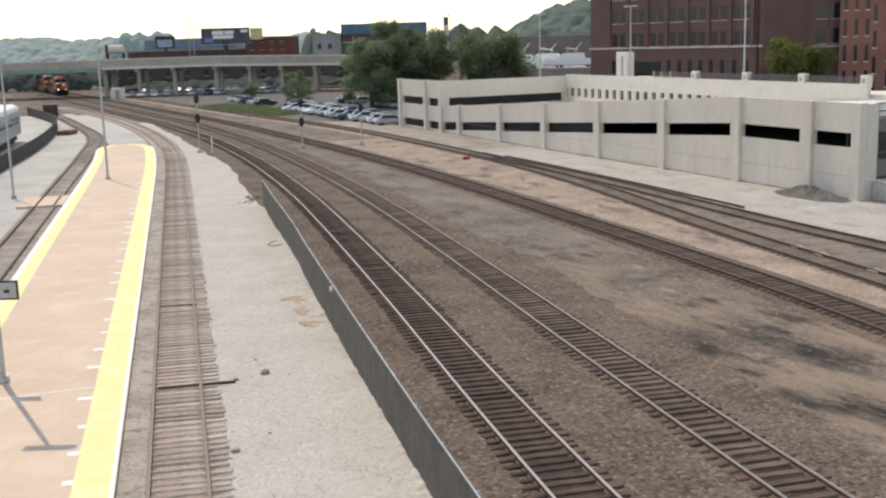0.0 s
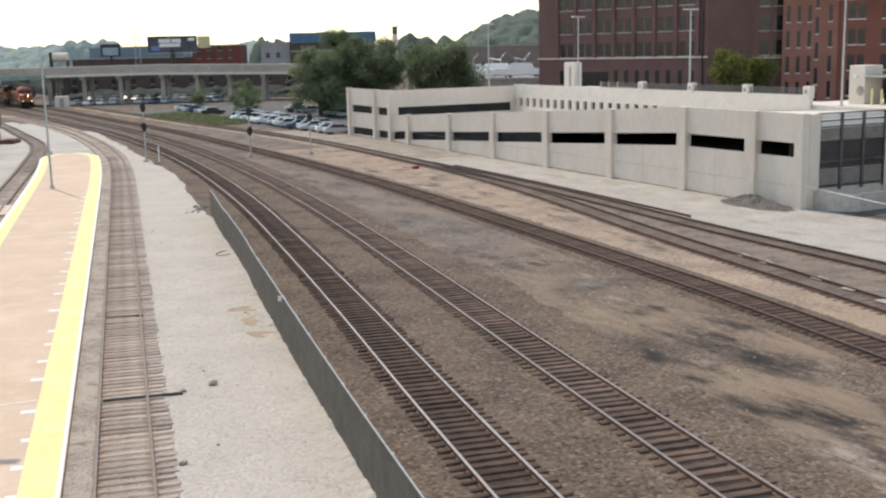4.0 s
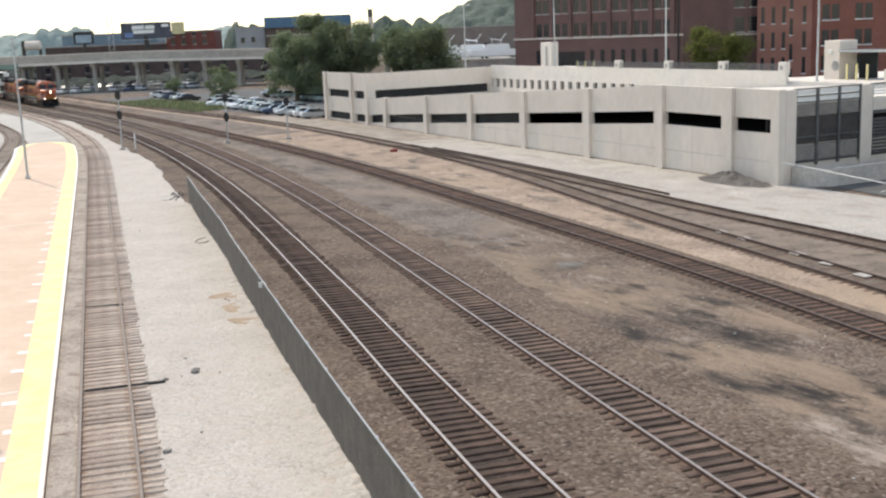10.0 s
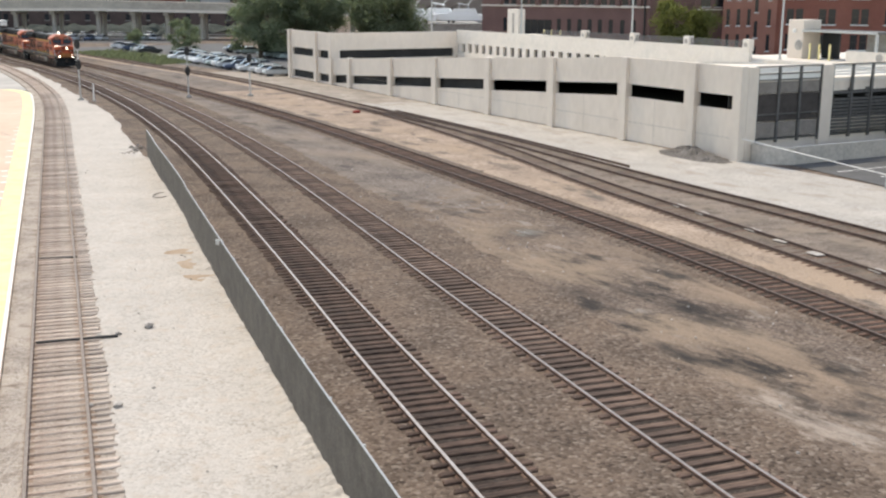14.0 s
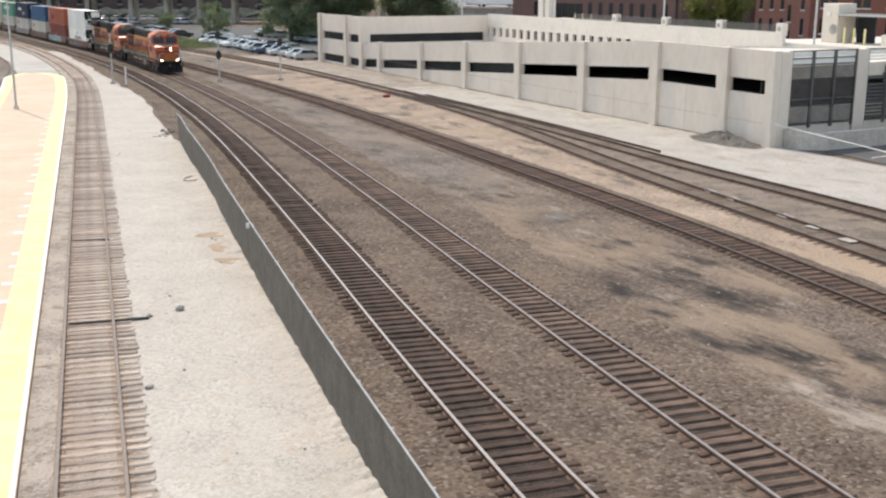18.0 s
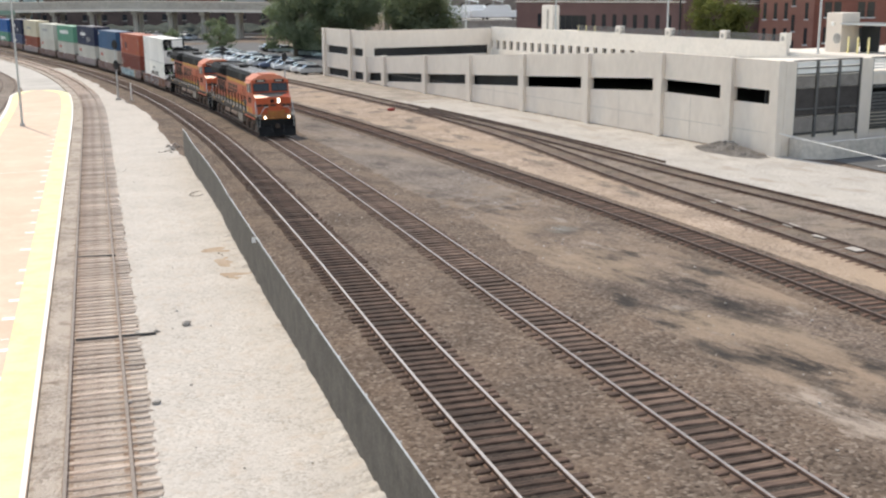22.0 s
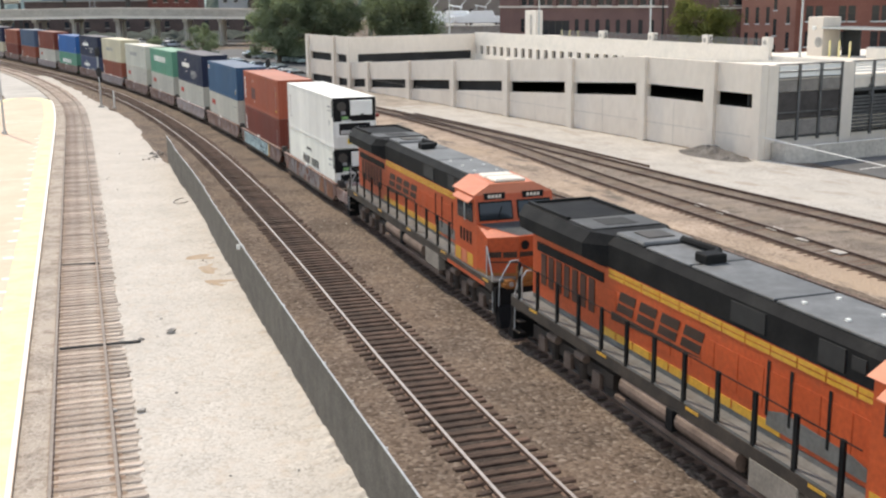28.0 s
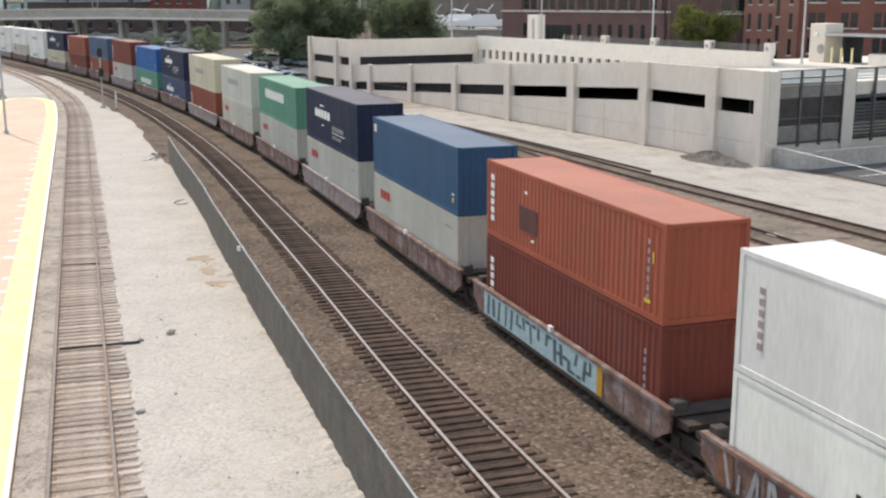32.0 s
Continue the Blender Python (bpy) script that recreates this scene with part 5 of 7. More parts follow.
def billboard():
    t = thing("billboard", pose(-69.6, 332, 0, 0, 0, 4), "large dark billboard with an unreadable white headline on a steel pole", "billboard")
    part("pole", rod((7, 0, 0), (7, 0, 13.4), 0.7, 12), DARK_STEEL, t)
    part("panel", B((0, 14.2, -0.3, 0.3, 12.6, 17.2)), surface("billboard_print", (0.05, 0.055, 0.07), (0.08, 0.085, 0.11), scale=0.4, rough=0.6), t)
    for x0, x1, z0, z1 in ((3.2, 6.6, 15.3, 16.4), (6.9, 9.6, 15.3, 16.4), (3.4, 9.4, 14.1, 15.1), (11.6, 13.6, 15.8, 16.6)):
        part("headline_bar", B((x0, x1, -0.33, -0.3, z0, z1)), WHITE_PAINT, t)
    part("product_shape", B((1.0, 3.4, -0.33, -0.3, 13.1, 14.4)), surface("billboard_blue", (0.16, 0.24, 0.45)), t)
    part("side_panel", B((14.4, 18.0, -0.2, 0.2, 13.6, 17.0)), surface("billboard_cream", (0.62, 0.55, 0.32)), t)
    part("catwalk", B((0, 14, -1.0, -0.35, 12.3, 12.4)), STEEL, t)
    b = thing("billboard", pose(-86.5, 345, 0, 0, 0, 2), "smaller billboard with a pale blue print beyond the viaduct", "billboard")
    part("pole", rod((3, 0, 0), (3, 0, 12), 0.4, 10), DARK_STEEL, b)
    part("panel", B((0, 5.8, -0.25, 0.25, 11.8, 15.4)), BLACK, b)
    part("print", B((0.6, 5.2, -0.3, -0.25, 12.1, 14.4)), surface("billboard_pale", (0.35, 0.45, 0.52)), b)
    c = thing("water_tank", pose(-91, 318, 0), "pale rounded storage tank beyond the viaduct", "tank")
    part("tank", rod((-2.0, 0, 11.9), (2.1, 0, 11.9), 1.25, 16), CONCRETE, c)
    part("stand", B((-3.0, -2.2, -0.4, 0.4, 0, 13.2), (1.6, 2.2, -0.4, 0.4, 0, 11.0)), DARK_STEEL, c)


GELCOAT = surface("boat_gelcoat", (0.86, 0.86, 0.85), (0.9, 0.9, 0.89), scale=1, rough=0.3, grain=0.02)


def boat(x, y, z, rz):
    t = thing("motor_boat", pose(x, y, z, 0, 0, rz), "white motor cruiser stored on a raised lot", "boat")
    part("hull", prism(((-6, 1.0), (5.2, 1.0), (7.2, 2.6), (-6.2, 2.4)), -1.6, 1.6, "y"), GELCOAT, t)
    part("cabin", prism(((-3.5, 2.4), (3.6, 2.5), (2.0, 3.7), (-3.0, 3.7)), -1.3, 1.3, "y"), GELCOAT, t)
    for x0 in (-2.6, -0.6, 1.2):
        part("cabin_window", B((x0, x0 + 1.4, -1.34, -1.3, 2.8, 3.35)), GLASS, t)
    part("canopy", prism(((-1.5, 4.4), (1.2, 4.9), (1.2, 5.05), (-1.5, 4.6)), -1.2, 1.2, "y"), GELCOAT, t)
    part("arch", B((-1.4, -1.1, -1.2, -1.0, 3.7, 4.5)), STEEL, t)
    part("arch", B((0.7, 1.0, -1.2, -1.0, 3.7, 4.9)), STEEL, t)
    part("hull_band", B((-6.1, 5.9, -1.62, -1.6, 1.75, 1.95)), DARK_STEEL, t)
    part("windscreen", prism(((2.2, 3.7), (2.9, 3.7), (1.5, 4.35), (1.3, 4.35)), -1.15, 1.15, "y"), GLASS, t)
    part("bow_rail", rod((3.6, -1.3, 3.3), (7.0, -0.4, 3.5), 0.04, 6), STEEL, t)
    part("radar_mast", rod((-1.2, 0, 4.6), (-2.6, 0, 6.2), 0.09, 6), GELCOAT, t)
    for x0 in (-4, 3):
        part("cradle", B((x0, x0 + 0.4, -1.2, 1.2, 0, 1.1)), DARK_STEEL, t)
    return t


def coach(m):
    """Silver passenger coach standing beside the station."""
    t = thing("passenger_coach", m, "silver fluted passenger coach with a bright white roof", "train car", "passenger coaches")
    part("body", B((-12.9, 12.9, -1.5, 1.5, 1.0, 4.1), bevel=0.06), COACH, t)
    part("roof", prism(((-1.5, 4.1), (1.5, 4.1), (1.35, 4.55), (0.7, 4.85), (-0.7, 4.85), (-1.35, 4.55)), -12.8, 12.8), WHITE_PAINT, t, "bright white roof")
    for s in (-1, 1):
        part("window_band", B((-11.5, 11.5, s * 1.51 - 0.01, s * 1.51 + 0.01, 2.5, 3.3)), GLASS, t)
        for k in range(15):
            part("window_post", B((-11.5 + k * 1.6, -11.25 + k * 1.6, s * 1.525 - 0.012, s * 1.525 + 0.012, 2.45, 3.35)), COACH, t)
    for cx in (-9, 9):
        part("truck_frame", B((cx - 1.6, cx + 1.6, -1.2, 1.2, 0.35, 0.85)), GRIME_D, t)
        for dx in (-1.25, 1.25):
            part("wheel", rod((cx + dx, -0.85, 0.46), (cx + dx, 0.85, 0.46), 0.46, 16), DARK_STEEL, t)
    part("underfloor_box", B((-6, 6, -1.3, 1.3, 0.5, 1.0)), GRIME_D, t)
    return t


COACH = surface("fluted_silver", (0.50, 0.51, 0.50), (0.58, 0.59, 0.58), scale=0.6, rough=0.45, metal=0.4)
GRIME_D = surface("underbody_grime", (0.05, 0.045, 0.04), (0.08, 0.07, 0.06), scale=1.2, rough=0.9)


def station_left():
    """Coaches, dark barrier and clutter beside the sunken track."""
    a = coach(pose(-54.0, 134.1, 0.1, 0, 0, 103.3))
    copy_thing(a, pose(-47.9, 108.3, 0.1, 0, 0, 103.3))
    copy_thing(a, pose(-60.6, 141.0, 0.1, 0, 0, 103.3))
    b = thing("barrier_wall", Matrix.Identity(4), "long low dark barrier fence that bends beside the apron", "fence", kind="structure")
    off = eased(((90, 17.2), (116, 16.6), (138, 15.0), (168, 12.9), (188, 11.6), (207, 12.2), (225, 12.8)), 6)
    s = 88.0
    while s < 224:
        V = []
        for q in (s + 0.05, s + 3.95):
            for u in (-0.07, 0.07):
                x, y, _ = SIDE.at(q, off(q) + u)
                V += [(x, y, 0), (x, y, 1.6)]
        raw("panel", V, [(0, 4, 5, 1), (2, 3, 7, 6), (1, 5, 7, 3), (0, 1, 3, 2), (4, 6, 7, 5)], GRIME_D, b)
        x, y, _ = SIDE.at(s, off(s))
        part("post", B((x - 0.1, x + 0.1, y - 0.1, y + 0.1, 0, 1.62)), DARK_STEEL, b)
        s += 4.0
    x, y, h = SIDE.at(166, 11.3)
    f = thing("flatbed_stack", pose(x, y, 0.05, 0, 0, math.degrees(h) + 70), "low stack of rust-brown ties beside the barrier", "stack")
    for k in range(6):
        part("stacked_tie", B((-1.6, 1.6, -1.0 + k * 0.33, -0.72 + k * 0.33, 0, 0.28)), CAR_BROWN, f)
        part("stacked_tie", B((-1.6, 1.6, -1.0 + k * 0.33, -0.72 + k * 0.33, 0.3, 0.58)), CAR_BROWN, f)
    x, y, h = SIDE.at(214, 9.9)
    d = thing("equipment_box", pose(x, y, 0, 0, 0, 10), "black steel equipment cabinet", "cabinet")
    part("body", B((-1.2, 1.2, -0.6, 0.6, 0.1, 2.3), bevel=0.03), BLACK, d)
    part("door", B((-0.9, 0.9, -0.63, -0.6, 0.3, 2.1)), DARK_STEEL, d)
    # crossing panels over the sunken track
    c = thing("crossing_panels", Matrix.Identity(4), "salmon concrete crossing panels laid over the sunken track", "crossing", kind="structure")
    for s0, s1, off0, off1 in ((86.8, 92.5, 8.2, 8.75), (86.8, 92.5, 8.95, 10.1), (86.8, 92.5, 10.3, 11.6)):
        V = []
        for q in (s0, s1):
            for u in (off0, off1):
                x, y, _ = SIDE.at(q, u)
                V += [(x, y, 0.0), (x, y, 0.215)]
        raw("panel", V, [(1, 3, 7, 5), (0, 1, 5, 4), (2, 6, 7, 3), (0, 2, 3, 1), (4, 5, 7, 6)], PLATFORM, c)
    u = thing("signal_cabinet", pose(-78, 271, 0, 0, 0, 10), "pale concrete signal cabinet beside the tracks", "cabinet")
    part("body", B((-1.6, 1.6, -1.0, 1.0, -0.1, 2.6), bevel=0.05), CONCRETE_W, u)
    part("door", B((-0.5, 0.5, -1.03, -1.0, 0.1, 2.1)), CONCRETE_D, u)


CAR_BROWN = surface("rust_brown_timber", (0.16, 0.085, 0.06), (0.22, 0.125, 0.09), scale=1.4, rough=0.9, vary=0.2)


def car_mesh():
    """Body, glass and wheels of a sedan, as three shared meshes."""
    out = []
    prof = ((-2.25, 0.35), (2.2, 0.35), (2.28, 0.62), (2.1, 0.82), (1.1, 0.95), (-1.5, 1.0), (-2.2, 0.98), (-2.3, 0.6))
    bm = prism(prof, -0.88, 0.88, "y")
    bmesh.ops.bevel(bm, geom=bm.edges[:], offset=0.06, segments=1, affect="EDGES")
    out.append(bm)
    bm = bmesh.new()
    lo = [bm.verts.new(c) for c in ((1.15, -0.78, 0.94), (1.15, 0.78, 0.94), (-1.75, 0.78, 0.98), (-1.75, -0.78, 0.98))]
    hi = [bm.verts.new(c) for c in ((0.35, -0.62, 1.42), (0.35, 0.62, 1.42), (-1.1, 0.62, 1.42), (-1.1, -0.62, 1.42))]
    for k in range(4):
        bm.faces.new((lo[k], lo[(k + 1) % 4], hi[(k + 1) % 4], hi[k]))
    bm.faces.new(hi)
    out.append(bm)
    out.append(B((-1.12, 0.37, -0.63, 0.63, 1.415, 1.46), bevel=0.02))
    return out


def parked_cars():
    paints = [surface(n, c, tuple(v * 0.93 for v in c), scale=1, rough=0.28, spec=0.6) for n, c in (("car_white", (0.75, 0.75, 0.74)), ("car_silver", (0.45, 0.47, 0.48)), ("car_black", (0.02, 0.02, 0.023)), ("car_red", (0.22, 0.03, 0.03)), ("car_greygreen", (0.30, 0.36, 0.34)), ("car_blue", (0.06, 0.09, 0.16)))]
    words = ("white", "silver", "black", "dark red", "pale grey-green", "dark blue")
    protos = {}
    rnd = random.Random(11)
    spots = []
    for row, (x0, y0, n) in enumerate(((-7.0, 158.5, 15), (-9.5, 172.5, 15), (-3, 190, 13), (-34, 219, 8), (-76, 276, 12), (-78, 296, 11))):
        for k in range(n):
            d = (-0.42, 0.907) if row < 4 else (1, 0.05)
            sp = 3.1
            spots.append((x0 + d[0] * sp * k + rnd.uniform(-0.5, 0.5), y0 + d[1] * sp * k + rnd.uniform(-0.25, 0.25), (15 if row < 4 else 84) + rnd.uniform(-5, 5) + (180 if rnd.random() < 0.4 else 0)))
    for x, y, rz in spots:
        if rnd.random() < 0.14:
            continue
        c = rnd.choice((0, 0, 0, 0, 1, 1, 1, 2, 4, 4, 1, 5))
        m = pose(x, y, -0.02, 0, 0, rz)
        if c in protos:
            copy_thing(protos[c], m)
            continue
        t = thing("parked_car", m, words[c] + " sedan parked in a row on the lot", "car", "parked cars")
        b, g, r = car_mesh()
        part("body", b, paints[c], t)
        part("window_glass", g, GLASS, t)
        part("roof", r, paints[c], t)
        for wx in (-1.4, 1.4):
            for wy in (-0.84, 0.72):
                part("wheel", rod((wx, wy, 0.32), (wx, wy + 0.12, 0.32), 0.32, 10), BLACK, t)
        protos[c] = t
    if 2 in protos:
        v = copy_thing(protos[2], GARAGE @ pose(-1.7, -15.6, -0.02, 0, 0, 90))
        tagged(v, label="black car standing between garage and ramp wall", category="car", group="parked cars")
    plane = [(x, y, 0.004) for x, y in ((-3.5, 151), (12, 163), (-25, 262), (-58, 240))]
    raw("parking_lot", plane, [(0, 1, 2, 3)], ASPHALT, label="grey asphalt parking lot beside the tracks", kind="structure", category="road")
    raw("parking_lot", [(-86, 268, 0.004), (-36, 262, 0.004), (-20, 330, 0.004), (-96, 330, 0.004)], [(0, 1, 2, 3)], ASPHALT, label="grey asphalt lot under the viaduct", kind="structure", category="road")
    raw("grass_verge", [(-34, 203, 0.003), (-24, 186, 0.003), (-31, 216, 0.006), (-40, 232, 0.003), (-47, 226, 0.003)], [(0, 1, 2, 3, 4)], GRASS, label="weedy green verge between tracks and lot", kind="structure", category="grass")


def weeds():
    """Rough weeds over the verge between the tracks and the lot."""
    rnd = random.Random(31)
    V, F = [], []
    for k in range(3600):
        u, w = rnd.random() ** 1.3 * 0.5, rnd.random()
        x, y = -24 - 42 * u + 7 * (w - 0.5) - 3 * u, 188 + 74 * u + 8 * (w - 0.5)
        h = rnd.uniform(0.15, 0.6) * (0.6 + 0.7 * math.sin(u * 40) ** 2)
        a, r = rnd.uniform(0, 6.3), rnd.uniform(0.12, 0.3)
        i = len(V)
        V += [(x - math.cos(a) * r, y - math.sin(a) * r, 0), (x + math.cos(a) * r, y + math.sin(a) * r, 0), (x + rnd.uniform(-0.2, 0.2), y + rnd.uniform(-0.2, 0.2), h)]
        F.append((i, i + 1, i + 2))
    raw("weeds", V, F, WEED, label="rough green weeds on the verge beside the tracks", category="grass", kind="stuff")


def street_lamp(x, y, z, h, label, arm=0.0, head=0.55, name="lamp_post", yaw=0.0):
    t = thing(name, pose(x, y, z, 0, 0, yaw), label, "lamp post")
    part("pole", rod((0, 0, 0), (0, 0, h), 0.11, 8, r2=0.07), STEEL, t)
    part("foot", rod((0, 0, 0), (0, 0, 0.25), 0.22, 10), STEEL, t)
    part("head", B((-head - arm, head + arm, -0.18, 0.18, h - 0.05, h + 0.1), bevel=0.02), STEEL, t)
    return t


def signal(x, y, two, label, h=5.4):
    t = thing("railway_signal", pose(x, y, 0, 0, 0, 14), label, "signal", "railway signals")
    part("mast", rod((0, 0, 0), (0, 0, h), 0.075, 10), STEEL, t)
    part("foot", B((-0.3, 0.3, -0.3, 0.3, -0.05, 0.25)), CONCRETE_D, t)
    for z in ((h - 0.3, h - 2.45) if two else (h - 0.3,)):
        hd = part("signal_head", prism([(math.cos(k * math.tau / 12) * 0.29, z + math.sin(k * math.tau / 12) * 0.53) for k in range(12)], -0.12, 0.02, "y"), BLACK, t, "black oval signal backplate")
        for dz in (-0.32, 0.0, 0.32):
            part("hood", rod((0, -0.12, z + dz), (0, -0.42, z + dz), 0.13, 8), BLACK, hd)
    return t

# ---- the freight train ----
ORANGE = surface("loco_orange", (0.42, 0.068, 0.02), (0.49, 0.087, 0.028), scale=0.7, rough=0.4, stain=((0.30, 0.066, 0.026), 0.9, 0.5), fine=8)
LOCO_YELLOW = surface("loco_yellow", (0.52, 0.27, 0.03), (0.56, 0.31, 0.045), scale=1.5, rough=0.5, stain=((0.4, 0.22, 0.05), 1.5, 0.4))
LOCO_GREY = surface("loco_grey", (0.11, 0.108, 0.104), (0.16, 0.155, 0.147), scale=1.0, rough=0.65, stain=((0.10, 0.082, 0.066), 1.1, 0.7))
LOCO_BLACK = surface("loco_black", (0.008, 0.008, 0.009), (0.018, 0.018, 0.018), scale=1.0, rough=0.7, spec=0.1)
GRIME = surface("grimy_steel", (0.034, 0.026, 0.021), (0.062, 0.046, 0.036), scale=1.5, rough=0.85, metal=0.1)
GATE_BROWN = surface("dirty_orange_yellow", (0.27, 0.10, 0.025), (0.35, 0.14, 0.035), scale=2.0, rough=0.6)
BOX_CREAM = surface("dusty_cream", (0.21, 0.18, 0.15), (0.28, 0.24, 0.20), scale=1.5, rough=0.8)
TANK = surface("dusty_tank", (0.12, 0.08, 0.06), (0.2, 0.138, 0.106), scale=1.2, rough=0.8)
LAMP = surface("lamp_lit", (0.9, 0.9, 0.85), emit=7.0)
CAR_RUST = surface("well_car_rust", (0.145, 0.078, 0.06), (0.21, 0.125, 0.10), scale=1.4, rough=0.85, stain=((0.36, 0.31, 0.30), 1.1, 0.8), fine=9)
CAR_GREY = surface("well_car_grey", (0.26, 0.215, 0.21), (0.36, 0.31, 0.30), scale=1.4, rough=0.85, stain=((0.22, 0.11, 0.085), 1.0, 0.8), fine=9)


def locomotive(label):
    """Six-axle road diesel; local x forward, z from the rail top. Couplers at +-11.15."""
    t = thing("locomotive", Matrix.Identity(4), label, "locomotive", "locomotives")
    part("underframe", B((-10.4, 10.3, -1.2, 1.2, 1.05, 1.5)), GRIME, t)
    part("walkway", B((-10.5, 10.35, -1.5, 1.5, 1.5, 1.56)), LOCO_GREY, t, "grey walkway deck")
    for s in (-1, 1):
        part("side_sill", B((-10.5, 10.3, s * 1.5 - 0.03, s * 1.5 + 0.03, 1.2, 1.5)), GRIME, t)
        x = -9.0
        while x < 9.5:
            part("sill_stripe", B((x, x + 0.55, s * 1.535 - 0.008, s * 1.535 + 0.008, 1.41, 1.48)), LOCO_YELLOW, t)
            x += 4.6
        part("sill_band", B((5.6, 9.6, s * 1.535 - 0.004, s * 1.535 + 0.004, 1.22, 1.34)), ORANGE, t)
    # long hood: grey foot, yellow line, orange flank, yellow stripe, black top
    part("hood_foot", B((-10.0, 6.4, -0.97, 0.97, 1.56, 1.68)), LOCO_GREY, t, "grey hood foot")
    part("hood", B((-10.0, 6.4, -0.98, 0.98, 1.68, 3.52), bevel=0.02), ORANGE, t, "orange hood flank")
    for s in (-1, 1):
        for k in range(9):
            x = -5.2 + k * 0.93
            part("foot_panel", B((x, x + 0.86, s * 0.988 - 0.012, s * 0.988 + 0.012, 1.7, 1.9)), LOCO_YELLOW, t, "yellow stripe panel")
        for k in range(12):
            x = -4.8 + k * 0.93
            for z0, z1 in ((3.27, 3.36), (3.39, 3.48)):
                part("stripe_panel", B((x, x + 0.88, s * 0.99 - 0.012, s * 0.99 + 0.012, z0, z1)), LOCO_YELLOW, t, "yellow stripe panel")
    part("hood_top", prism(((-0.99, 3.52), (0.99, 3.52), (0.99, 4.1), (0.8, 4.3), (-0.8, 4.3), (-0.99, 4.1)), -5.0, 6.4), LOCO_BLACK, t, "black hood top")
    part("roof_box", B((-4.8, -3.3, -0.8, 0.8, 4.3, 4.42), bevel=0.04), ROOF_GREY, t, "raised grey roof box")
    part("box_hatch", B((-4.5, -3.7, -0.4, 0.4, 4.42, 4.45)), DARK_STEEL, t)
    for x0, x1 in ((-3.1, -1.0), (-0.9, 2.4), (2.5, 6.3)):
        part("roof_hatch", B((x0, x1, -0.82, 0.82, 4.3, 4.36), bevel=0.015), ROOF_GREY, t, "weathered grey roof panel")
    bm = rod((-3.2, 0.35, 4.44), (-1.6, 0.4, 4.46), 0.1, 8)
    rod((-1.6, 0.4, 4.46), (-1.1, -0.1, 4.44), 0.1, 8, bm)
    part("exhaust_pipe", bm, LOCO_BLACK, t)
    part("exhaust_outlet", B((-1.3, -0.75, -0.5, 0.1, 4.36, 4.58), bevel=0.03), LOCO_BLACK, t)
    for x in (2.9, 4.3, 5.7):
        for y in (-0.45, 0.45):
            part("lifting_lug", B((x, x + 0.1, y - 0.04, y + 0.04, 4.36, 4.4)), WHITE_PAINT, t)
    # flared radiator wings at the rear
    wide = ((-0.99, 3.46), (0.99, 3.46), (1.5, 3.72), (1.5, 4.06), (1.24, 4.34), (-1.24, 4.34), (-1.5, 4.06), (-1.5, 3.72))
    slim = ((-0.985, 3.47), (0.985, 3.47), (0.995, 3.7), (0.995, 4.05), (0.82, 4.31), (-0.82, 4.31), (-0.995, 4.05), (-0.995, 3.7))
    bm = bmesh.new()
    rings = [[bm.verts.new((-9.7 - 0.4 * (z - 3.46) / 0.9, y, z)) for y, z in wide], [bm.verts.new((-5.5, y, z)) for y, z in wide], [bm.verts.new((-4.9, y, z)) for y, z in slim]]
    for r0, r1 in zip(rings[:-1], rings[1:]):
        for k in range(8):
            bm.faces.new((r0[k], r0[(k + 1) % 8], r1[(k + 1) % 8], r1[k]))
    bm.faces.new(rings[0][::-1])
    bm.faces.new(rings[-1])
    part("radiator", bm, LOCO_BLACK, t, "flared black radiator housing")
    part("radiator_grille", B((-10.0, -7.3, -1.02, 1.02, 4.34, 4.352)), LOCO_BLACK, t, "matt black cooling grille")
    for y0, y1, x0, x1 in ((-1.14, -1.02, -10.05, -7.2), (1.02, 1.14, -10.05, -7.2), (-1.02, 1.02, -10.05, -9.97)):
        part("grille_rim", B((x0, x1, y0, y1, 4.34, 4.42)), LOCO_BLACK, t)
    part("radiator_cover", B((-7.1, -5.6, -1.12, 1.12, 4.34, 4.38), bevel=0.015), RADIATOR_GREY, t)
    part("cover_hatch", B((-6.8, -5.9, -0.5, 0.5, 4.38, 4.39)), VOID, t)
    for s in (-1, 1):
        part("radiator_intake", B((-9.6, -5.1, s * 1.0 - 0.015, s * 1.0 + 0.015, 3.05, 3.3)), LOCO_BLACK, t)
        for k in range(7):
            x = -9.3 + k * 0.55
            part("louvre_door", B((x, x + 0.36, s * 0.985 - 0.02, s * 0.985 + 0.02, 2.1, 3.0)), LOUVRE_BROWN, t, "dark louvred door")
        for k in range(12):
            x = -5.3 + k * 0.97
            part("hood_door", B((x, x + 0.92, s * 0.985 - 0.008, s * 0.985 + 0.008, 2.1, 2.96)), ORANGE, t)
        for x0, x1, z0, z1 in ((1.1, 2.4, 3.62, 4.05), (4.2, 5.0, 3.6, 4.05), (5.2, 5.6, 3.75, 4.0)):
            part("intake_grille", B((x0, x1, s * 0.998 - 0.02, s * 0.998 + 0.02, z0, z1)), VOID, t)
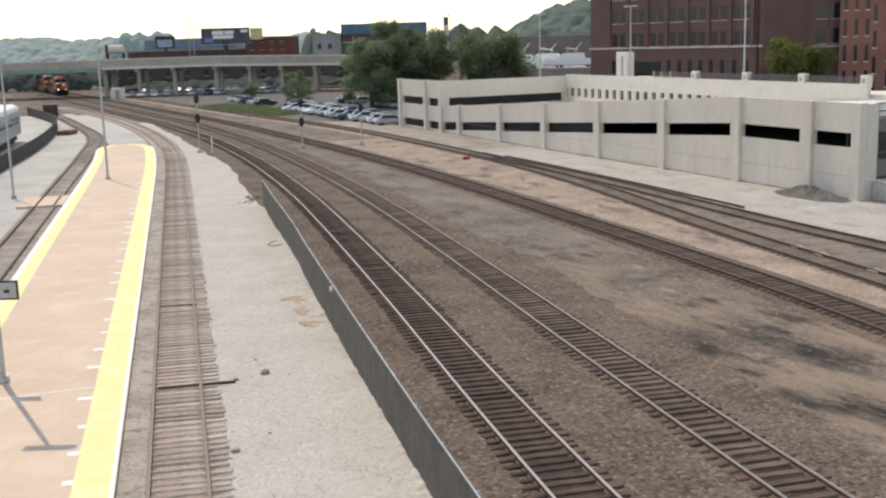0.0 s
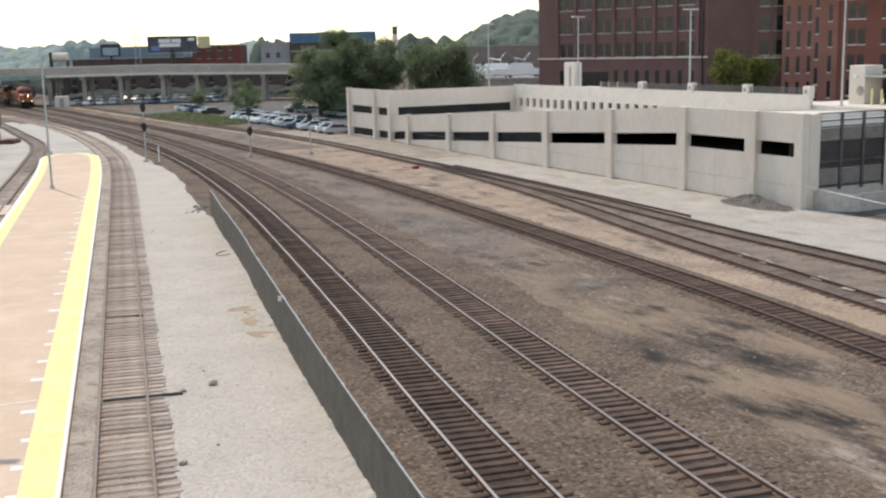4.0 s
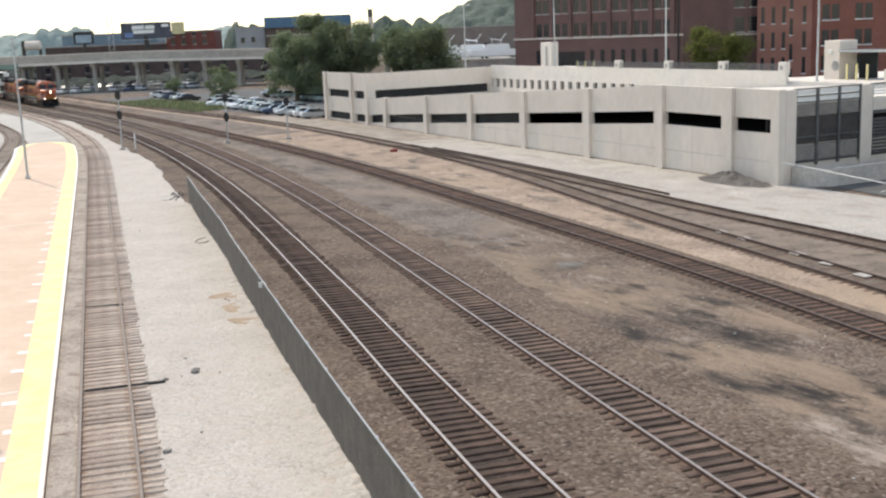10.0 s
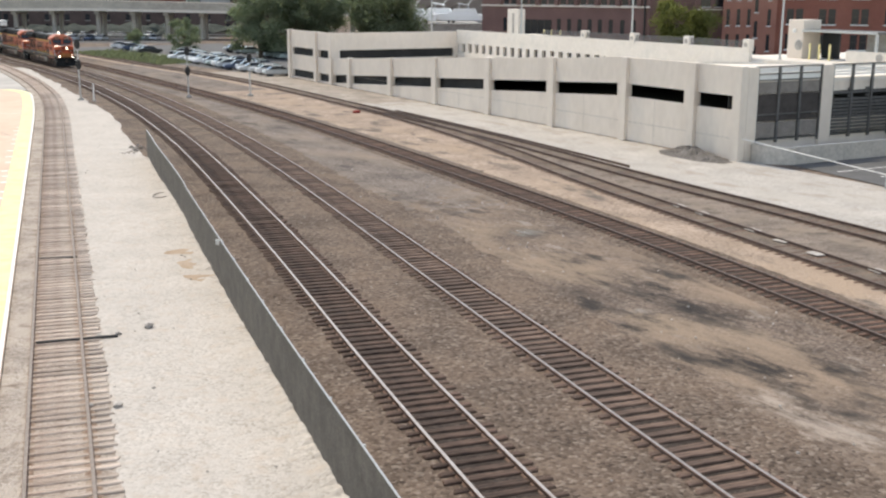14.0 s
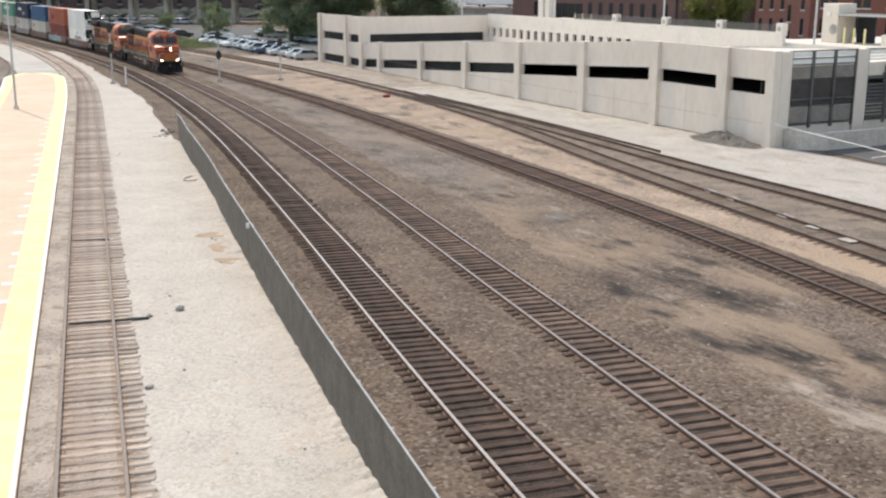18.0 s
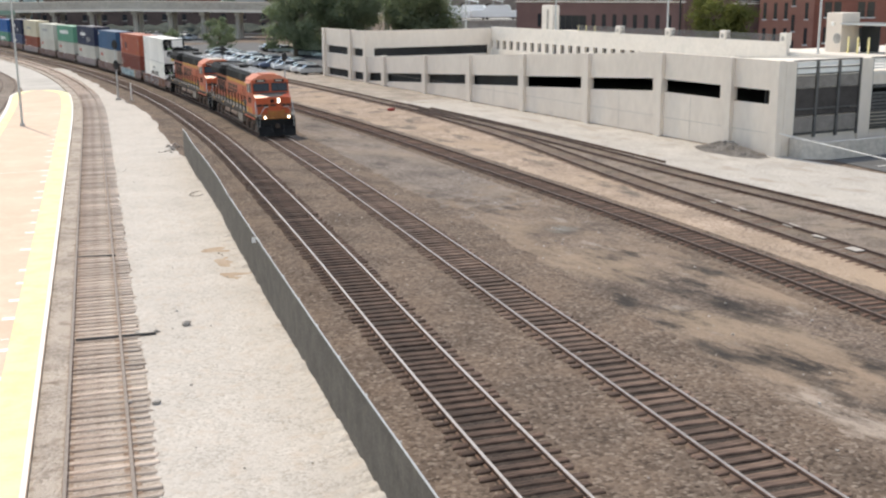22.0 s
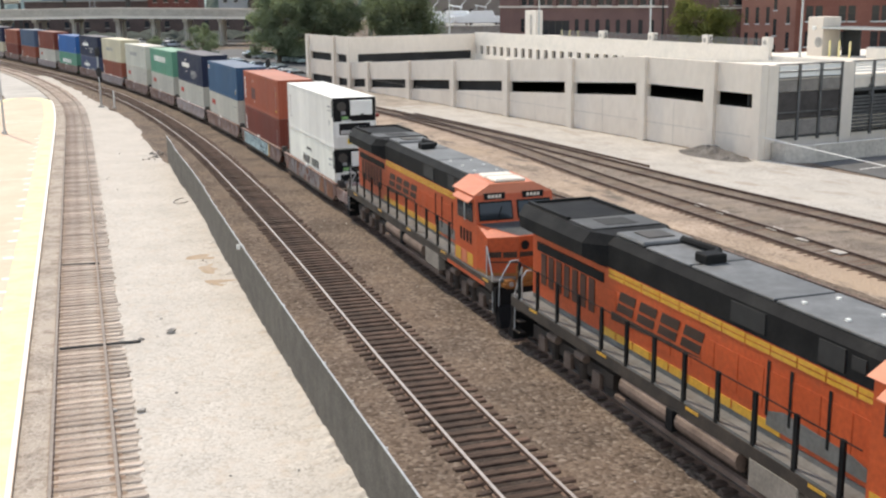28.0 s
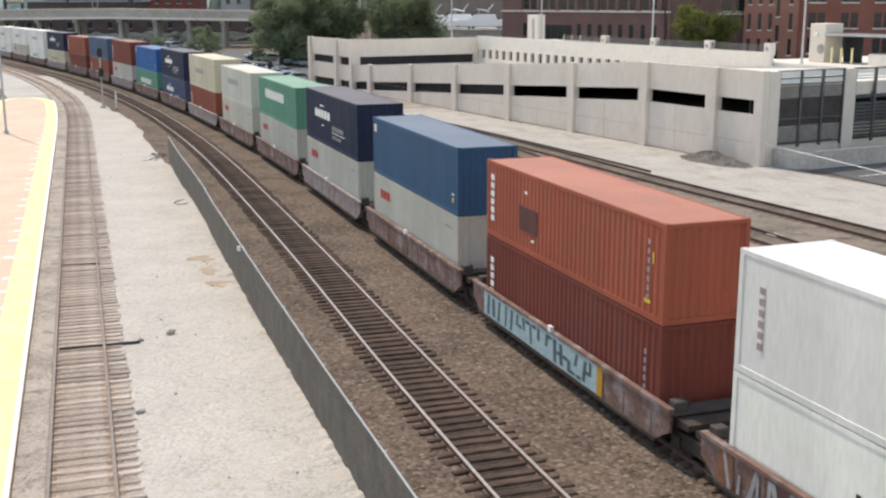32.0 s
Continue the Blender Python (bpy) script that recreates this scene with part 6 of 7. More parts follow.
        # four plain slanted dark blocks on the flank over a tapering stroke
        for k in range(4):
            x, sl = -4.3 + k * 1.1, 0.22
            for u0, u1, z0, z1 in ((0.0, 0.86, 2.5, 2.72), (0.0, 0.86, 2.79, 3.04)):
                q0, q1 = sl * (z0 - 2.5) / 0.56, sl * (z1 - 2.5) / 0.56
                bm = prism(((x + u0 + q0, z0), (x + u1 + q0, z0), (x + u1 + q1, z1), (x + u0 + q1, z1)), s * 1.0 - 0.006, s * 1.0 + 0.006, "y")
                part("lettering_block", bm, LETTER_BROWN, t)
        part("lettering_underline", prism(((-4.6, 2.2), (-0.1, 2.42), (-0.1, 2.44), (-4.6, 2.42)), s * 1.0 - 0.006, s * 1.0 + 0.006, "y"), LETTER_BROWN, t)
        for x in (2.55, 3.35, 4.6):
            part("door_gap", B((x, x + 0.09, s * 0.995 - 0.012, s * 0.995 + 0.012, 2.0, 3.15)), LOCO_BLACK, t)
    for s in (-1, 1):
        part("hood_sweep", prism(((2.6, 1.8), (6.3, 1.8), (6.3, 1.95), (5.4, 2.15), (3.2, 2.25), (2.6, 2.1)), s * 0.995 - 0.006, s * 0.995 + 0.006, "y"), LOCO_GREY, t, "grey painted sweep on the hood")
    # cab
    cab = part("cab", prism(((6.4, 1.56), (8.75, 1.56), (8.75, 3.1), (8.5, 3.98), (6.4, 3.98)), -1.5, 1.5, "y"), ORANGE, t, "orange cab")
    bm = bmesh.new()
    lo = [bm.verts.new(c) for c in ((6.2, -1.52, 3.98), (8.5, -1.52, 3.98), (8.5, 1.52, 3.98), (6.2, 1.52, 3.98))]
    hi = [bm.verts.new(c) for c in ((6.2, -0.85, 4.36), (8.35, -0.85, 4.3), (8.35, 0.85, 4.3), (6.2, 0.85, 4.36))]
    for k in range(4):
        bm.faces.new((lo[k], lo[(k + 1) % 4], hi[(k + 1) % 4], hi[k]))
    bm.faces.new(hi)
    bm.faces.new(lo[::-1])
    part("cab_roof", bm, ORANGE_FADED, cab, "sun-faded orange cab roof")
    for x0, x1 in ((6.5, 7.2), (7.3, 8.2)):
        part("roof_unit", B((x0, x1, -0.6, 0.6, 4.3, 4.41), bevel=0.04), CREAM_UNIT if "second" in label else ORANGE_FADED, cab)
    for s in (-1, 1):
        part("windscreen", prism(((8.73, 3.22), (8.76, 3.22), (8.62, 3.72), (8.6, 3.72)), s * 0.74 - 0.6, s * 0.74 + 0.6, "y"), GLASS, cab)
        part("windscreen_frame", prism(((8.73, 3.17), (8.747, 3.17), (8.59, 3.77), (8.57, 3.77)), s * 0.74 - 0.65, s * 0.74 + 0.65, "y"), LOCO_BLACK, cab)
        part("wiper", rod((8.8, s * 0.74, 3.14), (8.68, s * 0.5, 3.6), 0.015, 5), LOCO_BLACK, cab)
        part("side_window", B((6.75, 8.35, s * 1.5 - 0.02, s * 1.5 + 0.02, 3.08, 3.72)), GLASS, cab)
        part("window_post", B((7.5, 7.58, s * 1.52 - 0.02, s * 1.52 + 0.02, 3.05, 3.75)), STEEL, cab)
        part("sun_shade", prism(((s * 1.5, 3.9), (s * 1.7, 3.76), (s * 1.7, 3.73), (s * 1.5, 3.87)), 6.7, 8.4), ORANGE_FADED, cab)
        part("marker_box", B((8.46, 8.57, s * 0.74 - 0.4, s * 0.74 + 0.4, 3.83, 4.03)), LOCO_BLACK, cab)
        for q in range(4):
            part("marking_bar", B((8.57, 8.58, s * 0.74 - 0.26 + q * 0.135, s * 0.74 - 0.16 + q * 0.135, 3.88, 3.98)), CREAM_UNIT, cab)
        for k in range(4):
            part("marking_bar", B((7.0 + k * 0.34, 7.22 + k * 0.34, s * 1.5 - 0.008, s * 1.5 + 0.008, 2.32, 2.74)), LOCO_BLACK, cab)
        for k, (x, m) in enumerate(((6.5, LOCO_YELLOW), (7.15, ORANGE_FADED), (7.8, LOCO_YELLOW))):
            part("sill_panel", B((x, x + 0.55, s * 1.5 - 0.01, s * 1.5 + 0.01, 1.6, 2.0)), m, cab)
    # nose: wide, front chevron-shaped
    out = ((8.75, -1.5), (9.6, -1.42), (10.12, -0.45), (10.12, 0.45), (9.6, 1.42), (8.75, 1.5))
    top = (3.08, 2.78, 2.86, 2.86, 2.78, 3.08)
    bm = bmesh.new()
    lo = [bm.verts.new((x, y, 1.56)) for x, y in out]
    hi = [bm.verts.new((x, y, z)) for (x, y), z in zip(out, top)]
    for k in range(5):
        bm.faces.new((lo[k], lo[k + 1], hi[k + 1], hi[k]))
    for f in ((0, 1, 2), (0, 2, 3), (0, 3, 5), (3, 4, 5)):
        bm.faces.new([hi[i] for i in f])
    bm.faces.new(lo[::-1])
    part("nose", bm, ORANGE, t, "wide orange nose")
    bm = bmesh.new()
    inn = ((8.77, -1.36, 3.09), (9.56, -1.28, 2.805), (10.03, -0.42, 2.882), (10.03, 0.42, 2.882), (9.56, 1.28, 2.805), (8.77, 1.36, 3.09))
    v = [bm.verts.new(c) for c in inn]
    for f in ((0, 1, 2), (0, 2, 3), (0, 3, 5), (3, 4, 5)):
        bm.faces.new([v[i] for i in f])
    bmesh.ops.solidify(bm, geom=bm.faces[:], thickness=0.012)
    part("nose_top", bm, NOSE_GREY, t, "dark grey anti-glare nose top")
    for z in (2.69, 2.5):
        part("headlight", rod((10.12, 0.3, z), (10.17, 0.3, z), 0.068, 12), LAMP, t, "lit headlight")
    part("headlight_panel", B((10.12, 10.15, 0.16, 0.44, 2.38, 2.8)), LOCO_BLACK, t)
    part("nose_vent", rod((10.1, -0.22, 2.58), (10.15, -0.22, 2.58), 0.15, 12), LOCO_BLACK, t)
    for s in (-1, 1):
        m = Vector((9.6, s * 1.42, 0)), Vector((10.12, s * 0.45, 0))
        n = Vector((0.88, s * 0.47, 0)) * 0.012
        for f0, f1, z0, z1 in ((0.05, 0.45, 2.14, 2.36), (0.5, 0.95, 2.16, 2.38), (0.0, 0.98, 1.98, 2.06)):
            a, b = m[0].lerp(m[1], f0), m[0].lerp(m[1], f1)
            bm = bmesh.new()
            q = [bm.verts.new(c) for c in (a + n + Vector((0, 0, z0)), b + n + Vector((0, 0, z0 + 0.02)), b + n + Vector((0, 0, z1)), a + n + Vector((0, 0, z1 - 0.04)))]
            bm.faces.new(q)
            part("nose_mark", bm, LETTER_BROWN, t)
    part("nose_mark", B((10.121, 10.13, -0.42, 0.1, 2.16, 2.36)), LETTER_BROWN, t)
    part("nose_band", prism([(x + 0.012, y * 1.006) for x, y in out], 1.57, 1.66, "z"), GATE_BROWN, t)
    part("nose_door", B((10.12, 10.14, -0.4, 0.1, 1.75, 2.2)), ORANGE, t)
    for s in (-1, 1):
        part("ditch_light", rod((10.66, s * 0.95, 1.47), (10.72, s * 0.95, 1.47), 0.075, 12), LAMP, t, "lit ditch light")
        part("lamp_bracket", B((10.36, 10.66, s * 0.95 - 0.17, s * 0.95 + 0.15, 1.32, 1.6), bevel=0.02), GATE_BROWN, t)
        part("gate_post", B((10.42, 10.5, s * 0.6 - 0.08, s * 0.6 + 0.08, 1.4, 2.0)), GATE_BROWN, t)
        part("end_gate", B((10.4, 10.44, -0.5 if s < 0 else 0.02, -0.02 if s < 0 else 0.5, 1.48, 1.9)), GATE_BROWN, t, "dirty orange end gate")
        part("anticlimber", B((10.3, 10.62, -1.2 if s < 0 else 0.01, -0.01 if s < 0 else 1.2, 1.36, 1.46)), GATE_BROWN, t)
    # pilots, plow, couplers, step rails
    for e in (1, -1):
        part("pilot", B((e * 10.45 - 0.12, e * 10.45 + 0.12, -1.5, 1.5, 0.55, 1.36)), LOCO_BLACK, t)
        part("plow", prism(((e * 10.5, 0.12), (e * 10.98, 0.15), (e * 10.7, 0.75), (e * 10.5, 0.8)), -1.45, 1.45, "y"), LOCO_BLACK, t)
        part("coupler", B((10.4, 11.1, -0.14, 0.14, 0.72, 1.0) if e > 0 else (-11.1, -10.4, -0.14, 0.14, 0.72, 1.0), bevel=0.03), GRIME, t)
        for y in (-0.5, 0.55):
            part("brake_hose", rod((e * 10.6, y, 0.95), (e * 10.9, y * 0.8, 0.4), 0.03, 6), BLACK, t)
        for s in (-1, 1):
            p = [(e * 9.7, s * 1.49, 1.56), (e * 9.7, s * 1.49, 2.55), (e * 10.25, s * 1.49, 1.7), (e * 10.3, s * 1.49, 0.5)]
            bm = rod(p[0], p[1], 0.026, 6)
            rod(p[1], p[2], 0.026, 6, bm)
            rod(p[2], p[3], 0.026, 6, bm)
            part("grab_rail", bm, STEEL, t, "silver step rail")
            p = [(e * 10.55, s * 0.62, 2.2), (e * 10.58, s * 0.95, 2.2), (e * 10.58, s * 1.35, 1.6), (e * 10.58, s * 1.4, 0.5)]
            bm = rod(p[0], p[1], 0.026, 6)
            rod(p[1], p[2], 0.026, 6, bm)
            rod(p[2], p[3], 0.026, 6, bm)
            part("end_rail", bm, STEEL, t, "silver end rail")
            for k in range(3):
                part("step", B((e * 10.2 - 0.3, e * 10.2 + 0.3, s * 1.38 - 0.12, s * 1.38 + 0.12, 0.45 + k * 0.34, 0.49 + k * 0.34)), GRIME, t)
    for s in (-1, 1):
        part("handrail", rod((-10.2, s * 1.48, 2.62), (6.2, s * 1.48, 2.62), 0.016, 6), LOCO_BLACK, t)
        for k in range(12):
            x = -10.0 + k * 1.42
            part("stanchion", B((x, x + 0.13, s * 1.48 - 0.035, s * 1.48 + 0.035, 1.5, 2.64)), LOCO_BLACK, t)
    part("fuel_tank", prism(((-1.3, 1.05), (1.3, 1.05), (1.35, 0.7), (1.0, 0.3), (-1.0, 0.3), (-1.35, 0.7)), -2.9, 2.4), GRIME, t)
    for s in (-1, 1):
        for x0, x1 in ((-3.0, -0.6), (-0.2, 2.4)):
            part("air_tank", rod((x0, s * 1.36, 0.98), (x1, s * 1.36, 0.98), 0.24, 14), TANK, t, "dusty brown air reservoir")
        part("tank_strap", B((-0.55, -0.25, s * 1.36 - 0.26, s * 1.36 + 0.2, 0.72, 1.22)), LOCO_BLACK, t)
        part("battery_box", B((2.8, 4.5, s * 1.38 - 0.16, s * 1.38 + 0.14, 0.65, 1.25), bevel=0.02), BOX_CREAM, t, "dusty cream battery box")
        part("side_step", B((-3.4, 4.4, s * 1.42 - 0.08, s * 1.42 + 0.08, 0.5, 0.62)), TANK, t)
    for cx in (-6.75, 6.75):
        tr = part("truck_frame", B((cx - 2.7, cx + 2.7, -1.18, -1.02, 0.5, 0.95), (cx - 2.7, cx + 2.7, 1.02, 1.18, 0.5, 0.95), (cx - 2.5, cx - 2.3, -1.02, 1.02, 0.5, 0.9), (cx + 2.3, cx + 2.5, -1.02, 1.02, 0.5, 0.9)), GRIME, t)
        for dx in (-1.85, 0, 1.85):
            for s in (-1, 1):
                part("axle_box", B((cx + dx - 0.24, cx + dx + 0.24, s * 1.23 - 0.07, s * 1.23 + 0.07, 0.32, 0.8), bevel=0.03), TANK, tr)
            w = part("wheelset", wheelset(0.52), DARK_STEEL, tr)
            w.matrix_basis = pose(cx + dx, 0, 0.52)
            WHEELS.append((w, cx + dx, 0.52))
        for dx in (-0.95, 0.95):
            for s in (-1, 1):
                part("spring", rod((cx + dx, s * 1.2, 0.3), (cx + dx, s * 1.2, 0.8), 0.14, 8), GRIME, tr)
                part("brake_cylinder", rod((cx + dx - 0.3, s * 1.28, 0.98), (cx + dx + 0.3, s * 1.28, 0.98), 0.13, 8), TANK, tr)
    # the body stands a tenth taller than the running gear is drawn
    for ch in t.children_recursive:
        if ch.data and not ch.name.startswith(("wheelset", "truck_frame", "axle_box", "spring", "brake_cylinder")):
            for v in ch.data.vertices:
                v.co.z *= 1.1
    return t


WHEELS = []


def wheelset(r):
    bm = rod((0, -0.95, 0), (0, 0.95, 0), 0.09, 8)
    for s in (-1, 1):
        rod((0, s * 0.69, 0), (0, s * 0.72, 0), r * 1.05, 20, bm)
        rod((0, s * 0.72, 0), (0, s * 0.84, 0), r, 20, bm)
        for k in range(4):
            a = k * math.tau / 4
            rod((math.cos(a) * r * 0.55, s * 0.84, math.sin(a) * r * 0.55), (math.cos(a) * r * 0.55, s * 0.86, math.sin(a) * r * 0.55), 0.05, 6, bm)
    return bm


LETTER_BROWN = surface("loco_lettering", (0.035, 0.018, 0.012), (0.05, 0.025, 0.017), scale=1.5, rough=0.6)
LOUVRE_BROWN = surface("louvre_grime", (0.055, 0.024, 0.016), (0.09, 0.036, 0.022), scale=2.0, rough=0.7)
CREAM_UNIT = surface("cream_roof_unit", (0.62, 0.56, 0.48), (0.68, 0.62, 0.54), scale=1.5, rough=0.6)
ROOF_GREY = surface("weathered_roof_grey", (0.085, 0.088, 0.09), (0.16, 0.163, 0.165), scale=0.8, rough=0.6, stain=((0.05, 0.05, 0.05), 0.9, 0.7))
RADIATOR_GREY = surface("radiator_cover_grey", (0.035, 0.036, 0.037), (0.065, 0.066, 0.067), scale=0.9, rough=0.65, stain=((0.09, 0.09, 0.09), 1.0, 0.4))
NOSE_GREY = surface("nose_antiglare", (0.10, 0.105, 0.11), (0.17, 0.175, 0.18), scale=1.2, rough=0.6, stain=((0.28, 0.28, 0.28), 1.0, 0.4))
ORANGE_FADED = surface("faded_orange", (0.47, 0.135, 0.065), (0.53, 0.17, 0.09), scale=0.8, rough=0.55, grain=0.05)


PAINTS = {}


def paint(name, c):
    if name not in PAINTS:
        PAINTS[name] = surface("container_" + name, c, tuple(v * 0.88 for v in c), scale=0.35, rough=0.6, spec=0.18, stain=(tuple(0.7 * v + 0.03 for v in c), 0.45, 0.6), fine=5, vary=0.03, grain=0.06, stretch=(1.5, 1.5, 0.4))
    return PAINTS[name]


def container(name, c, words, length=12.19, h=2.9, smooth=False, marks=()):
    """Shipping container; local x along, z from its base; near end at +x/2."""
    t = thing("shipping_container", Matrix.Identity(4), words, "container", "containers on the train")
    pm = paint(name, c)
    hl, hw = length / 2, 1.22
    # corrugated long sides, in and out
    n = 1 if smooth else 40
    step = (length - 0.3) / (n * 4)
    for s in (-1, 1):
        V, F = [], []
        k = 0
        x = -hl + 0.15
        for i in range(n * 4 + 1):
            d = 0.0 if i % 4 in (0, 1) else 0.026
            if smooth:
                d = 0.01
            V += [(x, s * (hw - 0.012 - d), 0.14), (x, s * (hw - 0.012 - d), h - 0.11)]
            x += step
        F = [(2 * i, 2 * i + 2, 2 * i + 3, 2 * i + 1) for i in range(n * 4)]
        raw("side_wall", V, F, pm, t)
    for e in (-1, 1):
        V, F = [], []
        m = 1 if smooth else 9
        base = 0
        for i in range(m * 4 + 1):
            y = -hw + 0.12 + (2 * hw - 0.24) * i / (m * 4)
            d = 0.0 if i % 4 in (0, 1) else 0.04
            V += [(e * (hl - 0.03 - d), y, 0.14), (e * (hl - 0.03 - d), y, h - 0.11)]
        F += [(base + 2 * i, base + 2 * i + 2, base + 2 * i + 3, base + 2 * i + 1) for i in range(m * 4)]
        raw("end_wall", V, F, pm, t)
    # roof colour: faded, and lightened to carry the sunlight on it
    part("roof", B((-hl + 0.1, hl - 0.1, -hw + 0.04, hw - 0.04, h - 0.06, h - 0.02)), paint(name + "_roof", tuple(v * 0.9 + q for v, q in zip(c, (0.13, 0.105, 0.08)))) if not smooth else WHITE_PAINT, t, "roof in faded paint, lightened for the sun on it")
    part("floor", B((-hl + 0.1, hl - 0.1, -hw + 0.05, hw - 0.05, 0.05, 0.14)), DARK_STEEL, t)
    fr = bmesh.new()
    for e in (-1, 1):
        for s in (-1, 1):
            B((e * hl - 0.16, e * hl, s * hw - 0.14, s * hw, 0, h) if e > 0 and s > 0 else (e * hl - 0.16 if e > 0 else e * hl, e * hl if e > 0 else e * hl + 0.16, s * hw - 0.14 if s > 0 else s * hw, s * hw if s > 0 else s * hw + 0.14, 0, h), bm=fr)
    for s in (-1, 1):
        for z0, z1 in ((0, 0.15), (h - 0.12, h - 0.012)):
            B((-hl + 0.16, hl - 0.16, s * hw - 0.07 if s > 0 else s * hw, s * hw if s > 0 else s * hw + 0.07, z0, z1), bm=fr)
    for e in (-1, 1):
        for z0, z1 in ((0, 0.15), (h - 0.12, h - 0.012)):
            B((e * hl - 0.1 if e > 0 else e * hl, e * hl if e > 0 else e * hl + 0.1, -hw + 0.14, hw - 0.14, z0, z1), bm=fr)
    part("corner_frame", fr, pm, t)
    for x0, x1, z0, z1, mat in marks:
        for s in (1, -1):
            part("marking", B((x0, x1, s * (hw + 0.004) - 0.004, s * (hw + 0.004) + 0.004, z0, z1)), mat, t, "plain marking panel")
    return t


RED_MARK = surface("red_mark", (0.5, 0.06, 0.04))
GREY_MARK = surface("grey_mark", (0.30, 0.30, 0.31))
DUSK_PATCH = surface("dark_patch", (0.085, 0.03, 0.027), (0.11, 0.04, 0.035), scale=2)
YELLOW_TAG = surface("yellow_tag", (0.75, 0.5, 0.06))


def bars(x0, x1, z0, z1, n, mat, fill=0.7):
    """A word shown as n plain bars in a row (or in a column, where it is taller than wide)."""
    out = []
    for i in range(n):
        if x1 - x0 > z1 - z0:
            w = (x1 - x0) / n
            out.append((x0 + i * w, x0 + (i + fill) * w, z0, z1, mat))
        else:
            w = (z1 - z0) / n
            out.append((x0, x1, z0 + i * w, z0 + (i + fill) * w, mat))
    return out


def box_marks(nm, j, k, h):
    """Plain bars and patches where the boxes carry lettering."""
    if nm in ("orange", "maroon", "rust"):
        m = bars(-5.7, -5.4, 0.55, 2.25, 6, WHITE_PAINT) + bars(5.25, 5.35, 0.5, 2.2, 7, GREY_MARK, 0.6) + [(5.15, 5.45, 0.42, 0.52, YELLOW_TAG)]
        if nm == "orange":
            m += [(-3.2, -1.75, 0.7, 1.5, DUSK_PATCH), (-2.75, -2.55, 1.95, 2.03, WHITE_PAINT), (-2.2, -2.0, 0.45, 0.53, WHITE_PAINT), (5.5, 5.56, 1.5, 1.8, YELLOW_TAG)]
        return m
    if k == 0:
        if j:
            return bars(-5.3, -5.12, 0.7, 2.2, 6, surface("faded_red_print", (0.36, 0.27, 0.26)), 0.62) + bars(4.9, 5.6, 2.2, 2.3, 4, GREY_MARK) + bars(4.9, 5.6, 2.0, 2.06, 5, GREY_MARK) + bars(5.0, 5.5, 1.4, 1.46, 3, GREY_MARK) + bars(5.0, 5.5, 1.25, 1.31, 3, GREY_MARK)
        out = []
        for x in (-1.9, -1.25, -0.6, 0.4, 1.05, 1.7):
            out += [(x, x + 0.13, 1.15, 1.62, BLACK), (x + 0.3, x + 0.43, 1.15, 1.62, BLACK)]
        return out + [(-0.7, 0.3, 2.02, 2.14, BLACK), (-0.9, -0.7, 1.95, 2.08, BLACK), (0.1, 0.35, 1.94, 2.02, BLACK)] + bars(4.9, 5.6, 2.1, 2.2, 4, GREY_MARK) + bars(4.9, 5.5, 1.8, 1.86, 5, GREY_MARK)
    if nm in ("blue", "bright_blue"):
        return [(-5.85, -5.45, 1.95, 2.3, WHITE_PAINT), (-5.78, -5.52, 2.08, 2.18, RED_MARK), (5.5, 5.65, 0.45, 0.62, YELLOW_TAG), (5.45, 5.7, 0.72, 0.8, WHITE_PAINT)]
    if nm in ("navy", "slate"):
        return bars(-3.6, 0.2, 1.45, 1.9, 5, WHITE_PAINT, 0.8) + bars(0.6, 3.2, 1.0, 1.25, 6, GREY_MARK) + [(0.5, 3.6, 0.86, 0.9, WHITE_PAINT)] + bars(0.6, 2.6, 0.55, 0.72, 5, GREY_MARK) + [(-2.3, -1.5, 2.1, 2.2, WHITE_PAINT), (-1.9, -1.5, 1.0, 1.1, WHITE_PAINT)]
    if nm == "green":
        return bars(-3.6, 2.6, 1.3, 1.9, 8, WHITE_PAINT, 0.7)
    if nm in ("pale_grey", "light_grey"):
        return bars(-4.9, -3.3, 1.85, 2.25, 3, RED_MARK, 0.85) + bars(4.6, 5.5, 2.3, 2.38, 5, GREY_MARK)
    if nm in ("white", "cream", "beige"):
        return bars(-3.0, 1.2, 1.3, 1.75, 6, GREY_MARK, 0.6) + bars(4.7, 5.5, 2.2, 2.28, 5, GREY_MARK)
    return []


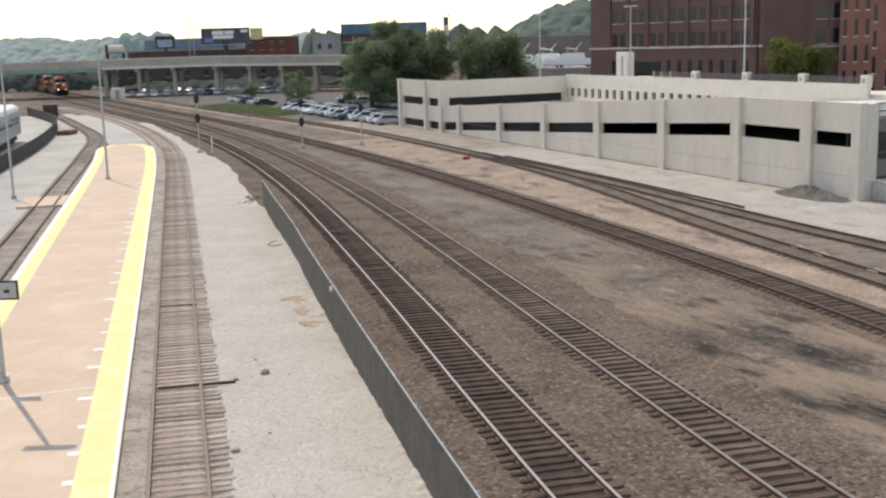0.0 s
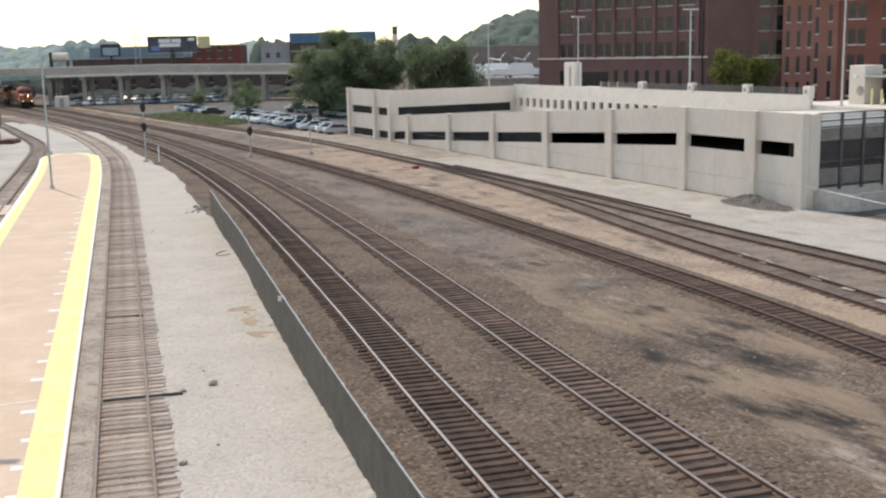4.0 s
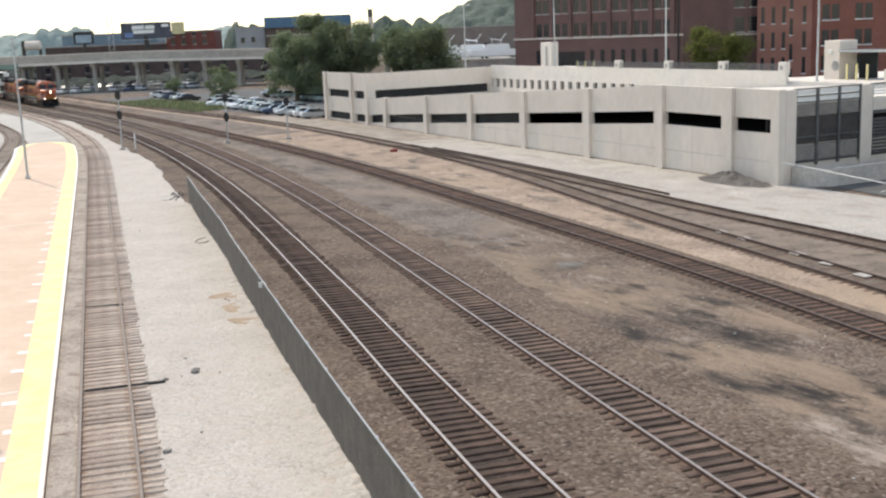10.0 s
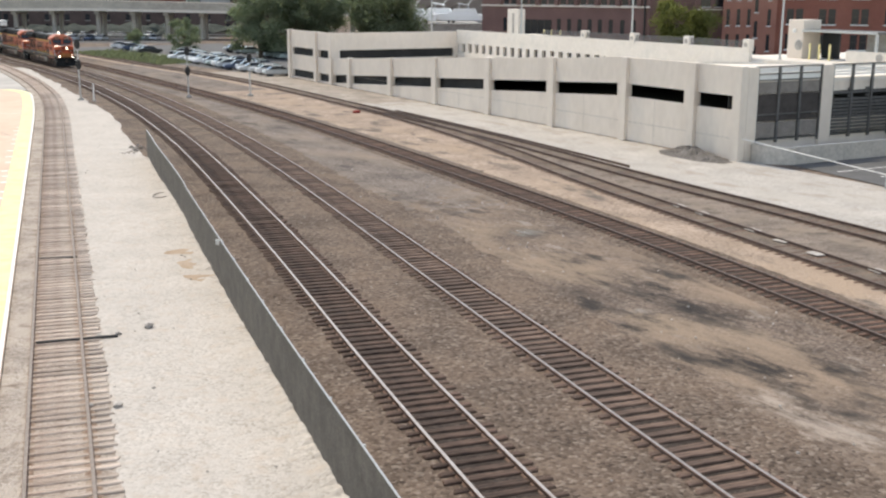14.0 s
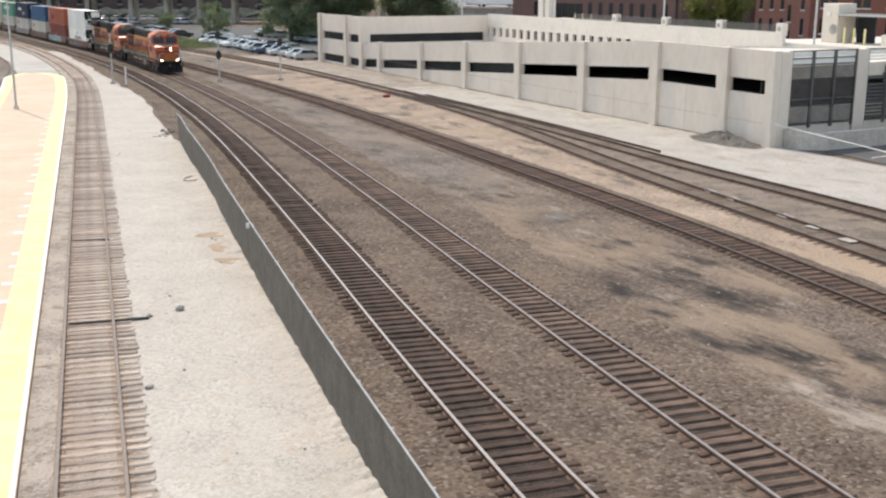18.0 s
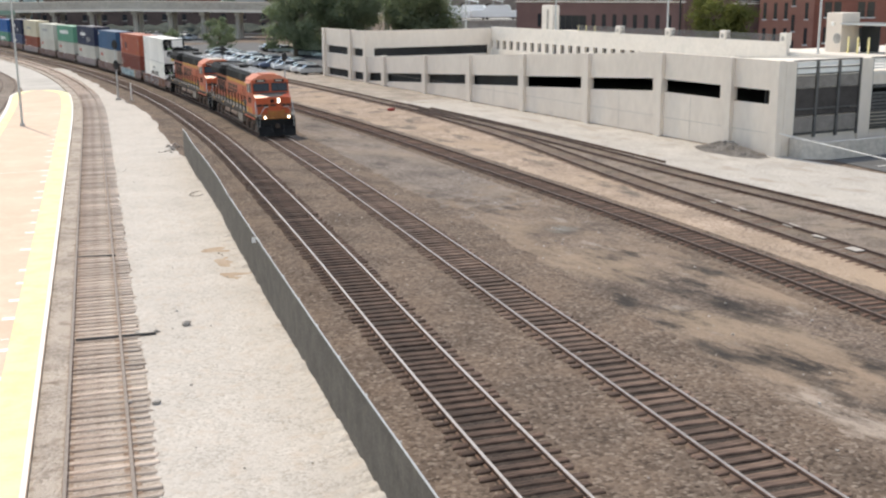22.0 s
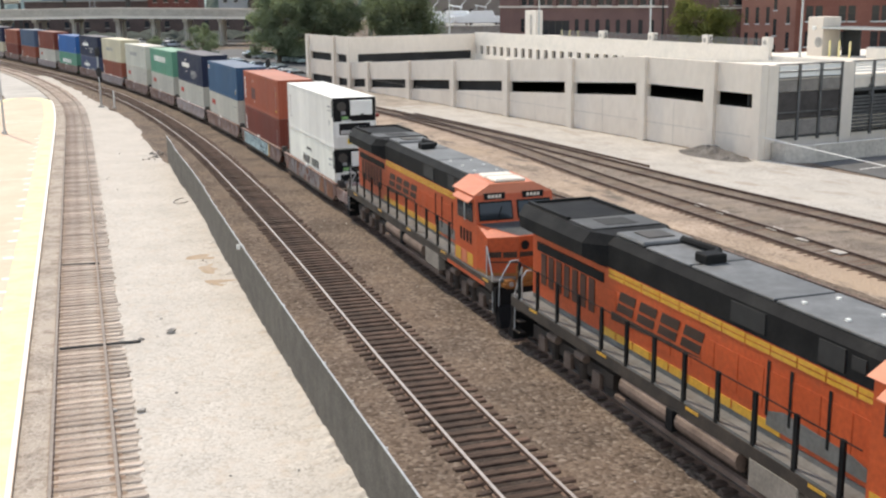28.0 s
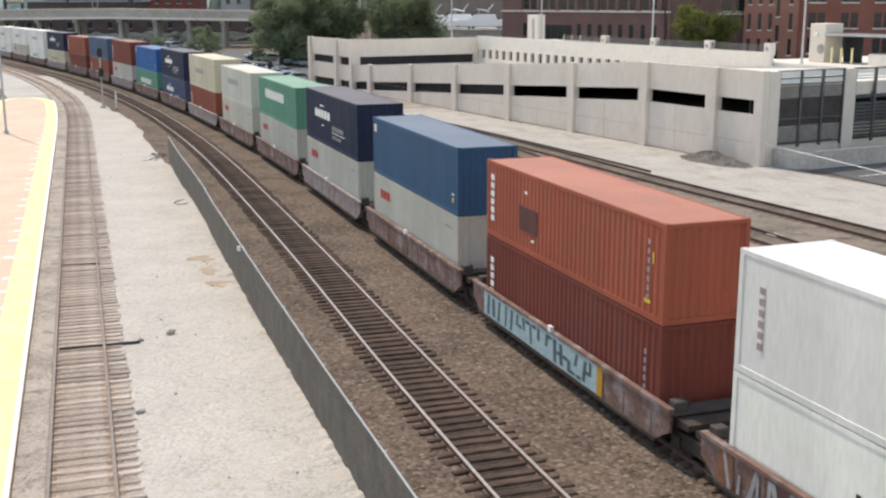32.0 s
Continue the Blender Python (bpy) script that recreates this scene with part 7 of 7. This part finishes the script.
def reefer_end(t, h, length=12.19):
    """Cooling machinery in the near end of a refrigerated box."""
    hl = length / 2
    part("machinery_recess", B((hl - 0.01, hl + 0.012, -1.2, 1.2, h - 1.32, h - 0.03)), LOCO_BLACK, t, "dark recess with refrigeration gear")
    for s in (-1, 1):
        part("corner_notch", B((hl - 0.18, hl + 0.01, s * 1.225 - 0.008, s * 1.225 + 0.008, h - 1.1, h - 0.14)), LOCO_BLACK, t, "black vent at the corner")
    part("fan_cover", B((hl + 0.013, hl + 0.2, -0.25, 0.98, h - 0.98, h - 0.16), bevel=0.03), WHITE_PAINT, t, "white fan housing")
    part("cover_latch", B((hl + 0.2, hl + 0.23, 0.3, 0.5, h - 1.0, h - 0.9)), DARK_STEEL, t)
    part("fan_grille", rod((hl + 0.02, -0.72, h - 0.5), (hl + 0.06, -0.72, h - 0.5), 0.26, 14), DARK_STEEL, t)
    part("data_plate", B((hl + 0.013, hl + 0.03, -0.75, -0.5, h - 0.95, h - 0.75)), GREY_MARK, t)
    part("status_label", B((hl + 0.013, hl + 0.03, -0.72, -0.36, h - 1.2, h - 1.04)), GREEN_TAG, t, "green label")
    part("grab_bar", rod((hl + 0.05, -0.75, h - 1.27), (hl + 0.05, -0.2, h - 1.27), 0.03, 6), WHITE_PAINT, t)
    part("lower_frame", B((hl - 0.01, hl + 0.02, -1.08, 1.08, 0.62, h - 1.33)), WHITE_PAINT, t, "white lower panel")
    fr = part("condenser_opening", B((hl + 0.021, hl + 0.026, -0.88, 0.88, 0.75, h - 1.42), bevel=0.002), LOCO_BLACK, t, "dark condenser opening")
    part("coil", B((hl + 0.027, hl + 0.06, -0.8, -0.05, 0.8, 1.0)), STEEL, fr)
    part("pipe", rod((hl + 0.05, -0.1, 0.9), (hl + 0.05, 0.2, 1.2), 0.03, 6), STEEL, fr)
    part("compressor", rod((hl + 0.04, -0.15, 1.02), (hl + 0.04, 0.15, 1.02), 0.1, 10), DARK_STEEL, fr)
    part("control_box", B((hl + 0.027, hl + 0.07, 0.25, 0.7, 0.82, 1.2), bevel=0.01), GREY_MARK, fr)
    part("control_label", B((hl + 0.07, hl + 0.075, 0.3, 0.6, 1.08, 1.16)), WHITE_PAINT, fr)
    for y, w in ((-0.42, 0.3), (0.1, 0.2)):
        part("warning_label", B((hl + 0.001, hl + 0.02, y, y + w, 0.25, 0.52)), YELLOW_TAG, t, "yellow warning label")


GREEN_TAG = surface("green_tag", (0.22, 0.42, 0.16))


def well_car(mat, words, lead=False, tag=""):
    """Articulated well unit; local x along, z from the rail top, 15.3 m from joint to joint."""
    t = thing("well_car", Matrix.Identity(4), words, "freight car", "well cars")
    for s in (-1, 1):
        y = s * 1.36
        sill = part("side_sill", prism(((-6.3, 0.34), (6.3, 0.34), (6.5, 0.5), (6.95, 0.75), (6.95, 1.27), (-6.95, 1.27), (-6.95, 0.75), (-6.5, 0.5)), y - 0.04, y + 0.04, "y"), mat, t, "deep side sill scrawled with faded paint")
        part("top_chord", B((-6.95, 6.95, y - 0.09, y + 0.09, 1.26, 1.36)), mat, t)
        part("bottom_chord", B((-6.3, 6.3, y - 0.09, y + 0.06, 0.28, 0.37)), GRIME, t)
        for k in range(9):
            x = -6.0 + k * 1.5
            part("stiffener", B((x - 0.05, x + 0.05, y + s * 0.04 - 0.02, y + s * 0.04 + 0.02, 0.37, 1.26)), mat, t)
        part("lading_lug", B((-0.2, 0.05, y + s * 0.1 - 0.05, y + s * 0.1 + 0.05, 1.36, 1.54)), WHITE_PAINT, t)
        if tag == "word":
            part("paint_field", B((-5.8, 3.0, y + s * 0.062 - 0.003, y + s * 0.062 + 0.003, 0.4, 1.24)), PALE_TEAL, sill, "pale teal painted field")
            part("paint_edge", B((3.0, 3.35, y + s * 0.062 - 0.003, y + s * 0.062 + 0.003, 0.4, 1.24)), LOCO_YELLOW, sill)
            rnd = random.Random(19)
            x = -5.5
            while x < 2.7:
                w = rnd.uniform(0.14, 0.24)
                d = rnd.uniform(-0.12, 0.12)
                z0, z1 = rnd.choice(((0.46, 1.18), (0.5, 1.14), (0.46, 0.84), (0.78, 1.18)))
                part("paint_stroke", prism(((x, z0), (x + w, z0), (x + w + d, z1), (x + d, z1)), y + s * 0.068 - 0.003, y + s * 0.068 + 0.003, "y"), DARK_TEAL, sill, "dark sprayed bar")
                if rnd.random() < 0.5:
                    z = rnd.choice((0.46, 0.76, 1.06))
                    part("paint_stroke", B((x + w, x + w + 0.3, y + s * 0.068 - 0.003, y + s * 0.068 + 0.003, z, z + 0.11)), DARK_TEAL, sill, "dark sprayed bar")
                x += rnd.uniform(0.42, 0.7)
        elif tag == "scrawl":
            rnd = random.Random(7)
            for k in range(26):
                x, w, d = -5.8 + k * 0.36, rnd.uniform(0.1, 0.19), rnd.uniform(-0.34, 0.34)
                z0, z1 = rnd.choice(((0.42, 1.22), (0.42, 1.22), (0.42, 0.9), (0.75, 1.22)))
                bm = prism(((x, z0), (x + w, z0), (x + w + d, z1), (x + d, z1)), y + s * 0.066 - 0.003, y + s * 0.066 + 0.003, "y")
                part("paint_stroke", bm, CAR_SCRAWL, sill, "grey spray paint stroke")
            for x0, x1 in ((-6.2, -5.6), (-3.3, -2.6), (-0.9, 0.1)):
                part("rust_patch", B((x0, x1, y + s * 0.061 - 0.003, y + s * 0.061 + 0.003, 0.42, 1.24)), BRIGHT_RUST, sill, "orange rust patch")
            for x0, x1 in ((2.9, 4.2), (5.0, 6.4)):
                part("rust_patch", B((x0, x1, y + s * 0.061 - 0.003, y + s * 0.061 + 0.003, 0.42, 1.24)), BRIGHT_RUST, sill, "orange rust patch")
    part("well_floor", B((-6.2, 6.2, -1.25, 1.25, 0.26, 0.32)), GRIME, t)
    for e in (-1, 1):
        part("end_deck", prism(((e * 6.25, 0.75), (e * 7.5, 0.95), (e * 7.5, 1.1), (e * 6.25, 1.15)), -1.2, 1.2, "y"), GRIME, t)
        part("end_sill", B((e * 7.05 - 0.45, e * 7.05 + 0.45, -0.4, 0.4, 0.65, 0.95)), GRIME, t)
        part("walk_grating", B((e * 6.7 - 0.3, e * 6.7 + 0.3, -1.38, 1.38, 1.18, 1.23)), DARK_STEEL, t)
        for s in (-1, 1):
            part("end_bracket", B((e * 6.75 - 0.16, e * 6.75 + 0.16, s * 1.05 - 0.18, s * 1.05 + 0.18, 1.23, 1.5), bevel=0.02), DARK_STEEL, t)
    tr = part("truck_frame", B((6.55, 8.75, -1.1, -0.96, 0.4, 0.75), (6.55, 8.75, 0.96, 1.1, 0.4, 0.75), (7.45, 7.85, -1.0, 1.0, 0.45, 0.75)), GRIME, t)
    for x in (6.85, 8.45):
        w = part("wheelset", wheelset(0.46), DARK_STEEL, tr)
        w.matrix_basis = pose(x, 0, 0.46)
        if len(WHEELS) < 22:
            WHEELS.append((w, x, 0.46))
        for s in (-1, 1):
            part("axle_box", B((x - 0.2, x + 0.2, s * 1.08 - 0.08, s * 1.08 + 0.08, 0.3, 0.62)), GRIME, tr)
    if lead:
        part("deck_extension", B((7.5, 9.5, -1.3, 1.3, 0.85, 1.0)), CAR_RUST, t)
        part("deck_side", B((7.0, 9.5, -1.38, -1.3, 0.6, 1.2)), CAR_RUST, t)
        part("deck_side", B((7.0, 9.5, 1.3, 1.38, 0.6, 1.2)), CAR_RUST, t)
        part("coupler", B((9.4, 10.0, -0.14, 0.14, 0.72, 1.0)), GRIME, t)
        part("brake_reservoir", rod((7.6, -0.9, 1.25), (7.6, 0.6, 1.25), 0.24, 12), CAR_RUST, t)
        part("hand_brake", rod((9.3, 0.9, 1.6), (9.36, 0.9, 1.6), 0.28, 12), STEEL, t)
        part("end_ladder", B((9.3, 9.36, 0.5, 0.56, 1.0, 1.9), (9.3, 9.36, 1.2, 1.26, 1.0, 1.9), (9.3, 9.36, 0.5, 1.26, 1.85, 1.9)), STEEL, t)
    return t


BRIGHT_RUST = surface("bright_rust", (0.20, 0.085, 0.045), (0.28, 0.12, 0.06), scale=1.6, rough=0.9, stain=((0.13, 0.065, 0.05), 1.2, 0.8))
PALE_TEAL = surface("pale_teal_spray", (0.33, 0.45, 0.47), (0.40, 0.52, 0.53), scale=1.5, rough=0.7)
CAR_SCRAWL = surface("grey_spray", (0.29, 0.285, 0.285), (0.38, 0.365, 0.36), scale=1.5, rough=0.7)
DARK_TEAL = surface("dark_teal_spray", (0.07, 0.10, 0.11), (0.11, 0.14, 0.15), scale=2, rough=0.7)


LOADS = (
    # upper name, colour, words; lower name, colour, words
    (("weathered_white", (0.76, 0.74, 0.70), "weathered white"), ("ivory", (0.88, 0.86, 0.78), "off-white")),
    (("orange", (0.37, 0.098, 0.058), "faded orange-red"), ("maroon", (0.195, 0.05, 0.036), "dark maroon")),
    (("blue", (0.042, 0.105, 0.195), "sun-faded blue"), ("pale_grey", (0.55, 0.52, 0.45), "pale grey")),
    (("navy", (0.022, 0.03, 0.065), "dark navy"), ("light_grey", (0.53, 0.505, 0.44), "light grey")),
    (("green", (0.115, 0.30, 0.21), "sea green"), ("light_grey", (0.53, 0.505, 0.44), "light grey")),
    (("cream", (0.58, 0.57, 0.50), "cream"), ("pale_grey", (0.55, 0.52, 0.45), "pale grey")),
    (("beige", (0.60, 0.54, 0.40), "beige"), ("rust", (0.28, 0.08, 0.05), "rust red")),
    (("navy", (0.022, 0.03, 0.065), "dark navy"), ("slate", (0.07, 0.09, 0.16), "slate blue")),
    (("bright_blue", (0.03, 0.13, 0.36), "bright blue"), ("green", (0.115, 0.30, 0.21), "sea green")),
    (("maroon", (0.195, 0.05, 0.036), "dark maroon"), ("light_grey", (0.53, 0.505, 0.44), "light grey")),
    (("steel_blue", (0.08, 0.12, 0.19), "steel blue"), ("rust", (0.28, 0.08, 0.05), "rust red")),
    (("rust", (0.28, 0.08, 0.05), "rust red"), ("maroon", (0.195, 0.05, 0.036), "dark maroon")),
    (("navy", (0.022, 0.03, 0.065), "dark navy"), ("beige", (0.60, 0.54, 0.40), "beige")),
    (("white", (0.84, 0.82, 0.76), "white"), ("white", (0.84, 0.82, 0.76), "white")),
    (("white", (0.84, 0.82, 0.76), "white"), ("pale_grey", (0.55, 0.52, 0.45), "pale grey")),
    (("white", (0.84, 0.82, 0.76), "white"), ("white", (0.84, 0.82, 0.76), "white")),
    (("blue", (0.042, 0.105, 0.195), "sun-faded blue"), ("light_grey", (0.53, 0.505, 0.44), "light grey")),
    (("rust", (0.28, 0.08, 0.05), "rust red"), ("maroon", (0.195, 0.05, 0.036), "dark maroon")),
    (("navy", (0.022, 0.03, 0.065), "dark navy"), ("slate", (0.07, 0.09, 0.16), "slate blue")),
    (("green", (0.115, 0.30, 0.21), "sea green"), ("white", (0.84, 0.82, 0.76), "white")),
    (("orange", (0.37, 0.098, 0.058), "faded orange-red"), ("rust", (0.28, 0.08, 0.05), "rust red")),
    (("steel_blue", (0.08, 0.12, 0.19), "steel blue"), ("pale_grey", (0.55, 0.52, 0.45), "pale grey")),
)
PITCH = 15.3
ROLLING = []          # (thing, metres from the train's head to the thing's middle, half wheelbase, height)


def train():
    a = locomotive("orange, yellow and black road diesel locomotive with lit headlights")
    ROLLING.append((a, 10.85, 6.75, 0.0))
    b = locomotive("second orange and black road diesel locomotive, dustier than the leader")
    ROLLING.append((b, 33.45, 6.75, 0.0))
    for ch in b.children:
        if ch.name.startswith(("headlight", "ditch_light")):
            ch.data.materials.clear()
            ch.data.materials.append(STEEL)
    rnd = random.Random(8)
    for k, (up, lo) in enumerate(LOADS):
        mid = 44.6 + 3.3 + 6.1 + PITCH * k
        car = well_car(CAR_RUST if k % 3 != 0 or k == 0 else CAR_GREY, "articulated rusty well car with a deep side sill" if k % 3 != 0 or k == 0 else "articulated grey well car with painted scrawls", lead=k == 0, tag={0: "scrawl", 1: "word"}.get(k, ""))
        ROLLING.append((car, mid, 7.6, 0.0))
        for j, (nm, c, w) in enumerate((lo, up)):
            hh = (2.62 if up[0] in ("orange", "blue", "green", "cream", "rust", "bright_blue") else 2.9) if j else 2.9
            if k == 0:
                hh = 2.8
            marks = box_marks(nm, j, k, hh)
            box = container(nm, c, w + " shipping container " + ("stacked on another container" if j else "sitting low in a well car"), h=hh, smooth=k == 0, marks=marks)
            if k == 0:
                reefer_end(box, hh)
            ROLLING.append((box, mid, 7.6, 0.33 if j == 0 else 0.33 + (2.8 if k == 0 else 2.9) + 0.02))


# head of the train along the main track
HEAD = ((0, 303.5), (2, 287), (4, 268.5), (7, 243.3), (9, 223.6), (11, 202), (13, 180), (15, 158), (16, 147.8), (17, 135.8), (18, 123.8), (20, 99.6), (22, 75.3), (24, 50.3), (25, 37.6), (27, 12.2), (32, -51.4))


def head_at(t):
    ts, ss = zip(*HEAD)
    return float(np.interp(t, ts, ss))


def smooth_head(t):
    if t < 0.75 or t > 31.2:
        return head_at(t)
    return sum(head_at(t + d) for d in (-0.75, -0.375, 0, 0.375, 0.75)) / 5


def motions():
    times = [k * 0.5 for k in range(65)]
    for ob, back, half, z in ROLLING:
        rows = []
        for t in times:
            s = smooth_head(t) + back
            x0, y0, _ = MAIN.at(s - half)
            x1, y1, _ = MAIN.at(s + half)
            yaw = math.degrees(math.atan2(y0 - y1, x0 - x1))
            rows.append((t, pose((x0 + x1) / 2, (y0 + y1) / 2, RAIL_TOP_Z + z, 0, 0, yaw)))
        walk(ob, rows)
    # rolling wheels of the locomotives and the leading cars
    steps = [k / FPS for k in range(961)]
    for w, x, r in WHEELS:
        rows = []
        for t in steps:
            rows.append((t, pose(x, 0, r, 0, math.degrees((smooth_head(0) - smooth_head(t)) / r), 0)))
        walk(w, rows)

# ---- put the place together ----
ground_stains()
loose_rail()
track_cables()
platform()
fence()
gravel_drift()
garage()
lanes()
flyover()
warehouse()
mill()
station_left()
billboard()
tree("tree", -12.2, 203, 13.0, 5.8, 1, LEAF, "large spreading green tree on the parking lot's edge", 0.45, 22000, 0.12, 20)
tree("tree", -7.0, 206, 15.8, 6.4, 21, LEAF, "tall green tree among others on the parking lot's edge", 0.5, 26000, 0.1, 22)
tree("tree", -1.4, 208, 14.2, 5.6, 22, LEAF, "broad green tree on the parking lot's edge", 0.45, 24000, 0.12, 20)
tree("tree", 10.2, 212, 13.0, 8.2, 3, LEAF, "wide green tree behind the garage", 0.4, 32000, 0.12, 24)
tree("tree", -29.0, 230, 6.8, 3.6, 4, LEAF, "small bushy tree beside the tracks", 0.2, 6500, 0.0, 10)
tree("tree", 55.0, 170, 10.6, 5.4, 5, LEAF_Y, "yellow-green tree against a brick wall", 0.35, 22000, 0.15, 16)
tree("tree", -44, 262, 3.4, 3.0, 6, LEAF, "low bush under the viaduct", 0.15, 4000, 0.0, 8)
parked_cars()
weeds()
mp = thing("marker_post", pose(-25.3, 122.5, 0), "thin white marker post beside the main track", "post")
part("post", rod((0, 0, 0), (0, 0, 1.9), 0.07, 8), WHITE_PAINT, mp)
part("foot", B((-0.2, 0.2, -0.2, 0.2, -0.05, 0.12)), CONCRETE_D, mp)
tw = thing("radio_mast", pose(-77, 352, 0), "thin grey lattice mast beyond the viaduct", "mast")
for dx in (-0.9, 0.9):
    part("leg", rod((dx, 0, 0), (dx * 0.7, 0, 21), 0.12, 6), STEEL, tw)
for k in range(10):
    part("brace", rod((-0.9 + k * 0.027, 0, k * 2.1), (0.9 - k * 0.027, 0, k * 2.1 + 2.1), 0.06, 5), STEEL, tw)
si = thing("grey_tower", pose(3.6, 430, 0), "slim church tower with a pale shaft and a dark belfry", "tower")
part("shaft", B((-1.0, 1.0, -1.0, 1.0, 0, 17.6), bevel=0.06), CONCRETE, si, "pale stone shaft")
part("belfry", B((-0.95, 0.95, -0.95, 0.95, 17.6, 20.6), bevel=0.06), SCREEN, si, "dark louvred belfry")
for dx in (-1.05, 1.05):
    part("pinnacle", B((dx - 0.2, dx + 0.2, -1.2, -0.8, 20.6, 21.6)), CONCRETE_D, si)
signal(-26.9, 123.4, True, "tall two-headed black signal on a steel mast", 6.3)
signal(-15.7, 126.0, True, "two-headed black signal between the tracks", 5.4)
signal(-9.0, 127.4, False, "single black signal beside a siding", 4.6)
street_lamp(-29.8, 98.3, 0.24, 12.0, "slender steel lamp post on the platform", head=0.12)
street_lamp(-34.4, 88.1, 0.045, 12.5, "slender steel lamp post beside the sunken track", head=0.12)
sp = street_lamp(-15.5, 37.1, 0.24, 11.0, "steel lamp post with a square sign on the platform", arm=0.2)
part("sign_frame", B((0.1, 0.85, -0.05, 0.02, 2.95, 3.62), bevel=0.01), BLACK, sp, "black framed square sign")
part("sign_face", B((0.16, 0.79, -0.065, -0.051, 3.01, 3.56)), STEEL, sp)
part("sign_bar", B((0.36, 0.56, -0.07, -0.066, 3.2, 3.32)), BLACK, sp)
for u, y in ((58.0, -18.62), (36.3, -18.62), (79.5, -17.6), (15.4, -19.0)):
    p = GARAGE @ Vector((u, y, 0))
    street_lamp(p.x, p.y, 5.4 if u > 73 else 5.6, 9.4, "tall steel lamp post on the garage deck", arm=0.35, yaw=20)
boat(19, 262, 4.2, 170)
boat(26, 268, 4.2, 165)
boat(31.5, 264, 4.2, 172)
block("boat_lot", 8, 258, 28, 22, 4.2, CONCRETE_D, "raised concrete storage lot that holds white boats")
hill("far_woods", -330, 900, 260, 70, 19, 1, "wooded ridge on the horizon, painted pale for haze", crown=8)
hill("far_woods", 292, 760, 252, 80, 52, 2, "wooded hill behind the brick buildings", NEAR_GREEN)
hill("far_woods", 18, 600, 30, 12, 19, 9, "clump of dark trees below the hill", NEAR_GREEN, crown=5)
hill("far_woods", -60, 840, 170, 50, 17, 3, "wooded ridge on the horizon, painted pale for haze")
hill("far_woods", -58, 560, 11, 12, 18, 4, "clump of dark trees on a rise", NEAR_GREEN)
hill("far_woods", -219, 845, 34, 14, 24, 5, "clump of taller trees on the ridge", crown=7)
hill("far_woods", -48, 310, 40, 8, 1.7, 8, "low dark scrub under the viaduct", SCRUB, crown=2.5)
hill("far_woods", -122, 345, 26, 9, 7.5, 7, "dark scrub behind the viaduct", SCRUB, crown=3)
DARK_BRICK = surface("dull_dark_brick", (0.085, 0.06, 0.055), (0.12, 0.085, 0.075), scale=0.3, rough=0.9)
block("red_building", -60, 350, 15, 16, 14.2, surface("dull_red_brick", (0.15, 0.05, 0.042), (0.19, 0.068, 0.055), scale=0.3, rough=0.9), "low red brick building beyond the viaduct", (2.5, 6.5, 10.5, 13.0), pitch=3.2)
block("grey_building", -39, 352, 9, 16, 14.6, surface("grey_cladding", (0.30, 0.31, 0.32), (0.36, 0.37, 0.38), scale=0.3, rough=0.7), "pale grey block beyond the viaduct", (2.5, 6.5, 10.2), pitch=3.2)
blue = block("blue_building", -29.5, 350, 26, 18, 11.8, DARK_BRICK, "dark building with a blue clad top storey beyond the viaduct")
part("upper_wall", B((0.01, 25.99, 0.01, 17.99, 12.2, 14.4)), DARK_BRICK, blue)
part("blue_storey", B((-0.3, 26.3, -0.3, 18.3, 14.4, 17.6)), surface("blue_cladding", (0.07, 0.15, 0.24), (0.085, 0.175, 0.27), scale=0.3, rough=0.6), blue, "blue metal cladding")
block("low_shed", -92, 322, 76, 7.5, 7.3, DARK_BRICK, "long low dark brick shed behind the viaduct's columns", (1.2, 3.8), pitch=5.5)
block("dark_warehouse", -98, 355, 38, 18, 10.9, DARK_BRICK, "long dark brick warehouse beyond the viaduct", (2.0, 6.0), pitch=4.5)
block("slate_shed", -96, 368, 30, 16, 14.4, surface("slate_cladding", (0.13, 0.19, 0.23), (0.16, 0.22, 0.27), scale=0.3, rough=0.6), "blue-grey shed beyond the viaduct")
block("long_roof", 24, 420, 60, 20, 12.2, surface("tan_roofing", (0.20, 0.165, 0.145), (0.25, 0.21, 0.185), scale=0.3), "low brown house row below the wooded hill")
hose = thing("loose_cable", pose(-9.3, 63.6, 0.06), "loose grey cable lying in a loop beside the fence", "cable")
loop = [(math.cos(a * 0.7) * (0.9 - 0.05 * a) * 0.8 - 0.4, math.sin(a * 0.7) * (1.5 - 0.12 * a), 0.02 + 0.01 * a) for a in range(9)]
bm = bmesh.new()
for p, q in zip(loop[:-1], loop[1:]):
    rod(p, q, 0.02, 6, bm)
part("cable", bm, DARK_STEEL, hose)
build_tracks()
train()
motions()
